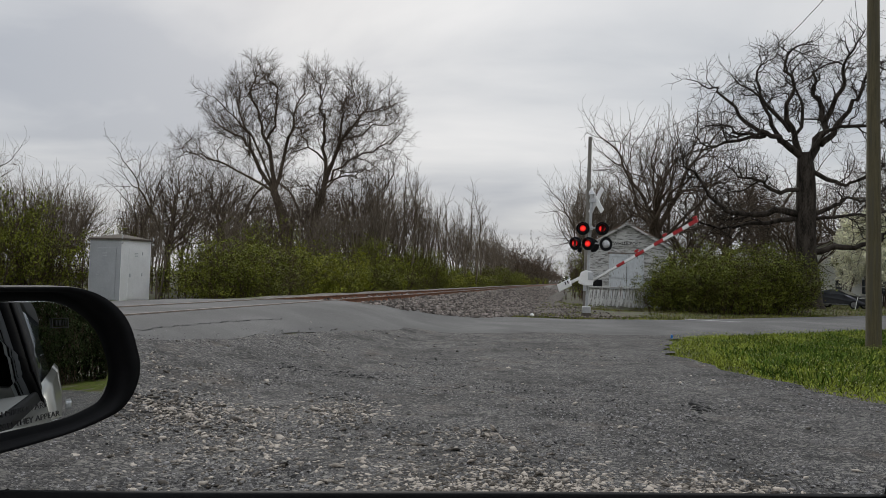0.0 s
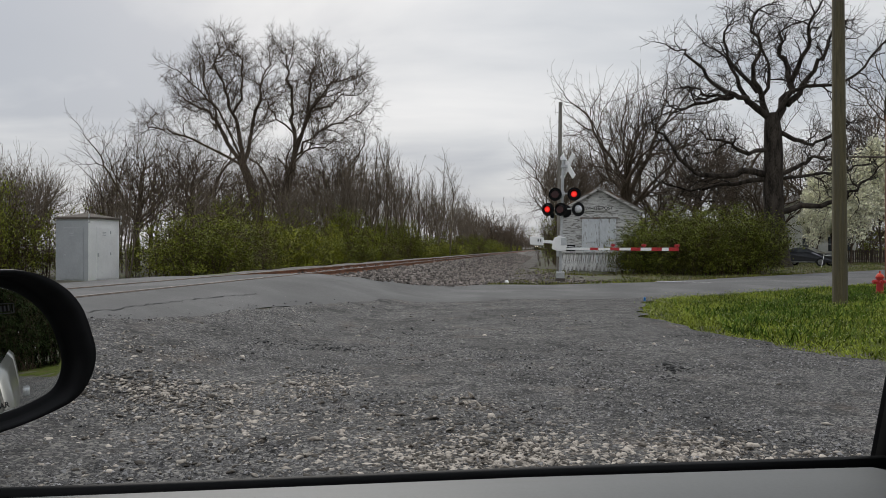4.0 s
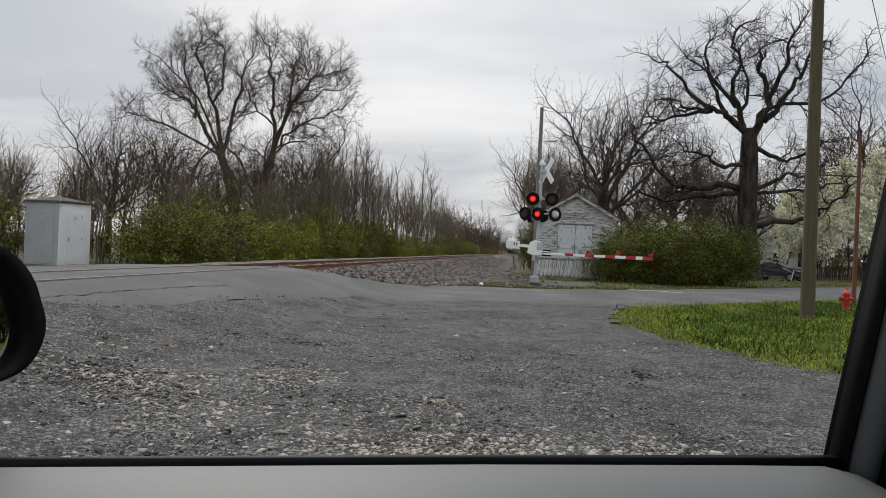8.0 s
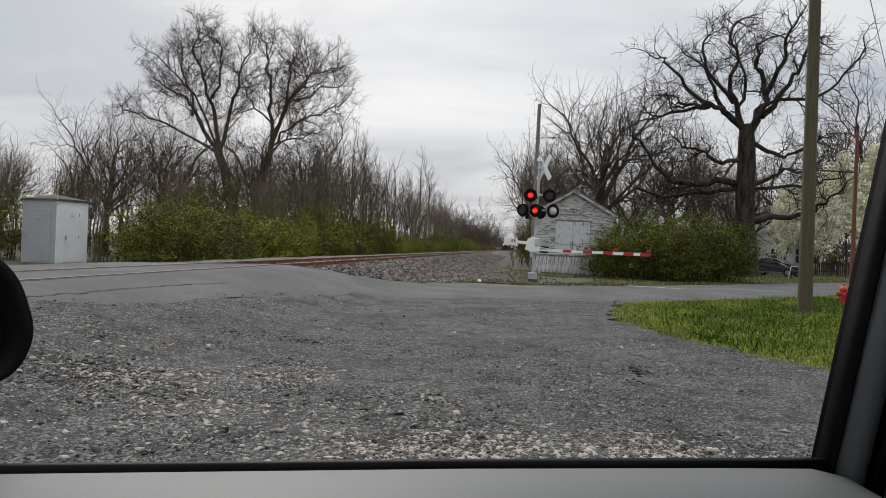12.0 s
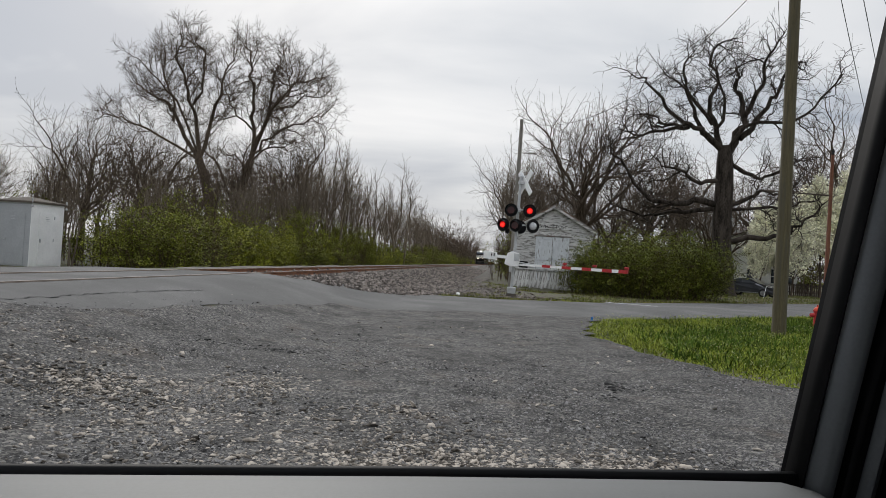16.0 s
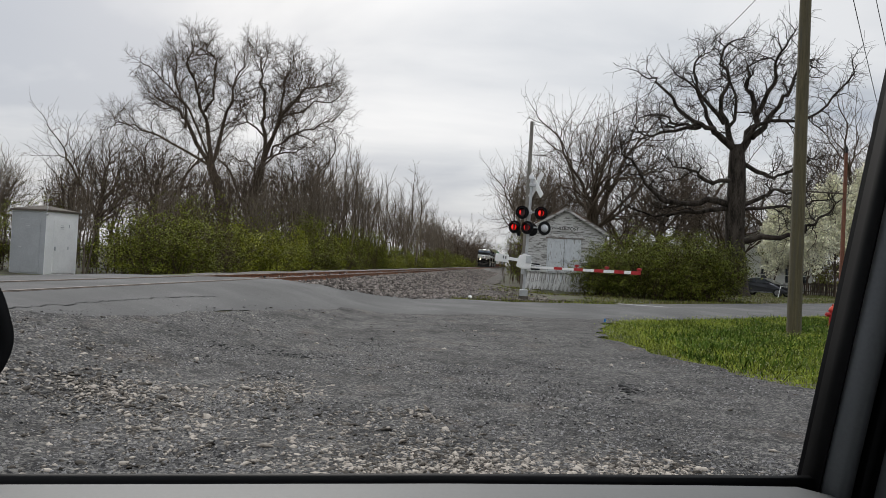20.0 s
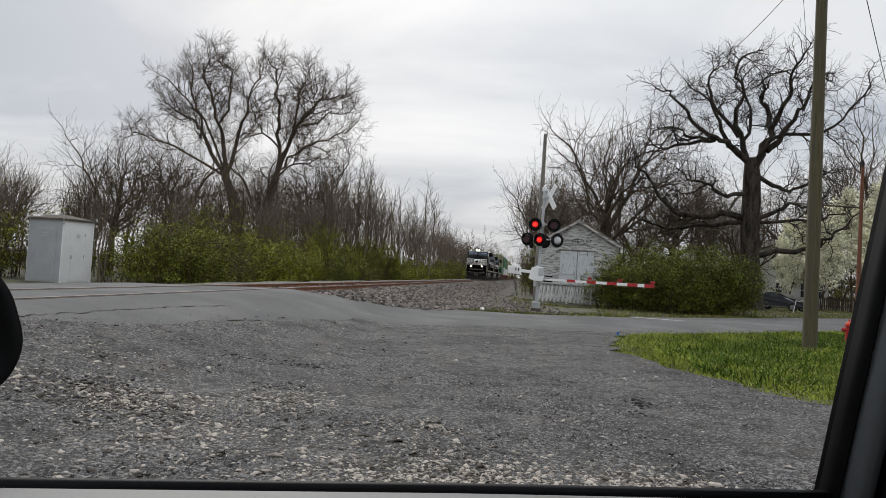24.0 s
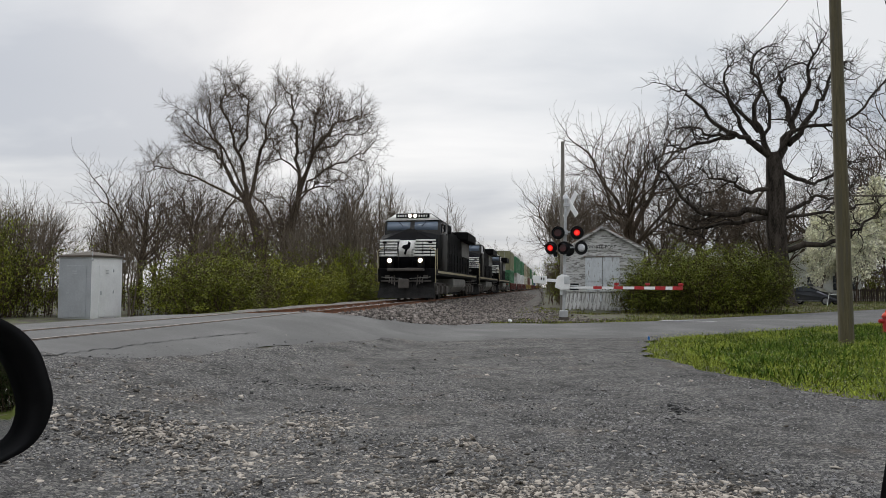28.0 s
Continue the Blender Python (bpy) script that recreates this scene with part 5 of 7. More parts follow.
def build_shed():
    a, b, h = 1.66, 1.56, 2.42
    s = thing("signal_house", "white metal railway equipment house with two locked doors", "signal house", pose(-17.34, 26.0, 0.1, 0, 0, -11.3))
    # near corner at the origin: one side runs to -x, the other to +y
    part("body", bmx(box, -a, 0, 0, b, 0, h, bevel=0.012), M["metal_white"], s)
    bm = bmesh.new()
    o = 0.07
    lo = [bm.verts.new(p) for p in ((-a - o, -o, h), (o, -o, h), (o, b + o, h), (-a - o, b + o, h))]
    mid = [bm.verts.new((v.co.x, v.co.y, h + 0.07)) for v in lo]
    top = bm.verts.new((-a / 2, b / 2, h + 0.27))
    bm.faces.new(lo[::-1])
    for k in range(4):
        bm.faces.new((lo[k], lo[(k + 1) % 4], mid[(k + 1) % 4], mid[k]))
        bm.faces.new((mid[k], mid[(k + 1) % 4], top))
    part("roof", bm, M["shed_roof"], s, "low hipped sheet-metal roof")
    # side turned from the light: its shade is put into a greyer colour
    part("side_panel", bmx(box, -a + 0.02, -0.03, -0.006, 0.004, 0.02, h - 0.02), M["metal_shaded"], s, "white side panel, coloured grey for its shaded side")
    d = part("door", bmx(box, -a + 0.42, -0.26, -0.026, -0.005, 0.08, 2.1, bevel=0.008), M["metal_shaded"], s, "white steel door, coloured grey for its shaded side")
    for k in range(3):
        part("vent_slat", bmx(box, -a + 0.72, -a + 0.92, -0.034, -0.02, 1.78 + k * 0.06, 1.80 + k * 0.06), M["galv"], d)
    part("handle", bmx(box, -a + 0.45, -a + 0.56, -0.06, -0.02, 1.0, 1.04, bevel=0.006), M["galv"], d)
    d = part("door", bmx(box, 0, 0.022, 0.36, b - 0.12, 0.08, 2.1, bevel=0.008), M["metal_white"], s, "white steel door")
    for k in range(3):
        part("vent_slat", bmx(box, 0.02, 0.034, 0.66, 0.82, 1.78 + k * 0.06, 1.80 + k * 0.06), M["galv"], d)
    part("handle", bmx(box, 0.02, 0.07, 0.4, 0.44, 0.95, 1.1, bevel=0.006), M["galv"], d)
    for z in (1.0, 1.85):
        part("hinge", bmx(box, 0.02, 0.04, b - 0.5, b - 0.47, z, z + 0.12), M["galv"], d)
    for x, y in ((0.05, -0.05), (0.05, b + 0.05), (-a - 0.05, -0.05)):
        bm = bmesh.new()
        rod(bm, (x, y, h + 0.02), (x, y, h + 0.18), 0.025, None, 8)
        bmesh.ops.create_uvsphere(bm, u_segments=10, v_segments=6, radius=0.05, matrix=Matrix.Translation((x, y, h - 0.12)))
        part("lifting_eye", bm, M["galv"], s)
    bm = bmesh.new()
    box(bm, -a - 0.15, 0.15, -0.15, b + 0.15, -0.25, 0.02)
    part("slab", bm, M["asphalt"], s, "concrete slab")


def wire(name, a, b, sag, r, label, n=24):
    pts = []
    a, b = Vector(a), Vector(b)
    for k in range(n + 1):
        t = k / n
        p = a.lerp(b, t)
        p.z -= sag * 4 * t * (1 - t)
        pts.append((p, r))
    ob = part_mesh(name, tube_tree(name, [pts]), M["wire"])
    return tagged(ob, label, "cable")


def build_poles():
    t = thing("utility_pole", "thick weathered wooden utility pole in the grass", "utility pole", pose(7.76, 20.5, -0.05))
    bm = bmesh.new()
    r = [(-0.5, 0.19), (0, 0.187), (3, 0.172), (6, 0.158), (9, 0.145), (12.5, 0.13)]
    part_mesh("shaft", tube_tree("shaft", [[(Vector((0.0 - 0.006 * z, 0, z)), q) for z, q in r]]), M["pole"], t)
    part("crossarm", bmx(box, -1.2, 1.2, -0.2, -0.1, 11.4, 11.52, bevel=0.01), M["pole_dark"], t)
    for x in (-1.1, -0.5, 0.5, 1.1):
        part("insulator", bmx(rod, (x, -0.15, 11.5), (x, -0.15, 11.66), 0.04, 0.03, 8), M["galv"], t)
    t = thing("utility_pole", "slim weathered grey wooden pole leaning behind the signal", "utility pole", pose(0.72, 34, 0.0))
    part_mesh("shaft", tube_tree("shaft", [[(Vector((0.008 * z, 0, z)), 0.13 - 0.006 * z) for z in (-0.4, 0, 2, 4, 6, 8.1)]]), M["pole_grey"], t)
    part("meter_box", bmx(box, -0.12, 0.12, -0.24, -0.12, 1.0, 1.5, bevel=0.02), M["galv"], t, "grey metal meter box")
    t = thing("utility_pole", "rust-brown pole with a side arm near the hydrant", "utility pole", pose(11.76, 27, -0.03))
    part_mesh("shaft", tube_tree("shaft", [[(Vector((0, 0, z)), 0.085 - 0.004 * z) for z in (-0.4, 0, 2, 4, 6.0)]]), M["pole_rust"], t)
    bm = bmesh.new()
    for z, q in ((6.0, 0.05), (6.08, 0.07), (6.16, 0.045)):
        rod(bm, (0, 0, z), (0, 0, z + 0.07), q, q * 0.6, 10)
    part("finial", bm, M["black"], t)
    part("side_arm", bmx(rod, (0, 0, 4.55), (-2.2, 0, 4.6), 0.03, 0.025, 8), M["pole_dark"], t)
    wire("service_wire", (0.78, 34, 8.0), (7.7, 20.6, 10.6), 1.75, 0.012, "thin black service wire between two poles")
    wire("power_wire", (7.0, 20.5, 11.6), (24, 62, 6.2), 0.6, 0.010, "thin black overhead power wire")
    wire("power_wire", (8.3, 20.5, 11.6), (33, 64, 6.8), 0.5, 0.016, "thin black overhead power wire")
    wire("power_wire", (8.9, 20.5, 11.7), (35.5, 66, 7.6), 0.5, 0.016, "thin black overhead power wire")
    wire("power_wire", (8.9, 20.5, 12.2), (40, 66, 8.0), 0.5, 0.012, "thin black overhead power wire")
    # hydrant
    h = thing("fire_hydrant", "red cast-iron fire hydrant in the grass verge", "hydrant", pose(10.66, 25, -0.08))
    bm = bmesh.new()
    rod(bm, (0, 0, -0.1), (0, 0, 0.06), 0.15, None, 18)
    rod(bm, (0, 0, 0.06), (0, 0, 0.5), 0.105, 0.1, 18)
    rod(bm, (0, 0, 0.5), (0, 0, 0.54), 0.135, None, 18)
    part("barrel", bm, M["red"], h)
    bm = bmesh.new()
    bmesh.ops.create_uvsphere(bm, u_segments=18, v_segments=10, radius=0.115, matrix=Matrix.Translation((0, 0, 0.54)))
    rod(bm, (0, 0, 0.62), (0, 0, 0.72), 0.035, 0.03, 5)
    part("bonnet", bm, M["red_orange"], h, "orange-red domed bonnet")
    for a, r in ((180, 0.07), (0, 0.05), (270, 0.06)):
        bm = bmesh.new()
        w = Vector((math.cos(radians(a)), math.sin(radians(a)), 0))
        rod(bm, w * 0.08 + Vector((0, 0, 0.38)), w * 0.2 + Vector((0, 0, 0.38)), r, None, 12)
        rod(bm, w * 0.2 + Vector((0, 0, 0.38)), w * 0.24 + Vector((0, 0, 0.38)), 0.025, None, 5)
        part("outlet_cap", bm, M["red"], h)
    bm = bmesh.new()
    rod(bm, (0, 0, -0.05), (0, 0, 0.17), 0.07, 0.055, 12)
    rod(bm, (0, 0, 0.15), (0, 0, 0.2), 0.03, 0.02, 8)
    tagged(part("survey_marker", bm, M["blue"]), "small blue plastic marker cap at the grass edge", "marker").matrix_world = pose(2.62, 19.6, 0.0) @ Matrix.Diagonal((0.5, 0.5, 0.5, 1))
    bm = bmesh.new()
    bmesh.ops.create_icosphere(bm, subdivisions=2, radius=0.09)
    for v in bm.verts:
        v.co *= 1 + 0.35 * noise.noise(v.co * 14)
        v.co.z *= 0.75
    tagged(part("litter", bm, M["white_clean"]), "crumpled white paper litter by the road edge", "litter").matrix_world = pose(-1.40, 28.4, 0.07)


# white enamel darkened to grey, standing for the house's shaded side
M["metal_shaded"] = mat("shaded_white_enamel_metal", (0.37, 0.385, 0.40), 0.5, dark=0.88, light=1.06, scale=1.5, fine=18, bump=0.05)
M["pole_rust"] = mat("rust_brown_pole", (0.16, 0.062, 0.035), 0.85, stretch=(4, 4, 0.5), scale=4, fine=30, bump=0.3)
M["red_orange"] = mat("orange_red_paint", (0.55, 0.05, 0.015), 0.5, dark=0.85, bump=0.05)
M["blue"] = mat("blue_plastic", (0.02, 0.16, 0.45), 0.4, bump=0.0)
M["white_clean"] = mat("white_paper", (0.8, 0.8, 0.78), 0.7, dark=0.85, light=1.1, bump=0.1)
M["siding"] = mat("white_siding", (0.80, 0.80, 0.76), 0.7, dark=0.9, light=1.05, bump=0.1)
M["glass_dark"] = glassy("dark_window_glass")
M["car_paint"] = mat("dark_grey_car_paint", (0.05, 0.053, 0.06), 0.3, metal=0.3, dark=0.9, light=1.1, bump=0.0, coat=0.6)
M["tyre"] = mat("tyre_rubber", (0.02, 0.02, 0.02), 0.85, bump=0.1)
M["alloy"] = mat("alloy_wheel", (0.45, 0.46, 0.47), 0.35, metal=0.8, bump=0.0)
M["fence_brown"] = mat("brown_fence_wood", (0.075, 0.055, 0.042), 0.9, stretch=(8, 8, 1), bump=0.3, per_object=0.4)


def build_house():
    h = thing("house", "white two-storey clapboard house behind blossoming trees", "house", pose(28.0, 80, 0.0, 0, 0, -4))
    w, d, e, a = 3.7, 9.0, 5.4, 7.4
    bm = bmesh.new()
    prism(bm, [(-w, 0), (w, 0), (w, e), (0, a), (-w, e)], 0, d)
    part("wall", bm, M["siding"], h)
    bm = bmesh.new()
    z = 0.4
    while z < e:
        q = [bm.verts.new(p) for p in ((-w, -0.03, z), (w, -0.03, z), (w, -0.004, z + 0.17), (-w, -0.004, z + 0.17), (-w, 0.01, z), (w, 0.01, z))]
        bm.faces.new(q[:4])
        bm.faces.new((q[4], q[5], q[1], q[0]))
        z += 0.17
    part("clapboard_siding", bm, M["siding"], h)["kind"] = "stuff"
    for s in (-1, 1):
        bm = bmesh.new()
        prism(bm, [(0, a + 0.02), (s * (w + 0.4), e - 0.2), (s * (w + 0.4), e - 0.06), (0, a + 0.16)], -0.4, d + 0.4)
        part("roof_slope", bm, M["roof"], h)
    for x in (-0.95, 1.5, 3.0):
        for z in (1.1,):
            f = part("window", bmx(box, x - 0.5, x + 0.5, -0.09, -0.031, z - 0.08, z + 1.55, bevel=0.01), M["siding"], h)
            part("pane", bmx(box, x - 0.4, x + 0.4, -0.1, -0.088, z + 0.76, z + 1.46), M["glass_dark"], f)
            part("pane", bmx(box, x - 0.4, x + 0.4, -0.1, -0.088, z, z + 0.7), M["glass_dark"], f)
    for x in (-0.3, 3.55):
        part("corner_post", bmx(box, x - 0.16, x + 0.16, -0.12, -0.031, 0, e - 0.2, bevel=0.01), M["siding"], h)
    f = thing("garden_fence", "low dark brown picket fence beside the house", "fence", pose(32.6, 76, 0))
    rng = random.Random(9)
    me = bpy.data.meshes.new("picket")
    bm = bmesh.new()
    box(bm, -0.07, 0.07, -0.012, 0.012, 0, 1.25, bevel=0.01)
    bm.to_mesh(me)
    bm.free()
    me.materials.append(M["fence_brown"])
    for i in range(46):
        p = new("picket", me)
        p.parent = f
        p.matrix_basis = pose(-3.2 + i * 0.2, rng.uniform(-0.02, 0.02), rng.uniform(-0.05, 0.03), 0, rng.uniform(-1, 1), 0)
    for z in (0.3, 1.0):
        part("fence_rail", bmx(box, -3.3, 6.1, 0.014, 0.06, z, z + 0.09), M["fence_brown"], f)
    for x in (-3.2, -0.8, 1.6, 4, 6):
        part("post", bmx(box, x - 0.06, x + 0.06, 0.06, 0.18, -0.2, 1.45, bevel=0.01), M["fence_brown"], f)
    # blossoming trees
    nr = np.random.default_rng(31)
    for seed, x, y, s in ((51, 25.9, 74, 0.95), (52, 30.8, 72, 1.25), (53, 28.2, 76, 0.95), (54, 34.0, 74, 1.3), (55, 37.5, 72, 1.1), (56, 24.4, 71, 0.8), (57, 27.6, 70.5, 0.95)):
        r = random.Random(seed)
        out, tips = [], []
        grow(r, (0, 0, -0.2), (0, 0, 1), 7.6, 0.12, 0, out, tips, kids=(16, 6, 4), angle=(38, 36, 40), up=0.1, wander=0.07, ratio=0.42, twig=0.012, bare=0.16)
        lv = leaf_mesh("leaves", [p for b in out[1:] for p, q in b[1:] if q < 0.03], nr, 0.2, 0.2, 14)
        t = tree("blossom_tree", "young tree covered in white spring blossom", "tree", out, M["bark"], pose(x, y, 0), (lv, M["bloom"]), group="blossoming trees")
        t.scale = (s * 0.95, s * 0.95, s)


def build_sedan():
    c = thing("sedan_car", "dark grey sedan parked beside the road", "car", pose(20.7, 61, 0.0, 0, 0, -44))
    # nose towards +x; side faces -y
    L, W = 4.7, 0.9
    side = [(-2.35, 0.45), (-2.3, 0.85), (-2.05, 0.98), (-1.55, 1.02), (-0.95, 1.38), (-0.4, 1.46), (0.2, 1.42), (0.95, 1.06), (1.9, 0.92), (2.3, 0.72), (2.36, 0.4), (2.2, 0.28), (-2.2, 0.28)]
    bm = bmesh.new()
    prism(bm, side, -W, W)
    for v in bm.verts:
        if v.co.z > 1.05:
            v.co.y *= 0.78
    bmesh.ops.bevel(bm, geom=bm.edges[:], offset=0.05, segments=2, affect="EDGES")
    body = part("body", bm, M["car_paint"], c)
    for name, o in (("side_window", [(-1.35, 1.06), (-0.88, 1.32), (-0.42, 1.385), (-0.36, 1.06)]), ("side_window", [(-0.28, 1.06), (-0.32, 1.385), (0.15, 1.355), (0.75, 1.06)])):
        bm = bmesh.new()
        prism(bm, o, -0.012, 0.012)
        p = part(name, bm, M["glass_dark"], c)
        p.matrix_basis = pose(0, -0.795, 0)
        for v in p.data.vertices:
            v.co.y += -0.10 + (v.co.z - 1.06) * 0.28
    for x in (-1.42, 1.42):
        for y in (-0.84, 0.84):
            w = part("wheel", bmx(rod, (x, y - 0.1, 0.33), (x, y + 0.1, 0.33), 0.33, None, 22), M["tyre"], c)
            part("rim", bmx(rod, (x, y - 0.11, 0.33), (x, y + 0.11, 0.33), 0.21, None, 12), M["alloy"], w)
    part("sill_trim", bmx(box, -1.0, 1.0, -0.925, -0.89, 0.3, 0.36), M["alloy"], c)
    bm = bmesh.new()
    box(bm, 2.2, 2.33, -0.8, -0.45, 0.62, 0.76, bevel=0.02)
    part("headlight", bm, M["alloy"], c)
    p = part("door_mirror", bmx(box, 0.62, 0.8, -1.05, -0.9, 0.98, 1.1, bevel=0.03), M["car_paint"], c)
    # bent white marker stake in the grass before it
    s = thing("marker_stake", "leaning thin white metal stake in the grass", "stake", pose(19.75, 55.5, 0))
    part("stake", bmx(rod, (0, 0, -0.1), (0.2, 0, 0.95), 0.022, None, 8), M["metal_white"], s)
    part("cross_bar", bmx(rod, (0.19, 0, 0.9), (0.6, 0, 0.84), 0.015, None, 8), M["metal_white"], s)


build_barn()
build_shed()
build_poles()
build_house()
build_sedan()

# ---- the car that the camera sits in (x rearwards, y outwards through the window) ----
M["silver"] = mat("silver_beige_car_paint", (0.22, 0.22, 0.205), 0.3, metal=0.5, dark=0.92, light=1.06, bump=0.0, coat=0.5)
M["trim_grey"] = mat("light_grey_vinyl", (0.148, 0.152, 0.148), 0.6, dark=0.94, light=1.04, scale=3, fine=300, bump=0.12, dist=0.001)
M["trim_dark"] = mat("dark_grey_pillar_trim", (0.13, 0.138, 0.146), 0.6, dark=0.9, light=1.08, scale=3, fine=300, bump=0.1, dist=0.001)
M["trim_pillar"] = mat("grey_green_pillar_trim", (0.33, 0.355, 0.355), 0.6, dark=0.9, light=1.08, scale=3, fine=300, bump=0.1, dist=0.001)
M["rubber"] = mat("black_rubber_seal", (0.005, 0.005, 0.0055), 0.6, spec=0.12, bump=0.03)
M["mirror"] = glassy("mirror_glass", (0.86, 0.88, 0.88), 0.0)
M["mirror"].node_tree.nodes["Principled BSDF"].inputs["Metallic"].default_value = 1.0
M["etched"] = mat("etched_marks", (0.05, 0.05, 0.052), 0.8, bump=0.0)


def rounded(corners, n=8):
    """An outline with rounded corners: (x, z, radius) in order."""
    out = []
    k = len(corners)
    for i in range(k):
        p = Vector(corners[i][:2])
        a, b = Vector(corners[i - 1][:2]) - p, Vector(corners[(i + 1) % k][:2]) - p
        r = min(corners[i][2], a.length * 0.49, b.length * 0.49)
        a, b = p + a.normalized() * r, p + b.normalized() * r
        for s in range(n + 1):
            t = s / n
            out.append(tuple(a * (1 - t) ** 2 + p * 2 * t * (1 - t) + b * t * t))
    return out


def lofted(bm, rings, close=True):
    vs = [[bm.verts.new(p) for p in r] for r in rings]
    n = len(vs[0])
    for a, b in zip(vs, vs[1:]):
        for k in range(n):
            j = (k + 1) % n
            bm.faces.new((a[k], a[j], b[j], b[k]))
    if close:
        bm.faces.new(vs[0][::-1])
        bm.faces.new(vs[-1])
    bmesh.ops.recalc_face_normals(bm, faces=bm.faces)
    for f in bm.faces:
        f.smooth = len(f.verts) == 4


def build_own_car():
    car = thing("parked_car", "silver-beige car seen from its passenger seat through the window", "car", pose(0, 0, 0, 0, 0, 11.9))
    # window plane: y = 0.65 at the sill, leaning in 0.25 m for each metre up
    def wy(z):
        return 0.65 - 0.25 * (z - 1.155)

    door = new("passenger_door")
    door.parent = car
    # inner sill: grey door top
    def sill(bm):
        prof = [(0.648, 1.138), (0.6465, 1.152), (0.640, 1.1550), (0.56, 1.150), (0.47, 1.136), (0.43, 1.11), (0.42, 0.7), (0.6, 0.7)]
        lofted(bm, [[(x, y + dy, z + dz) for y, z in prof] for x, dy, dz in ((-1.0, 0, -0.018), (-0.3, 0, -0.009), (0.1, 0, -0.002), (0.34, 0, 0.0), (0.43, 0, 0.0), (0.462, -0.006, -0.006), (0.482, -0.02, -0.03), (0.495, -0.05, -0.07))])
    part("door_trim", bmx(sill), M["trim_grey"], door, "light grey vinyl door top")
    def belt(bm):
        prof = [(0.672, 1.125), (0.664, 1.154), (0.657, 1.1590), (0.651, 1.158), (0.648, 1.152), (0.648, 1.12)]
        lofted(bm, [[(x, y, z + dz) for y, z in prof] for x, dz in ((-1.0, -0.018), (-0.3, -0.009), (0.1, -0.002), (0.46, 0.002))])
    part("belt_seal", bmx(belt), M["rubber"], door, "black rubber window seal")

    def strip(bm, x0, x1, in0, in1, z0=1.10, z1=1.75, r=0.006):
        """An upright strip that follows the leaning window frame, from x0 to x1, standing in0..in1 inside the glass plane."""
        rings = []
        for z in (z0, 1.3, 1.5, z1):
            y = wy(z)
            c = (z - 1.155) * 0.012
            rings.append([(x0 + c, y - in0, z), (x0 + c + r, y - in1 + r * 0.4, z), (x0 + c + r * 2.2, y - in1, z), (x1 + c - r * 2.2, y - in1, z), (x1 + c - r, y - in1 + r * 0.4, z), (x1 + c, y - in0, z)])
        lofted(bm, rings)
    part("run_channel", bmx(strip, 0.453, 0.459, -0.02, 0.006, 1.10, 1.75, 0.0015), M["rubber"], door, "black glass run channel")
    part("window_frame", bmx(strip, 0.456, 0.484, -0.012, 0.024), M["trim_dark"], door, "dark grey window frame")
    part("frame_seal", bmx(strip, 0.482, 0.494, -0.02, 0.028), M["rubber"], door)
    pil = new("b_pillar")
    pil.parent = car
    part("pillar_flange", bmx(strip, 0.492, 0.516, -0.02, 0.036), M["trim_dark"], pil, "dark grey pillar flange")
    part("pillar_seal", bmx(strip, 0.514, 0.526, -0.02, 0.044), M["rubber"], pil)
    part("pillar_trim", bmx(strip, 0.524, 0.80, -0.02, 0.062, 0.6, 1.75, 0.02), M["trim_pillar"], pil, "grey moulded pillar trim")
    # outer skins, roof and far side close the cabin
    def skin(bm, x0, x1, s=1, rise=(0.0, 0.0), out=(0.0, 0.0)):
        prof = [(0.665, 1.13), (0.70, 1.10), (0.735, 0.95), (0.75, 0.7), (0.73, 0.45), (0.68, 0.3), (0.64, 0.3), (0.64, 1.10)]
        lofted(bm, [[(x, y + o if s > 0 else -1.4 - y, z + r * (z - 0.3) / 0.83) for y, z in prof] for x, r, o in zip((x0, x1), rise, out)])
    part("door_skin", bmx(skin, -0.62, 0.50), M["silver"], door, "silver-beige painted door skin")
    h = part("door_handle", bmx(box, 0.24, 0.42, 0.755, 0.79, 0.93, 0.975, bevel=0.012), M["alloy"], door, "chrome pull handle")
    rear = new("rear_door")
    rear.parent = car
    part("door_skin", bmx(skin, 0.51, 1.55, 1, (0.04, 0.11), (0, 0.015)), M["silver"], rear)
    part("door_handle", bmx(box, 1.28, 1.46, 0.77, 0.81, 1.0, 1.045, bevel=0.012), M["alloy"], rear)
    def pane(bm, x0, x1):
        lofted(bm, [[(x0, wy(1.14) , 1.14), (x1, wy(1.14), 1.14), (x1 - 0.3, wy(1.58), 1.58), (x0, wy(1.58), 1.58)], [(x0, wy(1.14) - 0.006, 1.14), (x1, wy(1.14) - 0.006, 1.14), (x1 - 0.3, wy(1.58) - 0.006, 1.58), (x0, wy(1.58) - 0.006, 1.58)]])
    part("window_pane", bmx(pane, 0.62, 2.08), M["glass_dark"], rear, "dark tinted rear window")
    bm = bmesh.new()
    lofted(bm, [[(2.06, 0.655, 1.13), (2.42, 0.64, 1.1), (1.98, 0.50, 1.74), (1.70, 0.51, 1.70)], [(2.06, 0.60, 1.13), (2.42, 0.58, 1.1), (1.98, 0.46, 1.74), (1.70, 0.46, 1.70)]])
    part("rear_pillar", bm, M["glass_dark"], car, "dark tinted quarter glass")
    bm = bmesh.new()
    lofted(bm, [[(x, wy(1.57) + 0.004, 1.57), (x, wy(1.7) + 0.004, 1.7), (x, wy(1.72) - 0.03, 1.79), (x, wy(1.72) - 0.09, 1.79), (x, wy(1.57) - 0.05, 1.57)] for x in (0.5, 1.0, 1.8)])
    part("roof_rail", bm, M["black"], car)
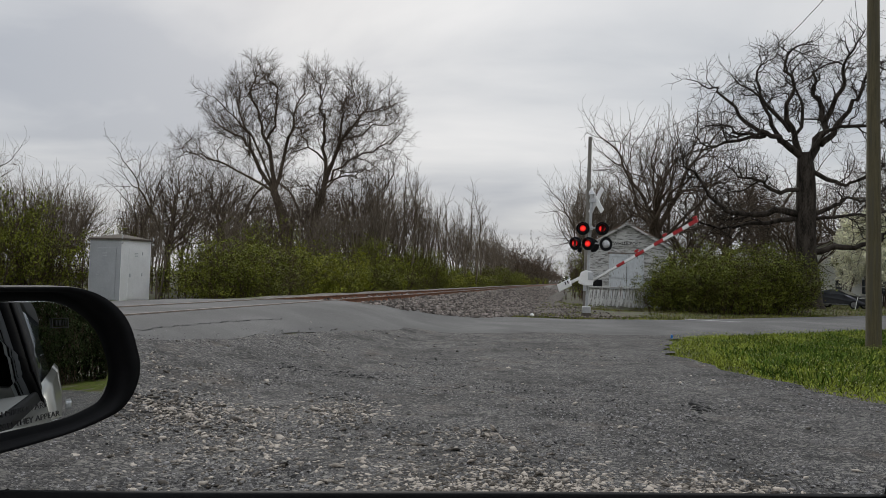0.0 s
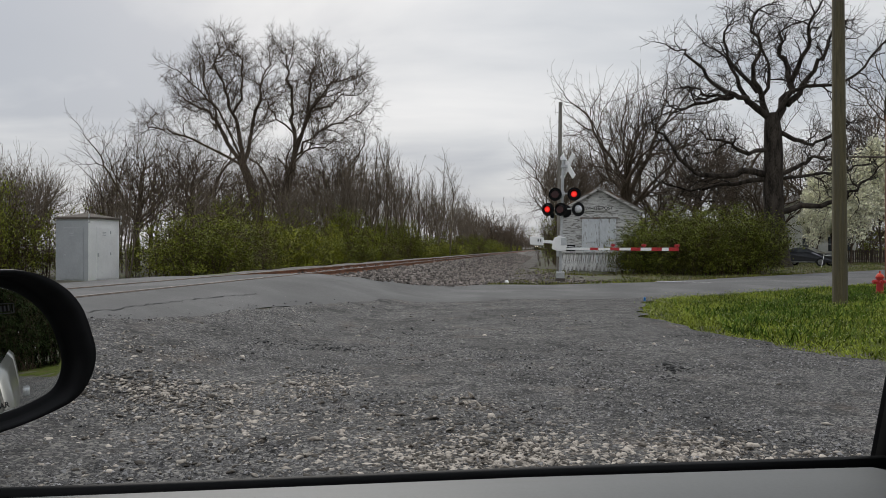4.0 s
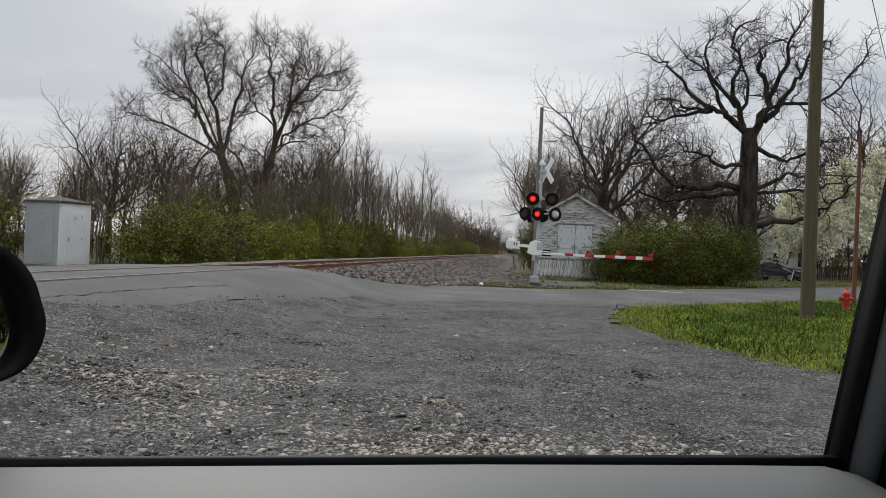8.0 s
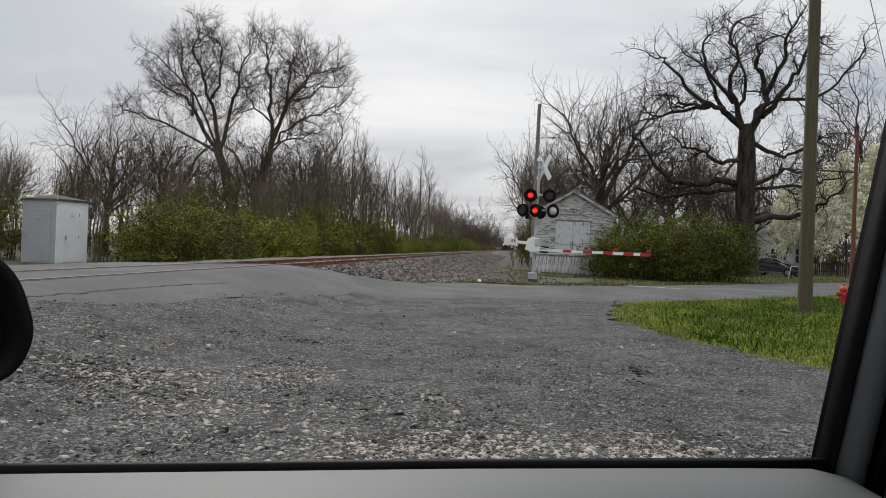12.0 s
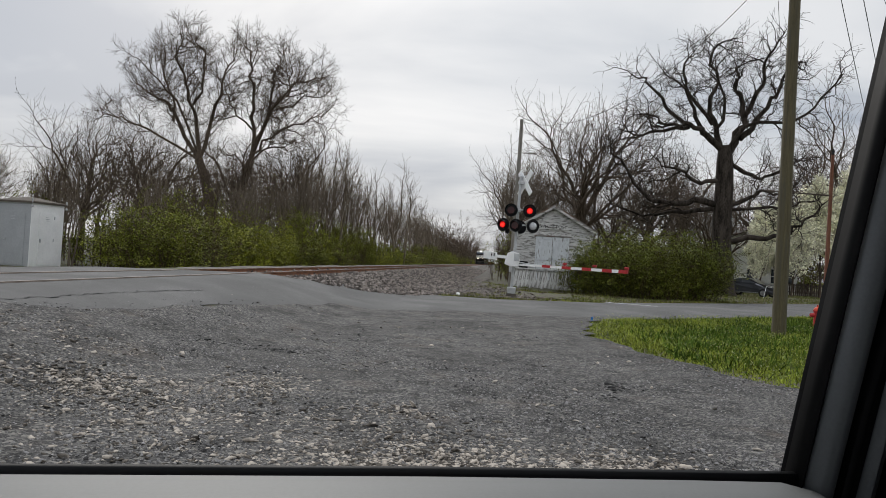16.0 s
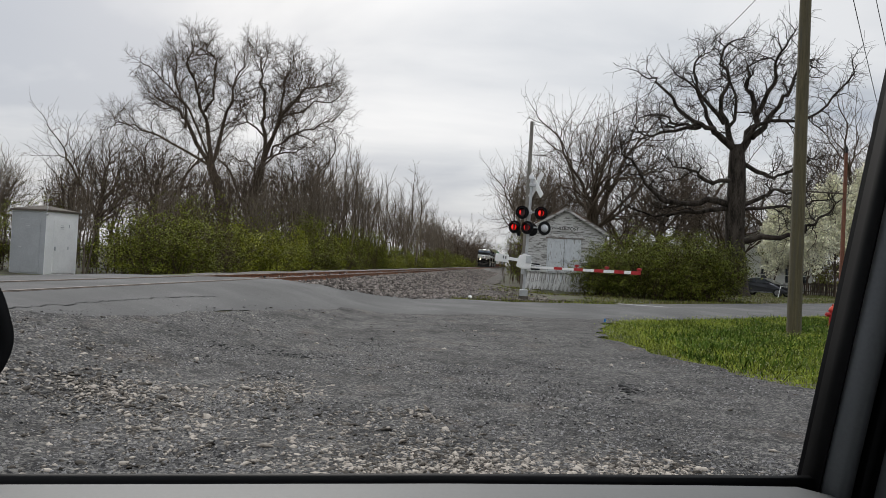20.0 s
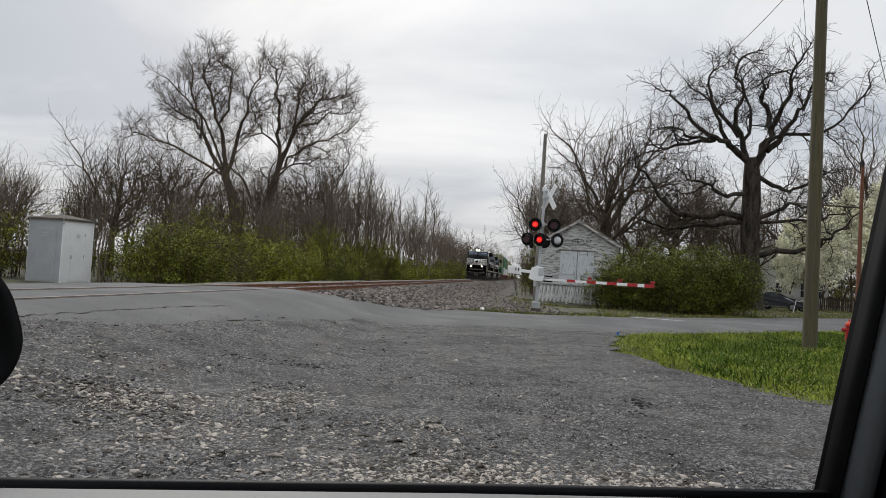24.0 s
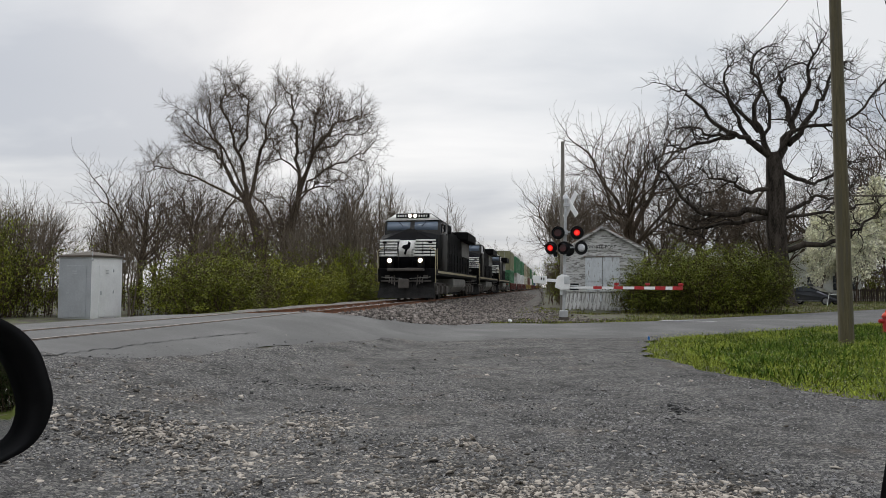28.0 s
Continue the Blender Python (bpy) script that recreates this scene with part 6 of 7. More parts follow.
    part("pillar_applique", bmx(strip, 0.457, 0.66, -0.032, -0.021), M["black"], car, "black outer pillar cover")
    part("window_seal", bmx(strip, 0.50, 0.62, -0.012, 0.02), M["rubber"], rear)
    part("quarter_panel", bmx(skin, 1.56, 2.4, 1, (0.11, 0.14), (0.015, 0.0)), M["silver"], car)
    part("front_wing", bmx(skin, -1.9, -0.63), M["silver"], car)
    part("roof", bmx(box, -0.5, 1.9, -1.7, wy(1.72), 1.76, 1.80, bevel=0.015), M["silver"], car)
    part("headliner", bmx(box, -0.49, 1.88, -1.68, wy(1.72) - 0.02, 1.73, 1.757), M["trim_grey"], car)
    part("floor", bmx(box, -1.0, 2.3, -1.9, 0.62, 0.22, 0.28), M["trim_dark"], car)
    part("far_door", bmx(skin, -1.9, 2.4, -1), M["silver"], car)
    bm = bmesh.new()
    rod(bm, (-1.7, 0.6, 1.12), (-0.5, 0.5, 1.77), 0.035, None, 10)
    rod(bm, (-1.7, -1.85, 1.12), (-0.5, -1.75, 1.77), 0.035, None, 10)
    part("windscreen_pillar", bm, M["trim_dark"], car)
    for x, y in ((-1.3, 0.62), (1.9, 0.62), (-1.3, -1.95), (1.9, -1.95)):
        w = part("wheel", bmx(rod, (x, y - 0.1, 0.33), (x, y + 0.1, 0.33), 0.33, None, 24), M["tyre"], car)
        part("rim", bmx(rod, (x, y - 0.105, 0.33), (x, y + 0.105, 0.33), 0.22, None, 14), M["alloy"], w)
    def hood(bm, x0, x1, z0, z1):
        lofted(bm, [[(x, -2.02, z - 0.06), (x, -1.7, z), (x, 0.3, z), (x, 0.62, z - 0.06), (x, 0.62, z - 0.12), (x, -2.02, z - 0.12)] for x, z in ((x0, z0), ((x0 + x1) / 2, (z0 + z1) / 2 + 0.03), (x1, z1))])
    part("bonnet", bmx(hood, -2.55, -1.5, 0.86, 1.1), M["silver"], car)
    part("boot_lid", bmx(hood, 2.1, 2.75, 1.12, 1.06), M["silver"], car)
    part("front_bumper", bmx(box, -2.75, -2.5, -2.0, 0.6, 0.3, 0.8, bevel=0.08), M["silver"], car)
    part("rear_bumper", bmx(box, 2.4, 2.8, -2.0, 0.6, 0.3, 1.0, bevel=0.08), M["silver"], car)
    part("front_wing_tip", bmx(skin, -2.55, -1.91), M["silver"], car)
    bm = bmesh.new()
    lofted(bm, [[(1.88, -1.7, 1.78), (1.88, 0.48, 1.78), (1.9, 0.48, 1.8), (1.9, -1.7, 1.8)], [(2.4, -1.95, 1.08), (2.4, 0.6, 1.08), (2.42, 0.6, 1.1), (2.42, -1.95, 1.1)]])
    part("rear_screen", bm, M["glass_dark"], car, "dark rear screen")
    part("seat", bmx(box, 0.35, 0.5, -1.5, 0.45, 0.4, 0.95, bevel=0.05), M["trim_grey"], car)
    # door mirror: local u runs outwards in the glass plane, z up, w out of the glass towards the cabin
    mir = new("door_mirror")
    mir.parent = car
    tagged(mir, "black door mirror with heated glass")
    u, w = Vector((0.48, 0.877, 0)), Vector((0.877, -0.48, 0))
    mm = Matrix.Identity(4)
    mm.col[0], mm.col[1], mm.col[2] = (*u, 0), (*-w, 0), (0, 0, 1, 0)
    mm.translation = (-0.359, 0.842, 0)
    mir.matrix_basis = mm
    shell = [(-0.25, 1.339, 0.05), (-0.075, 1.340, 0.06), (-0.022, 1.308, 0.06), (0.003, 1.238, 0.045), (-0.018, 1.196, 0.05), (-0.08, 1.180, 0.06), (-0.25, 1.166, 0.05)]
    glass = [(-0.24, 1.3335, 0.03), (-0.084, 1.3335, 0.055), (-0.036, 1.297, 0.05), (-0.018, 1.236, 0.045), (-0.030, 1.202, 0.035), (-0.078, 1.186, 0.05), (-0.24, 1.172, 0.03)]

    def sized(pts, s, y):
        c = Vector((-0.125, 1.255))
        return [(c.x + (x - c.x) * s, y, c.y + (z - c.y) * s) for x, z in pts]

    so, gl = rounded(shell), rounded(glass)
    def housing(bm):
        rings = [sized(gl, 1.0, 0.04), sized(gl, 1.0, -0.004), sized(so, 0.985, -0.008), sized(so, 1.0, 0.002), sized(so, 1.0, 0.03), sized(so, 0.93, 0.075), sized(so, 0.75, 0.115), sized(so, 0.4, 0.135)]
        lofted(bm, rings)
    part("housing", bmx(housing), M["black"], mir, "matt black mirror housing")
    # convex glass: a shallow cap, bulging towards the cabin
    def bulge(bm):
        rings = []
        for s in (1.0, 0.85, 0.7, 0.55, 0.4, 0.25, 0.1):
            rings.append([(x, -0.001 + ((x + 0.125) ** 2 + (z - 1.255) ** 2) / 2.6, z) for x, y, z in sized(gl, 0.998 * s, 0)])
        lofted(bm, [[(x, y + 0.006, z) for x, y, z in rings[0]]] + rings)
        for f in bm.faces:
            f.smooth = True
    bm = bmx(bulge)
    g = part("mirror_glass", bm, M["mirror"], mir, "convex mirror glass with etched warning")
    g.matrix_basis = Matrix.Translation((-0.125, 0.016, 1.255)) @ pose(0, 0, 0, -4.0, 0, -5.4) @ Matrix.Translation((0.125, 0, -1.255))
    text_part("OBJECTS IN MIRROR ARE", 0.0085, pose(-0.150, -0.0002, 1.2075, 90, -6, 0), M["etched"], g).scale = (0.9, 1, 0.05)
    text_part("CLOSER THAN THEY APPEAR", 0.0085, pose(-0.143, 0.0001, 1.1955, 90, -6, 0), M["etched"], g).scale = (0.9, 1, 0.05)
    bm = bmesh.new()
    for q in ((-0.104, -0.086, 1.3035, 1.3045), (-0.104, -0.086, 1.2935, 1.2945), (-0.1045, -0.1035, 1.2935, 1.3045), (-0.0865, -0.0855, 1.2935, 1.3045), (-0.100, -0.0985, 1.296, 1.302), (-0.096, -0.0945, 1.296, 1.302), (-0.092, -0.0905, 1.296, 1.302)):
        box(bm, q[0], q[1], -0.0022, -0.0012, q[2], q[3])
    part("heater_mark", bm, M["etched"], g)
    bm = bmesh.new()
    rod(bm, (-0.2, 0.06, 1.2), (-0.30, 0.05, 1.15), 0.035, 0.03, 12)
    part("mirror_stalk", bm, M["black"], mir)


build_own_car()

# ---- train ----
M["loco_black"] = mat("grimy_black_loco_paint", (0.006, 0.006, 0.0065), 0.6, spec=0.04, dark=0.7, light=1.6, scale=1.5, fine=25, bump=0.05, alt=(0.012, 0.011, 0.010), alt_scale=1.2, alt_edge=(0.55, 0.8))
M["loco_side"] = mat("dusty_black_loco_side", (0.028, 0.027, 0.026), 0.5, spec=0.2, dark=0.7, light=1.5, scale=1.2, fine=20, bump=0.05, alt=(0.075, 0.07, 0.064), alt_scale=0.9, alt_edge=(0.5, 0.8))
M["loco_white"] = mat("loco_white_paint", (0.8, 0.79, 0.75), 0.5, dark=0.85, light=1.08, scale=3, fine=30, bump=0.0)
M["cream"] = mat("cream_sill_stripe", (0.40, 0.35, 0.22), 0.6, dark=0.8, light=1.1, scale=3, fine=20, bump=0.0)
# the sky's reflection is painted in as a pale blue base colour
M["windscreen"] = glassy("windscreen_sky_tint", (0.17, 0.21, 0.27), 0.08)
M["headlight"] = glow("lit_headlight", (1.0, 0.86, 0.62), 30.0)
M["ditch"] = glow("lit_ditch_light", (1.0, 0.68, 0.36), 26.0)
M["truck"] = mat("dusty_truck_steel", (0.075, 0.066, 0.058), 0.8, scale=3, fine=30, bump=0.2)
M["plough"] = mat("scuffed_plough_steel", (0.014, 0.0135, 0.013), 0.7, spec=0.1, dark=0.6, light=1.8, scale=2, fine=18, bump=0.1)
M["tank"] = mat("dusty_grey_tank", (0.19, 0.185, 0.17), 0.55, dark=0.75, light=1.2, scale=2, fine=20, bump=0.05)
M["well_red"] = mat("oxide_red_well_car", (0.13, 0.035, 0.025), 0.7, scale=2, fine=20, bump=0.05)
M["well_yellow"] = mat("dull_yellow_well_car", (0.32, 0.22, 0.05), 0.7, scale=2, fine=20, bump=0.05)


def truck(parent, y, n=3):
    t = part("truck_frame", bmx(box, -1.2, 1.2, y - 1.9, y + 1.9, 0.62, 0.95, bevel=0.05), M["truck"], parent)
    for s in (-1, 1):
        bm = bmesh.new()
        box(bm, s * 1.12 - 0.1, s * 1.12 + 0.1, y - 2.3, y + 2.3, 0.45, 0.85, bevel=0.05)
        for k in range(n):
            yy = y + (k - (n - 1) / 2) * 1.8
            box(bm, s * 1.22 - 0.12, s * 1.22 + 0.12, yy - 0.28, yy + 0.28, 0.28, 0.75, bevel=0.05)
            rod(bm, (s * 1.25, yy + 0.6, 0.4), (s * 1.25, yy + 0.6, 0.85), 0.1, None, 8)
        part("side_frame", bm, M["truck"], t)
    for k in range(n):
        yy = y + (k - (n - 1) / 2) * 1.8
        for s in (-1, 1):
            part("wheel", bmx(rod, (s * 0.72, yy, 0.5), (s * 0.86, yy, 0.5), 0.5, None, 24), M["truck"], t)


def locomotive(name, label, y, lead=True):
    """Front at local y = 0, running to +y; z from the rail head."""
    t = thing(name, label, "locomotive", pose(TRACK_X, y, RAIL_Z), group="locomotives")
    part("underframe", bmx(box, -1.52, 1.52, 0.9, 21.6, 1.28, 1.62, bevel=0.03), M["loco_black"], t)
    for s in (-1, 1):
        part("sill_stripe", bmx(box, s * 1.522 - 0.006, s * 1.522 + 0.006, 1.6, 21.0, 1.42, 1.54), M["cream"], t, "cream stripe along the sill")
    # front pilot, plough and coupler
    for q in (-1, 1):
        bm = bmesh.new()
        lofted(bm, [[(0, 0.62, 0.98), (q * 1.4, 0.78, 0.98), (q * 1.4, 0.95, 0.98), (0, 0.95, 0.98)], [(0, 0.42, 0.6), (q * 1.45, 0.72, 0.6), (q * 1.45, 0.95, 0.6), (0, 0.95, 0.6)], [(0, 0.12, 0.13), (q * 1.5, 0.5, 0.13), (q * 1.5, 0.9, 0.13), (0, 0.9, 0.13)]])
        for f in bm.faces:
            f.smooth = False
        part("plough_blade", bm, M["plough"], t, "dark grey snow plough blade")
        part("plough_lip", bmx(box, 0.02 if q > 0 else -1.3, 1.3 if q > 0 else -0.02, 0.5, 0.74, 0.96, 1.02, bevel=0.01), M["truck"], t)
        part("uncoupling_lever", bmx(rod, (q * 0.2, 0.55, 1.12), (q * 1.3, 0.6, 1.2), 0.018, None, 6), M["tank"], t)
        part("pilot_light_box", bmx(box, q * 0.8 - 0.15, q * 0.8 + 0.15, 0.32, 0.75, 1.66, 2.2, bevel=0.02), M["loco_black"], t)
        for k in range(3):
            part("glad_hand", bmx(rod, (q * (0.62 + k * 0.12), 0.62, 1.3 - k * 0.05), (q * (0.58 + k * 0.14), 0.5, 0.78 + k * 0.06), 0.028, 0.035, 8), M["truck"], t)
        part("headstock_patch", bmx(box, q * 1.0 - 0.12, q * 1.0 + 0.12, 0.688, 0.702, 1.12, 1.3), M["truck"], t)
    part("pilot", bmx(box, -1.5, 1.5, 0.7, 1.1, 0.95, 1.66, bevel=0.03), M["loco_black"], t)
    part("anticlimber", bmx(box, -0.95, 0.95, 0.32, 0.75, 1.5, 1.66, bevel=0.04), M["truck"], t, "dusty anticlimber ledge")
    bm = bmesh.new()
    box(bm, -0.17, 0.17, -0.1, 0.8, 0.68, 1.05, bevel=0.05)
    box(bm, -0.26, 0.26, -0.18, 0.1, 0.62, 1.1, bevel=0.06)
    part("coupler", bm, M["truck"], t)
    for x in (-0.55, 0.4, 0.7):
        bm = bmesh.new()
        rod(bm, (x, 0.66, 1.2), (x * 0.9, 0.45, 0.7), 0.03, None, 8)
        part("brake_hose", bm, M["loco_black"], t)
    for s in (-1, 1):
        for k in range(4):
            part("step", bmx(box, s * 1.5 - 0.22, s * 1.5 + 0.06, 0.85, 1.35, 0.42 + k * 0.3, 0.46 + k * 0.3), M["truck"], t)
        bm = bmesh.new()
        rod(bm, (s * 1.5, 0.8, 0.9), (s * 1.53, 0.74, 2.55), 0.028, None, 8)
        rod(bm, (s * 1.53, 0.74, 2.55), (s * 1.2, 0.74, 2.75), 0.028, None, 8)
        rod(bm, (s * 1.5, 1.4, 1.6), (s * 1.5, 1.4, 2.7), 0.025, None, 8)
        part("grab_rail", bm, M["cream"], t, "pale painted grab rail")
        bm = bmesh.new()
        for p, q in (((0.35, 0.42, 1.68), (0.35, 0.42, 2.62)), ((0.35, 0.42, 2.62), (1.3, 0.5, 2.62)), ((1.3, 0.5, 2.62), (1.3, 0.5, 1.66))):
            rod(bm, (s * p[0], p[1], p[2]), (s * q[0], q[1], q[2]), 0.018, None, 6)
        part("deck_railing", bm, M["loco_black"], t)
        part("sand_filler", bmx(box, s * 1.2 - 0.1, s * 1.2 + 0.1, 0.955, 0.985, 2.95, 3.06, bevel=0.01), M["loco_black"], t)
    # wide nose: a face that slopes back under the windscreen
    bm = bmesh.new()
    half = 1.5
    lofted(bm, [[(-half, 0.98, 1.6), (half, 0.98, 1.6), (half, 3.0, 1.6), (-half, 3.0, 1.6)],
                [(-half, 1.05, 3.1), (half, 1.05, 3.1), (half, 3.0, 3.1), (-half, 3.0, 3.1)],
                [(-half, 1.75, 3.42), (half, 1.75, 3.42), (half, 3.0, 3.5), (-half, 3.0, 3.5)]])
    part("nose", bm, M["loco_black"], t)
    bm = bmesh.new()
    lofted(bm, [[(-1.5, 1.06, 3.1), (0, 1.04, 3.1), (1.5, 1.06, 3.1), (1.5, 1.7, 3.42), (0, 1.75, 3.8), (-1.5, 1.7, 3.42)], [(-1.5, 2.4, 3.1), (0, 2.4, 3.1), (1.5, 2.4, 3.1), (1.5, 2.4, 3.42), (0, 2.4, 3.82), (-1.5, 2.4, 3.42)]])
    part("nose_top", bm, M["loco_black"], t)
    part("nose_door", bmx(box, 0.28, 0.78, 1.0, 1.02, 1.75, 2.15, bevel=0.006), M["loco_black"], t)
    # white bars across the nose, broken by the white centre panel
    def face_y(z):
        return 0.98 + (z - 1.6) * 0.0467 - 0.012
    for k in range(6):
        z0 = 2.28 + k * 0.155
        z1 = z0 + 0.1
        for x0, x1 in ((-1.49, -0.55), (0.32, 1.49)):
            if k == 5:
                x0, x1 = (-1.49, -0.42) if x0 < 0 else (0.42, 1.49)
            bm = bmesh.new()
            lofted(bm, [[(x0, face_y(z0), z0), (x1, face_y(z0), z0), (x1, face_y(z0) + 0.02, z0), (x0, face_y(z0) + 0.02, z0)], [(x0, face_y(z1), z1), (x1, face_y(z1), z1), (x1, face_y(z1) + 0.02, z1), (x0, face_y(z1) + 0.02, z1)]])
            part("nose_stripe", bm, M["loco_white"], t, "white nose stripe")
    bm = bmesh.new()
    lofted(bm, [[(-0.56, face_y(2.26), 2.26), (0.34, face_y(2.26), 2.26), (0.34, face_y(2.26) + 0.02, 2.26), (-0.56, face_y(2.26) + 0.02, 2.26)], [(-0.43, face_y(3.12), 3.12), (0.43, face_y(3.12), 3.12), (0.43, face_y(3.12) + 0.02, 3.12), (-0.43, face_y(3.12) + 0.02, 3.12)]])
    part("nose_panel", bm, M["loco_white"], t, "white emblem panel")
    bm = bmesh.new()
    y0 = face_y(2.7) - 0.012
    prism(bm, [(-0.32, 2.75), (-0.12, 2.62), (-0.2, 2.4), (-0.1, 2.36), (-0.02, 2.62), (0.12, 2.72), (0.16, 2.98), (0.05, 3.06), (0.0, 2.9), (-0.2, 2.86)], y0 - 0.03, y0 + 0.03)
    part("emblem", bm, M["loco_black"], t, "plain black emblem shape")
    bm = bmesh.new()
    for x in (-1.02, 1.02):
        rod(bm, (x - 0.2, 0.93, 2.35), (x - 0.2, 0.93, 3.0), 0.02, None, 6)
    part("nose_grab", bm, M["loco_black"], t)
    # cab
    bm = bmesh.new()
    cw = 1.5
    lofted(bm, [[(-cw, 2.2, 1.6), (cw, 2.2, 1.6), (cw, 5.2, 1.6), (-cw, 5.2, 1.6)], [(-cw, 2.2, 3.5), (cw, 2.2, 3.5), (cw, 5.2, 3.5), (-cw, 5.2, 3.5)], [(-cw, 2.45, 4.28), (cw, 2.45, 4.28), (cw, 5.2, 4.28), (-cw, 5.2, 4.28)]])
    part("cab", bm, M["loco_side"], t)
    bm = bmesh.new()
    lofted(bm, [[(-1.52, 2.38, 4.27), (1.52, 2.38, 4.27), (1.52, 5.3, 4.27), (-1.52, 5.3, 4.27)], [(-0.98, 2.6, 4.66), (0.98, 2.6, 4.66), (0.98, 5.3, 4.66), (-0.98, 5.3, 4.66)], [(-0.8, 2.75, 4.7), (0.8, 2.75, 4.7), (0.8, 5.3, 4.7), (-0.8, 5.3, 4.7)]])
    part("cab_roof", bm, M["loco_black"], t)
    bm = bmesh.new()
    lofted(bm, [[(-1.5, 2.35, 4.28), (1.5, 2.35, 4.28), (1.5, 2.38, 4.28), (-1.5, 2.38, 4.28)], [(-0.97, 2.56, 4.64), (0.97, 2.56, 4.64), (0.97, 2.6, 4.64), (-0.97, 2.6, 4.64)]])
    part("cab_brow", bm, M["loco_white"], t, "white painted brow over the windscreen")
    for s in (-1, 1):
        b = part("number_board", bmx(box, s * 0.57 - 0.34, s * 0.57 + 0.34, 2.36, 2.6, 4.42, 4.62, bevel=0.012), M["loco_black"], t, "black number board")
        for k in range(4):
            part("number_bar", bmx(box, s * 0.57 - 0.24 + k * 0.13, s * 0.57 - 0.16 + k * 0.13, 2.352, 2.361, 4.465, 4.575), M["loco_white"], b)
        bm = bmesh.new()
        x0, x1 = (-1.38, -0.12) if s < 0 else (0.12, 1.38)
        lofted(bm, [[(x0, 2.265, 3.74), (x1, 2.265, 3.74), (x1, 2.30, 3.74), (x0, 2.30, 3.74)], [(x0, 2.395, 4.2), (x1, 2.395, 4.2), (x1, 2.43, 4.2), (x0, 2.43, 4.2)]])
        w = part("windscreen", bm, M["windscreen"], t, "windscreen coloured with the pale blue of reflected sky")
        bm = bmesh.new()
        rod(bm, (s * 0.8, 2.33, 4.24), (s * 0.5, 2.27, 3.95), 0.015, None, 6)
        part("wiper", bm, M["loco_black"], w)
        bm = bmesh.new()
        rod(bm, (s * 0.14, 2.33, 4.52), (s * 0.14, 2.42, 4.52), 0.085, None, 16)
        part("headlight", bm, M["headlight"] if lead else M["tank"], t, "lit headlight" if lead else "")
        bm = bmesh.new()
        rod(bm, (s * 0.8, 0.28, 2.04), (s * 0.8, 0.4, 2.04), 0.1, None, 16)
        part("ditch_light", bm, M["ditch"] if lead else M["tank"], t, "lit ditch light" if lead else "")
        for a, b in ((2.75, 3.35), (3.5, 4.1), (4.2, 4.9)):
            part("side_window", bmx(box, s * 1.505 - 0.008, s * 1.505 + 0.008, a, b, 3.6, 4.18), M["glass_dark"], t)
        part("side_grille", bmx(box, s * 1.505 - 0.01, s * 1.505 + 0.01, 2.9, 3.25, 2.1, 2.75), M["black"], t)
        bm = bmesh.new()
        box(bm, s * 1.62 - 0.04, s * 1.62 + 0.04, 3.2, 3.5, 3.7, 4.1, bevel=0.01)
        part("cab_mirror", bm, M["black"], t)
    part("headlight_case", bmx(box, -0.27, 0.27, 2.36, 2.62, 4.39, 4.66, bevel=0.02), M["loco_black"], t)
    part("horn", bmx(box, -0.2, 0.2, 4.2, 4.7, 4.7, 4.86, bevel=0.05), M["truck"], t)
    # long hood
    part("hood", bmx(box, -0.95, 0.95, 5.2, 21.2, 1.6, 4.1, bevel=0.08), M["loco_black"], t)
    part("hood_roof", bmx(box, -0.75, 0.75, 5.3, 15.4, 4.08, 4.35, bevel=0.08), M["loco_black"], t)
    for s in (-1, 1):
        for k in range(13):
            y0 = 5.6 + k * 0.84
            part("hood_door", bmx(box, s * 0.955 - 0.012, s * 0.955 + 0.012, y0, y0 + 0.74, 1.75, 3.5, bevel=0.006), M["loco_black"], t)
        for k in range(5):
            part("side_stripe", bmx(box, s * 0.972 - 0.006, s * 0.972 + 0.006, 7.2, 8.3, 2.3 + k * 0.2, 2.4 + k * 0.2), M["loco_white"], t, "white hood stripe")
        for y0, y1, z0 in ((6.0, 9.0, 3.6), (16.2, 20.8, 2.9)):
            part("intake_grille", bmx(box, s * 0.96 - 0.02, s * 0.96 + 0.02, y0, y1, z0, 3.98), M["tank"], t, "grey intake grille")
        bm = bmesh.new()
        y = 5.4
        while y < 21.2:
            rod(bm, (s * 1.48, y, 1.6), (s * 1.48, y, 2.65), 0.022, None, 6)
            y += 1.45
        rod(bm, (s * 1.48, 5.4, 2.65), (s * 1.48, 21.2, 2.65), 0.022, None, 6)
        rod(bm, (s * 1.48, 5.4, 2.15), (s * 1.48, 21.2, 2.15), 0.016, None, 6)
        part("hand_rail", bm, M["loco_black"], t)
        bm = bmesh.new()
        for k in range(3):
            rod(bm, (s * 1.1, 14.6 + k * 0.0, 1.0 - k * 0.25), (s * 1.1, 16.6, 1.0 - k * 0.25), 0.1, None, 10)
        part("air_reservoir", bm, M["truck"], t)
    part("radiator", bmx(box, -1.52, 1.52, 15.5, 20.9, 4.0, 4.62, bevel=0.1), M["loco_black"], t, "overhanging radiator housing")
    part("dynamic_brake", bmx(box, -1.2, 1.2, 6.0, 9.2, 4.0, 4.5, bevel=0.1), M["loco_black"], t)
    part("exhaust_stack", bmx(box, -0.35, 0.35, 11.0, 12.2, 4.3, 4.62, bevel=0.03), M["truck"], t)
    bm = bmesh.new()
    prism(bm, [(-1.45, 1.2), (1.45, 1.2), (1.45, 0.75), (1.1, 0.35), (-1.1, 0.35), (-1.45, 0.75)], 8.0, 14.2)
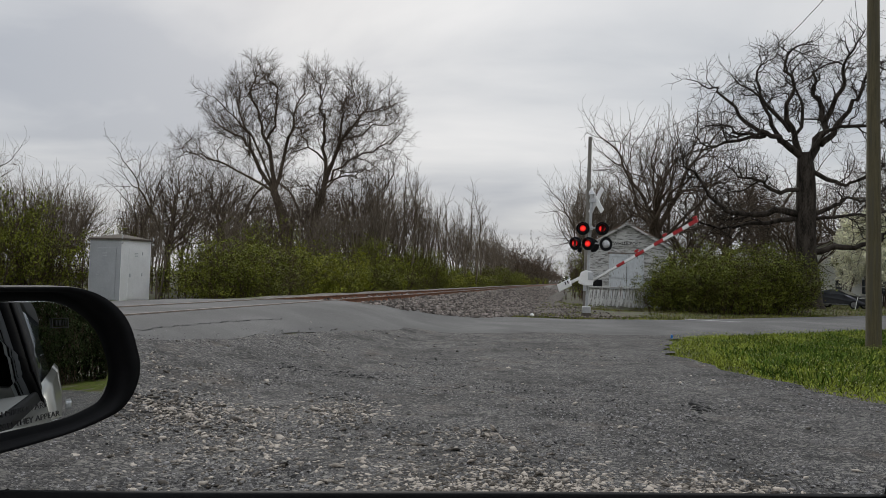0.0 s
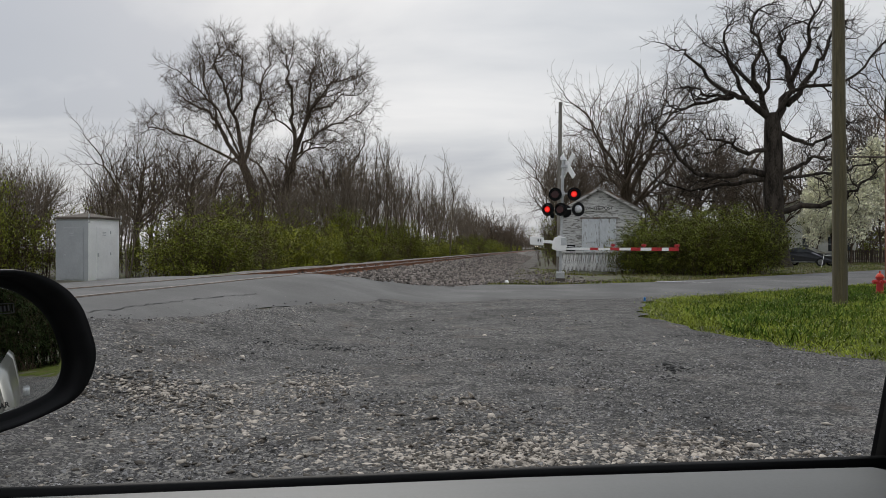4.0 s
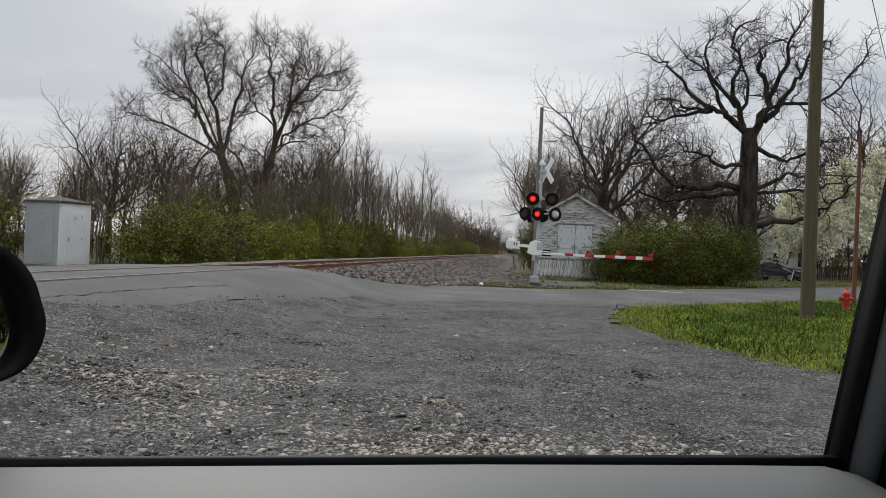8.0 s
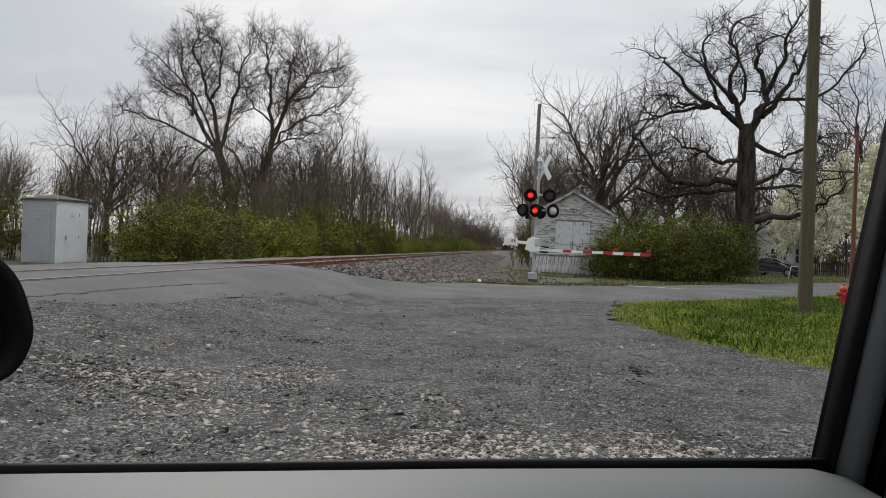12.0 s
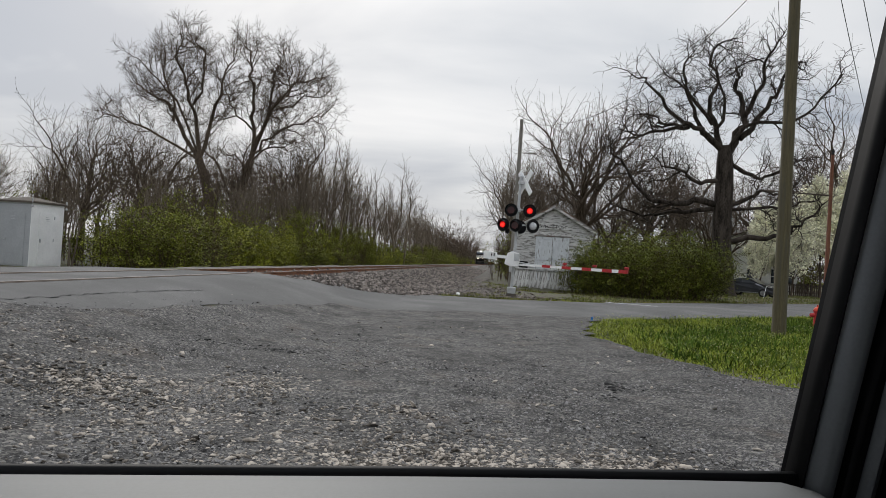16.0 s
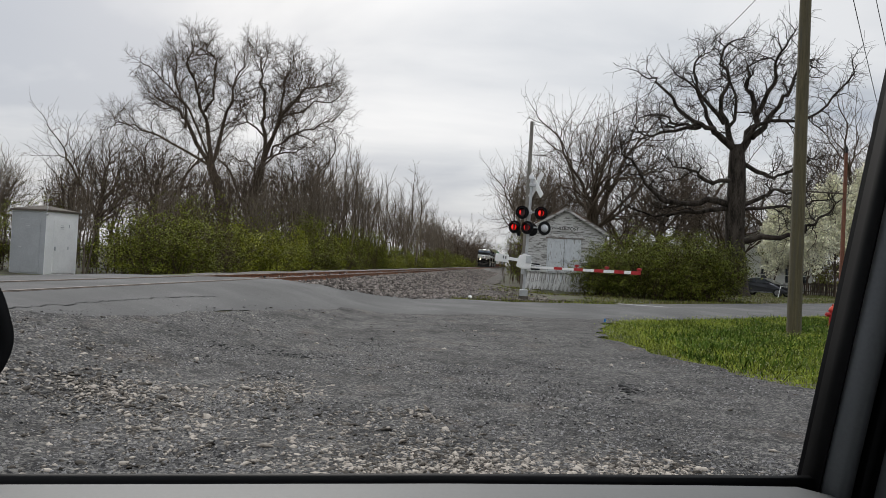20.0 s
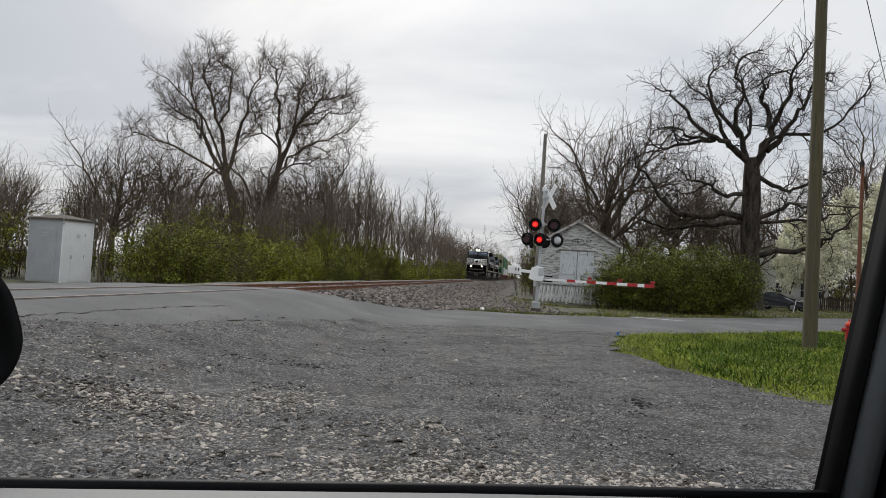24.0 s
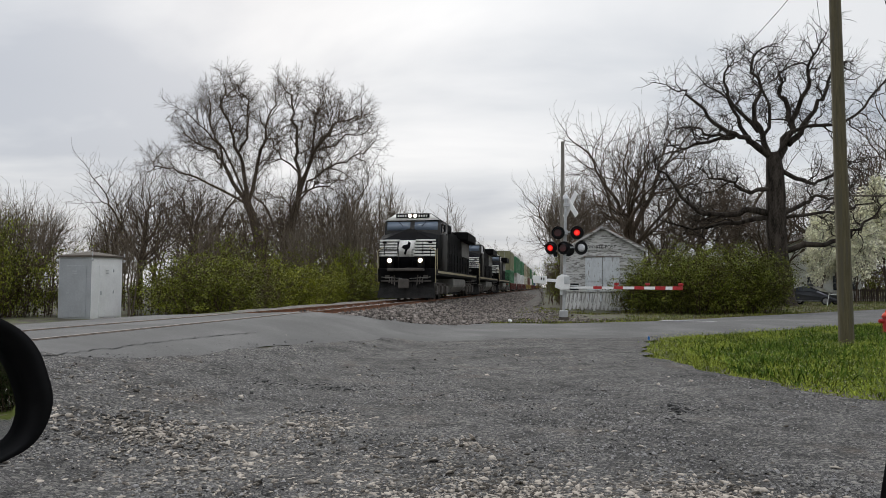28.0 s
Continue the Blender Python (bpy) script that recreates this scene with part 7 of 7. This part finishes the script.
    bmesh.ops.bevel(bm, geom=bm.edges[:], offset=0.04, segments=2, affect="EDGES")
    part("fuel_tank", bm, M["tank"], t, "dusty grey fuel tank")
    truck(t, 4.4)
    truck(t, 18.2)
    part("rear_coupler", bmx(box, -0.2, 0.2, 21.4, 22.4, 0.68, 1.05, bevel=0.05), M["truck"], t)
    return t


TRAIN = []


def build_train():
    a = locomotive("locomotive", "black diesel locomotive with white nose bars and lit headlights", 40)
    TRAIN.append((a, 0.0))
    b = locomotive("locomotive", "dusty black trailing diesel locomotive with its lights off", 63, lead=False)
    TRAIN.append((b, 22.8))
    c = copy_thing(b, pose(TRACK_X, 86, RAIL_Z))
    TRAIN.append((c, 45.6))
    colours = {"green": (0.045, 0.16, 0.075), "cream": (0.50, 0.49, 0.40), "white": (0.66, 0.66, 0.64), "olive": (0.20, 0.20, 0.11), "blue": (0.05, 0.10, 0.22), "brown": (0.16, 0.06, 0.04), "tan": (0.33, 0.29, 0.20)}
    protos = {}
    for n, col in colours.items():
        m = mat(n + "_container_paint", col, 0.55, dark=0.8, light=1.15, scale=1.0, fine=12, bump=0.05, alt=tuple(v * 0.6 for v in col), alt_scale=0.8, alt_edge=(0.58, 0.8))
        protos[n] = (m, None)

    def container(n, length, y, z, used={}):
        key = (n, length)
        if key in used:
            return copy_thing(used[key], pose(TRACK_X, y, RAIL_Z + z))
        t = thing("container", n + " corrugated steel freight container on a well car", "container", pose(TRACK_X, y, RAIL_Z + z), group="freight containers")
        m = protos[n][0]
        part("shell", bmx(box, -1.19, 1.19, 0.06, length - 0.06, 0.03, 2.86), m, t)
        for s in (-1, 1):
            bm = bmesh.new()
            k = int(length / 0.55)
            for i in range(k):
                y0 = 0.2 + i * (length - 0.4) / k
                box(bm, s * 1.205 - 0.016, s * 1.205 + 0.016, y0, y0 + 0.28, 0.15, 2.74)
            part("corrugation", bm, m, t)
            for y0 in (0.0, length - 0.16):
                part("corner_post", bmx(box, s * 1.21 - 0.06 * (s > 0) - 0.0, s * 1.21 + 0.06 * (s < 0), y0, y0 + 0.16, 0, 2.89, bevel=0.008), m, t)
            part("door_leaf", bmx(box, 0.02 if s > 0 else -1.12, 1.12 if s > 0 else -0.02, 0.03, 0.065, 0.14, 2.75, bevel=0.006), m, t)
            part("locking_bar", bmx(rod, (s * 0.4, 0.02, 0.15), (s * 0.4, 0.02, 2.74), 0.02, None, 6), M["galv"], t)
        part("bottom_rail", bmx(box, -1.215, 1.215, 0.05, length - 0.05, 0, 0.13), m, t)
        part("top_rail", bmx(box, -1.215, 1.215, 0.05, length - 0.05, 2.78, 2.89), m, t)
        used[key] = t
        return t

    def well(col, label, y):
        t = thing("well_car", label, "freight car", pose(TRACK_X, y, RAIL_Z), group="well cars")
        for s in (-1, 1):
            bm = bmesh.new()
            prism(bm, [(2.4, 1.25), (4.0, 1.3), (17.6, 1.3), (19.2, 1.25), (18.6, 0.35), (3.0, 0.35)], -0.06, 0.06)
            p = part("side_sill", bm, col, t)
            p.matrix_basis = pose(s * 1.38, 0, 0, 0, 0, 90)
            part("top_chord", bmx(box, s * 1.38 - 0.1, s * 1.38 + 0.1, 2.4, 19.2, 1.2, 1.32, bevel=0.01), col, t)
            for k in range(8):
                part("rib", bmx(box, s * 1.45 - 0.05, s * 1.45 + 0.05, 4.0 + k * 1.9, 4.1 + k * 1.9, 0.4, 1.22), col, t)
        part("well_floor", bmx(box, -1.3, 1.3, 3.0, 18.6, 0.26, 0.36), col, t)
        for y0, y1 in ((0.2, 2.8), (18.8, 21.4)):
            part("end_platform", bmx(box, -1.2, 1.2, y0, y1, 1.0, 1.25, bevel=0.03), col, t)
            part("coupler", bmx(box, -0.18, 0.18, y0 - 0.4, y1 + 0.4, 0.7, 0.95, bevel=0.03), M["truck"], t)
        truck(t, 1.6, 2)
        truck(t, 20.0, 2)
        return t
    w1 = well(M["well_red"], "oxide-red double-stack well car", 110)
    w2 = well(M["well_yellow"], "dull yellow double-stack well car", 132)
    loads = [("green", "olive"), ("white", "green"), ("white", "green"), ("cream", "tan"), ("brown", "olive"), ("white", "green"), ("green", "white"), ("blue", "green"), ("white", "cream"), ("tan", "green"), ("brown", "white"), ("green", "green"), ("white", "blue"), ("green", "tan")]
    y = 69.0
    for i, (low, high) in enumerate(loads):
        w = w1 if i == 0 else w2 if i == 3 else copy_thing(w2 if i in (4, 8, 9) else w1, pose(TRACK_X, 110 + 22 * i, RAIL_Z))
        TRAIN.append((w, y))
        ll = 12.19
        TRAIN.append((container(low, ll, y, 0.37), y + 4.7))
        lh = 16.15 if i % 3 == 1 else 12.19
        TRAIN.append((container(high, lh, y, 3.28), y + (10.8 - lh / 2)))
        y += 22.4


build_train()

# ---- loose stones, grass ----
FLAKE_V = [(-1, -0.3, -0.4), (0.2, -1, -0.3), (1, 0.4, -0.4), (-0.3, 0.9, -0.3), (0.1, 0.0, 0.9)]
FLAKE_F = [(0, 1, 4), (1, 2, 4), (2, 3, 4), (3, 0, 4)]


def build_stones():
    rng = np.random.default_rng(12)

    def lay(name, label, n, xr, yr, size, material, weight, proud=0.1, flat=0.34):
        x, y = rng.uniform(*xr, n * 12), rng.uniform(*yr, n * 12)
        keep = rng.uniform(0, 1, n * 12) < weight(x, y)
        x, y = x[keep][:n], y[keep][:n]
        s = size * np.exp(np.clip(rng.normal(0, 0.42, len(x)), -1.2, 0.85))
        z = ground_z(x, y) + 0.012 + s * proud * flat
        sz = np.stack([s * rng.uniform(0.9, 1.35, len(x)), s * rng.uniform(0.5, 1, len(x)), s * flat * rng.uniform(0.7, 1.3, len(x))], -1)
        pv, pf = (FLAKE_V, FLAKE_F) if size < 0.01 else (CHIP_V, CHIP_F) if size > 0.03 else (SHARD_V, SHARD_F)
        me = scatter(name, pv, pf, np.stack([x, y, z], -1), turns_z(rng, len(x), 0.32), sz * 0.95, 0.3, rng)
        tagged(part_mesh(name, me, material), label, "gravel", kind="stuff")

    def blobs(*centres):
        def f(x, y):
            w = 0
            for cx, cy, rx, ry, a in centres:
                w = np.maximum(w, a * np.exp(-(((x - cx) / rx) ** 2 + ((y - cy) / ry) ** 2)))
            return w
        return f
    lot_edge = lambda x, y: (x < np.interp(y, [4, 6, 9.1, 11.1, 14.4, 19], [6, 5.2, 3.9, 3.1, 1.95, 2.4])) * 1.0
    # pale limestone heap along the near edge, and thin spreads further out
    near = blobs((-0.7, 4.45, 0.6, 0.5, 1), (0.1, 4.65, 0.85, 0.55, 1), (0.9, 4.75, 0.5, 0.6, 0.9), (-2.3, 4.5, 0.9, 0.5, 0.07), (-3.3, 4.6, 0.8, 0.4, 0.07), (1.5, 4.5, 0.4, 0.5, 0.6))
    lay("loose_gravel", "pale buff limestone gravel in a loose heap", 6500, (-5, 3), (2.9, 6.2), 0.019, M["stone"], near)
    thin = blobs((-3.4, 6.2, 0.6, 0.6, 0.9), (-2.3, 7.0, 0.42, 0.5, 1.0), (-2.8, 6.7, 0.5, 0.3, 0.7), (-2.3, 5.3, 1.0, 0.5, 0.5), (-4.3, 7.4, 0.7, 0.5, 0.25), (-1.3, 5.6, 0.9, 0.4, 0.35), (-0.8, 6.3, 0.35, 0.25, 0.6), (-4.2, 6.0, 0.8, 0.7, 0.3))
    lay("scattered_gravel", "thinly scattered buff gravel over the lot", 1500, (-6, 2), (4.5, 9.5), 0.025, M["stone"], thin, 0.25, 0.3)
    lay("scattered_gravel", "small broken buff and grey chips between the larger stones", 3400, (-6, 2), (4.5, 9.5), 0.012, M["stone"], thin, 0.3, 0.4)
    lay("crushed_stone", "fine dark grey crushed stone on the lot", 40000, (-5.5, 5.5), (3, 12), 0.0085, M["stone_grey"], lambda x, y: lot_edge(x, y) * np.clip(1.4 - y / 10, 0.12, 1), 0.4, 0.7)
    lay("crushed_stone", "coarse dark grey crushed stone on the lot", 1500, (-5.5, 4.5), (3, 18), 0.016, M["stone_grey"], lambda x, y: lot_edge(x, y) * np.clip(1.2 - y / 20, 0.2, 1), 0.1, 0.4)
    lay("crushed_stone", "single larger stones pressed into the lot", 260, (-5.2, 4.5), (4.5, 16), 0.026, M["stone"], lambda x, y: lot_edge(x, y) * np.clip(1.2 - y / 18, 0.2, 1), 0.1, 0.35)
    # dark clods along the crack in the lot and in the ruts
    crack = blobs((1.47, 8.6, 0.1, 0.35, 1), (1.28, 7.7, 0.1, 0.3, 1), (-2.95, 9.5, 0.45, 0.22, 1), (-2.2, 7.7, 0.4, 0.14, 1), (-1.9, 5.75, 0.22, 0.12, 1), (-1.3, 12.0, 0.3, 0.12, 0.6), (-0.4, 5.6, 0.2, 0.08, 0.6), (-3.9, 9.3, 0.4, 0.15, 0.4))
    lay("asphalt_crumbs", "dark broken asphalt crumbs in the ruts", 750, (-4.5, 2.5), (5.4, 12.5), 0.022, M["crumb"], crack, 0.3, 0.4)
    lay("asphalt_crumbs", "small dark crumbs round the ruts", 1600, (-4.5, 2.5), (5.4, 12.5), 0.011, M["crumb"], crack, 0.3, 0.4)
    # ballast
    def slope(x, y):
        return ((x - 0.007 * y < -2.3 - np.clip((27.5 - y) / 7, 0, 1) * 2.8) & (x - 0.007 * y > -8.8)) * np.clip(1.3 - y / 130, 0.12, 1) * np.where(np.abs(x - TRACK_X) < 1.3, 0.35, 1)
    lay("ballast_stones", "coarse grey ballast stones along the track", 40000, (-10.5, -1.6), (20.8, 130), 0.036, M["ballast_stone"], slope, 0.3, 0.75)
    spill = blobs((-2.2, 30.5, 1.8, 2.2, 0.6), (0.4, 29.6, 1.2, 0.6, 0.7), (-1.6, 36, 1.6, 6, 0.5), (-2.6, 48, 1.2, 12, 0.5), (1.6, 31.2, 1.4, 0.6, 0.4))
    lay("spilled_ballast", "thin spill of grey stones by the signal", 6500, (-4.5, 3), (28, 70), 0.034, M["ballast_stone"], spill)


def blades(name, label, rng, x, y, h, material, width=0.012):
    n = len(x)
    pv = [(-1, 0, 0), (1, 0, 0), (0.7, 0.25, 0.55), (-0.7, 0.25, 0.55), (0.1, 0.8, 1.0)]
    pf = [(0, 1, 2, 3), (3, 2, 4)]
    sz = np.stack([np.full(n, width) * rng.uniform(0.7, 1.4, n), h * 0.5, h], -1)
    z = ground_z(x, y) - 0.03
    me = scatter(name, pv, pf, np.stack([x, y, z], -1), turns_z(rng, n, 0.5), sz, 0.15, rng)
    return tagged(part_mesh(name, me, material), label, "grass", kind="stuff")


def build_grass():
    rng = np.random.default_rng(5)
    lot = lambda y: np.interp(y, [-9, 4, 6, 9.1, 9.9, 11.1, 12.6, 14.4, 16.75, 19.0, 21.0], [20, 19, 5.6, 3.95, 3.6, 3.1, 2.5, 1.95, 2.1, 2.5, 3.2])
    road_near = lambda x: np.interp(x, [-5.75, -3.6, -0.2, 2.3, 5.5, 10.3, 14.6, 60], [8, 17.3, 19.5, 20.0, 22.9, 27.9, 32.5, 81])
    # a turf sheet under the verge
    xs, ys = np.arange(1.5, 30.1, 0.4), np.arange(-8, 60, 0.4)
    X, Y = np.meshgrid(xs, ys)
    inside = (X > lot(Y) + 0.5) & (Y < road_near(X) - 0.1)
    i = np.arange(X.size).reshape(X.shape)
    q = inside[:-1, :-1] & inside[1:, :-1] & inside[:-1, 1:] & inside[1:, 1:]
    Z = ground_z(X, Y) - 0.024 + wobble(X, Y, 0.7, 0.015)
    f = np.stack([i[:-1, :-1][q], i[:-1, 1:][q], i[1:, 1:][q], i[1:, :-1][q]], -1)
    tagged(part_mesh("verge", mesh_of("verge", np.stack([X, Y, Z], -1).reshape(-1, 3).tolist(), f.tolist()), M["turf"]), "lush grass verge between lot and road", "verge", kind="structure")
    n = 210000
    x, y = rng.uniform(1.6, 15, n), rng.uniform(5.0, 31, n)
    k = (x > lot(y) - 0.12 + rng.normal(0, 0.12, n)) & (y < road_near(x) - 0.05) & (x < 0.62 * y + 4.2)
    x, y = x[k], y[k]
    clump = 0.5 + wobble(x, y, 0.9, 0.55) + wobble(x, y, 3.2, 0.5)
    h = np.clip(0.02 + 0.105 * clump + rng.normal(0, 0.03, len(x)), 0.055, 0.26) * np.clip(0.45 + (x - lot(y)) / 1.2, 0.45, 1)
    blades("grass_verge", "tall fresh green grass and weeds", rng, x, y, h, M["grass"], 0.0065)
    # rank tufts along the ditch, their green darkened to stand for its shade
    m = 70000
    tx, ty = rng.uniform(3, 14, m), rng.uniform(10, 27, m)
    near = np.exp(-(((tx - 0.62 * ty + 5.2) / 1.5) ** 2)) * (wobble(tx, ty, 1.1, 1.0) > -0.15)
    k = (rng.uniform(0, 1, m) < near) & (ty < road_near(tx) - 0.3) & (tx > lot(ty) + 0.3)
    blades("grass_tufts", "rank green tufts in the shallow ditch, coloured dark for its shade", rng, tx[k], ty[k], np.clip(rng.normal(0.16, 0.05, k.sum()), 0.05, 0.3), M["tuft"], 0.010)
    # broad weed leaves low in the grass
    m = 26000
    wx, wy = rng.uniform(1.8, 13, m), rng.uniform(7, 27, m)
    k = (wx > lot(wy) + 0.05) & (wy < road_near(wx) - 0.1) & (wx < 0.6 * wy + 3.2) & (wobble(wx, wy, 0.8, 1.0) > -0.25)
    wx, wy = wx[k], wy[k]
    s = rng.uniform(0.015, 0.042, (len(wx), 1)).repeat(3, 1)
    me = scatter("weeds", LEAF_V, LEAF_F, np.stack([wx, wy, ground_z(wx, wy) + rng.uniform(0.02, 0.13, len(wx))], -1), turns_z(rng, len(wx), 0.6), s)
    tagged(part_mesh("weeds", me, M["weed"]), "broad green weed leaves", "weeds", kind="stuff")
    # white clover heads and seed heads
    m = 1700
    cx, cy = rng.uniform(2, 11, m), rng.uniform(7.5, 24, m)
    k = (cx > lot(cy) + 0.15) & (cy < road_near(cx) - 0.2) & (cx < 0.55 * cy + 3)
    k &= wobble(cx, cy, 0.6, 1.0) > 0.02
    cx, cy = cx[k], cy[k]
    me = scatter("weed_flowers", STONE_V, STONE_F, np.stack([cx, cy, ground_z(cx, cy) + rng.uniform(0.08, 0.2, len(cx))], -1), turns_z(rng, len(cx), 0.5), np.full((len(cx), 3), 0.009), 0.3, rng)
    tagged(part_mesh("weed_flowers", me, M["seed"]), "small pale weed flower heads", "flowers", kind="stuff")
    # thin strip of grass past the road, round the signal and before the hedge
    far = lambda x: np.interp(x, [-2.6, 0.2, 4.15, 9.0, 13.2, 68], [27.2, 27.4, 29.9, 35.4, 40.4, 102])
    n = 60000
    x, y = rng.uniform(-3, 34, n), rng.uniform(27, 78, n)
    k = (y > far(x) + 0.1) & (y < far(x) + 1.6 + 5.5 * np.clip((x - 1) / 4, 0, 1) + np.clip(x - 13, 0, 14) * 1.2) & (wobble(x, y, 0.35, 1.0) > -0.35)
    k &= np.hypot(x - 0.7, y - 30.2) > 0.3
    x, y = x[k], y[k]
    m = 70000
    gx, gy = rng.uniform(-2.8, 14, m), rng.uniform(27, 52, m)
    near = np.exp(-(((gy - far(gx) - 0.7) / 0.9) ** 2)) + 0.5 * (wobble(gx, gy, 0.5, 1.0) > 0.15) * (gx > -1.6)
    k = (rng.uniform(0, 1, m) < near) & (gy > far(gx) + 0.12) & (np.hypot(gx - 0.7, gy - 30.2) > 0.5) & (wobble(gx, gy, 0.7, 1.0) > -0.3)
    blades("grass_strip", "bright yellow-green grass along the far road edge", rng, gx[k], gy[k], np.clip(rng.normal(0.085, 0.03, k.sum()), 0.03, 0.2), M["grass_far"], 0.016)
    blades("grass_strip", "short patchy grass beside the road", rng, x, y, np.clip(rng.normal(0.09, 0.03, len(x)), 0.03, 0.2), M["grass_dull"], 0.022)


M["weed"] = mat("weed_leaves", (0.17, 0.21, 0.035), 0.7, spec=0.2, dark=0.5, light=1.7, scale=0.9, fine=10, bump=0.0, per_island=0.7)
M["grass_far"] = mat("yellow_green_grass", (0.15, 0.165, 0.03), 0.7, dark=0.45, light=1.6, scale=0.7, fine=5, bump=0.0, per_island=0.6, alt=(0.12, 0.10, 0.05), alt_scale=0.5, alt_edge=(0.5, 0.62), spec=0.08)
# tuft green with the ditch's shade put into the colour
M["tuft"] = mat("ditch_shade_tuft_grass", (0.06, 0.105, 0.014), 0.7, spec=0.08, dark=0.5, light=1.6, scale=0.9, fine=6, bump=0.0, per_island=0.7)
M["seed"] = mat("pale_flower_heads", (0.38, 0.39, 0.2), 0.8, bump=0.0, per_island=0.3)
M["grass_dull"] = mat("dull_short_grass", (0.14, 0.165, 0.045), 0.7, dark=0.6, light=1.4, scale=0.7, fine=5, bump=0.0, per_island=0.6, alt=(0.21, 0.18, 0.10), alt_scale=0.7, alt_edge=(0.45, 0.6), spec=0.08)
build_stones()
build_grass()


# ---- everything that moves ----
def motions():
    # the train runs at a steady 18 m/s towards the crossing
    for ob, back in TRAIN:
        z = ob.matrix_basis.translation.z
        walk(ob, [(t, pose(TRACK_X + 0.007 * (36.3 + back + 18 * (28 - t)), 36.3 + back + 18 * (28 - t), z, 0, 0, -0.4)) for t in range(0, 29, 4)])
    # the gate comes down
    walk(gate_arm, [(t, pose(-0.02, 0.0, 1.62, 0, 0, GATE_TURN) @ pose(0, 0, 0, 0, -a, 0)) for t, a in GATE_ANGLES])
    # the lamps flash in turn: an added vane hides each always-lit lamp when off
    beat, half = 0.05, 0.605
    for phase, first in (("b", 0), ("a", 1)):
        rows = [(0.0, 1.0 if first else 0.5)]
        k, t = 0, beat
        while t < 27.95:
            opens = (k % 2 == 0) == (phase == "b")
            if t > 0.07:
                rows.append((t - 0.07, 0 if opens else 1))
            rows.append((t + 0.07, 1 if opens else 0))
            k += 1
            t = beat + half * k
        rows.append((28.0, rows[-1][1]))
        for v, wide in OFF_VANES[phase]:
            walk(v, [(t, pose(0, -0.09, 0, 0, 0, a * wide)) for t, a in rows])


motions()
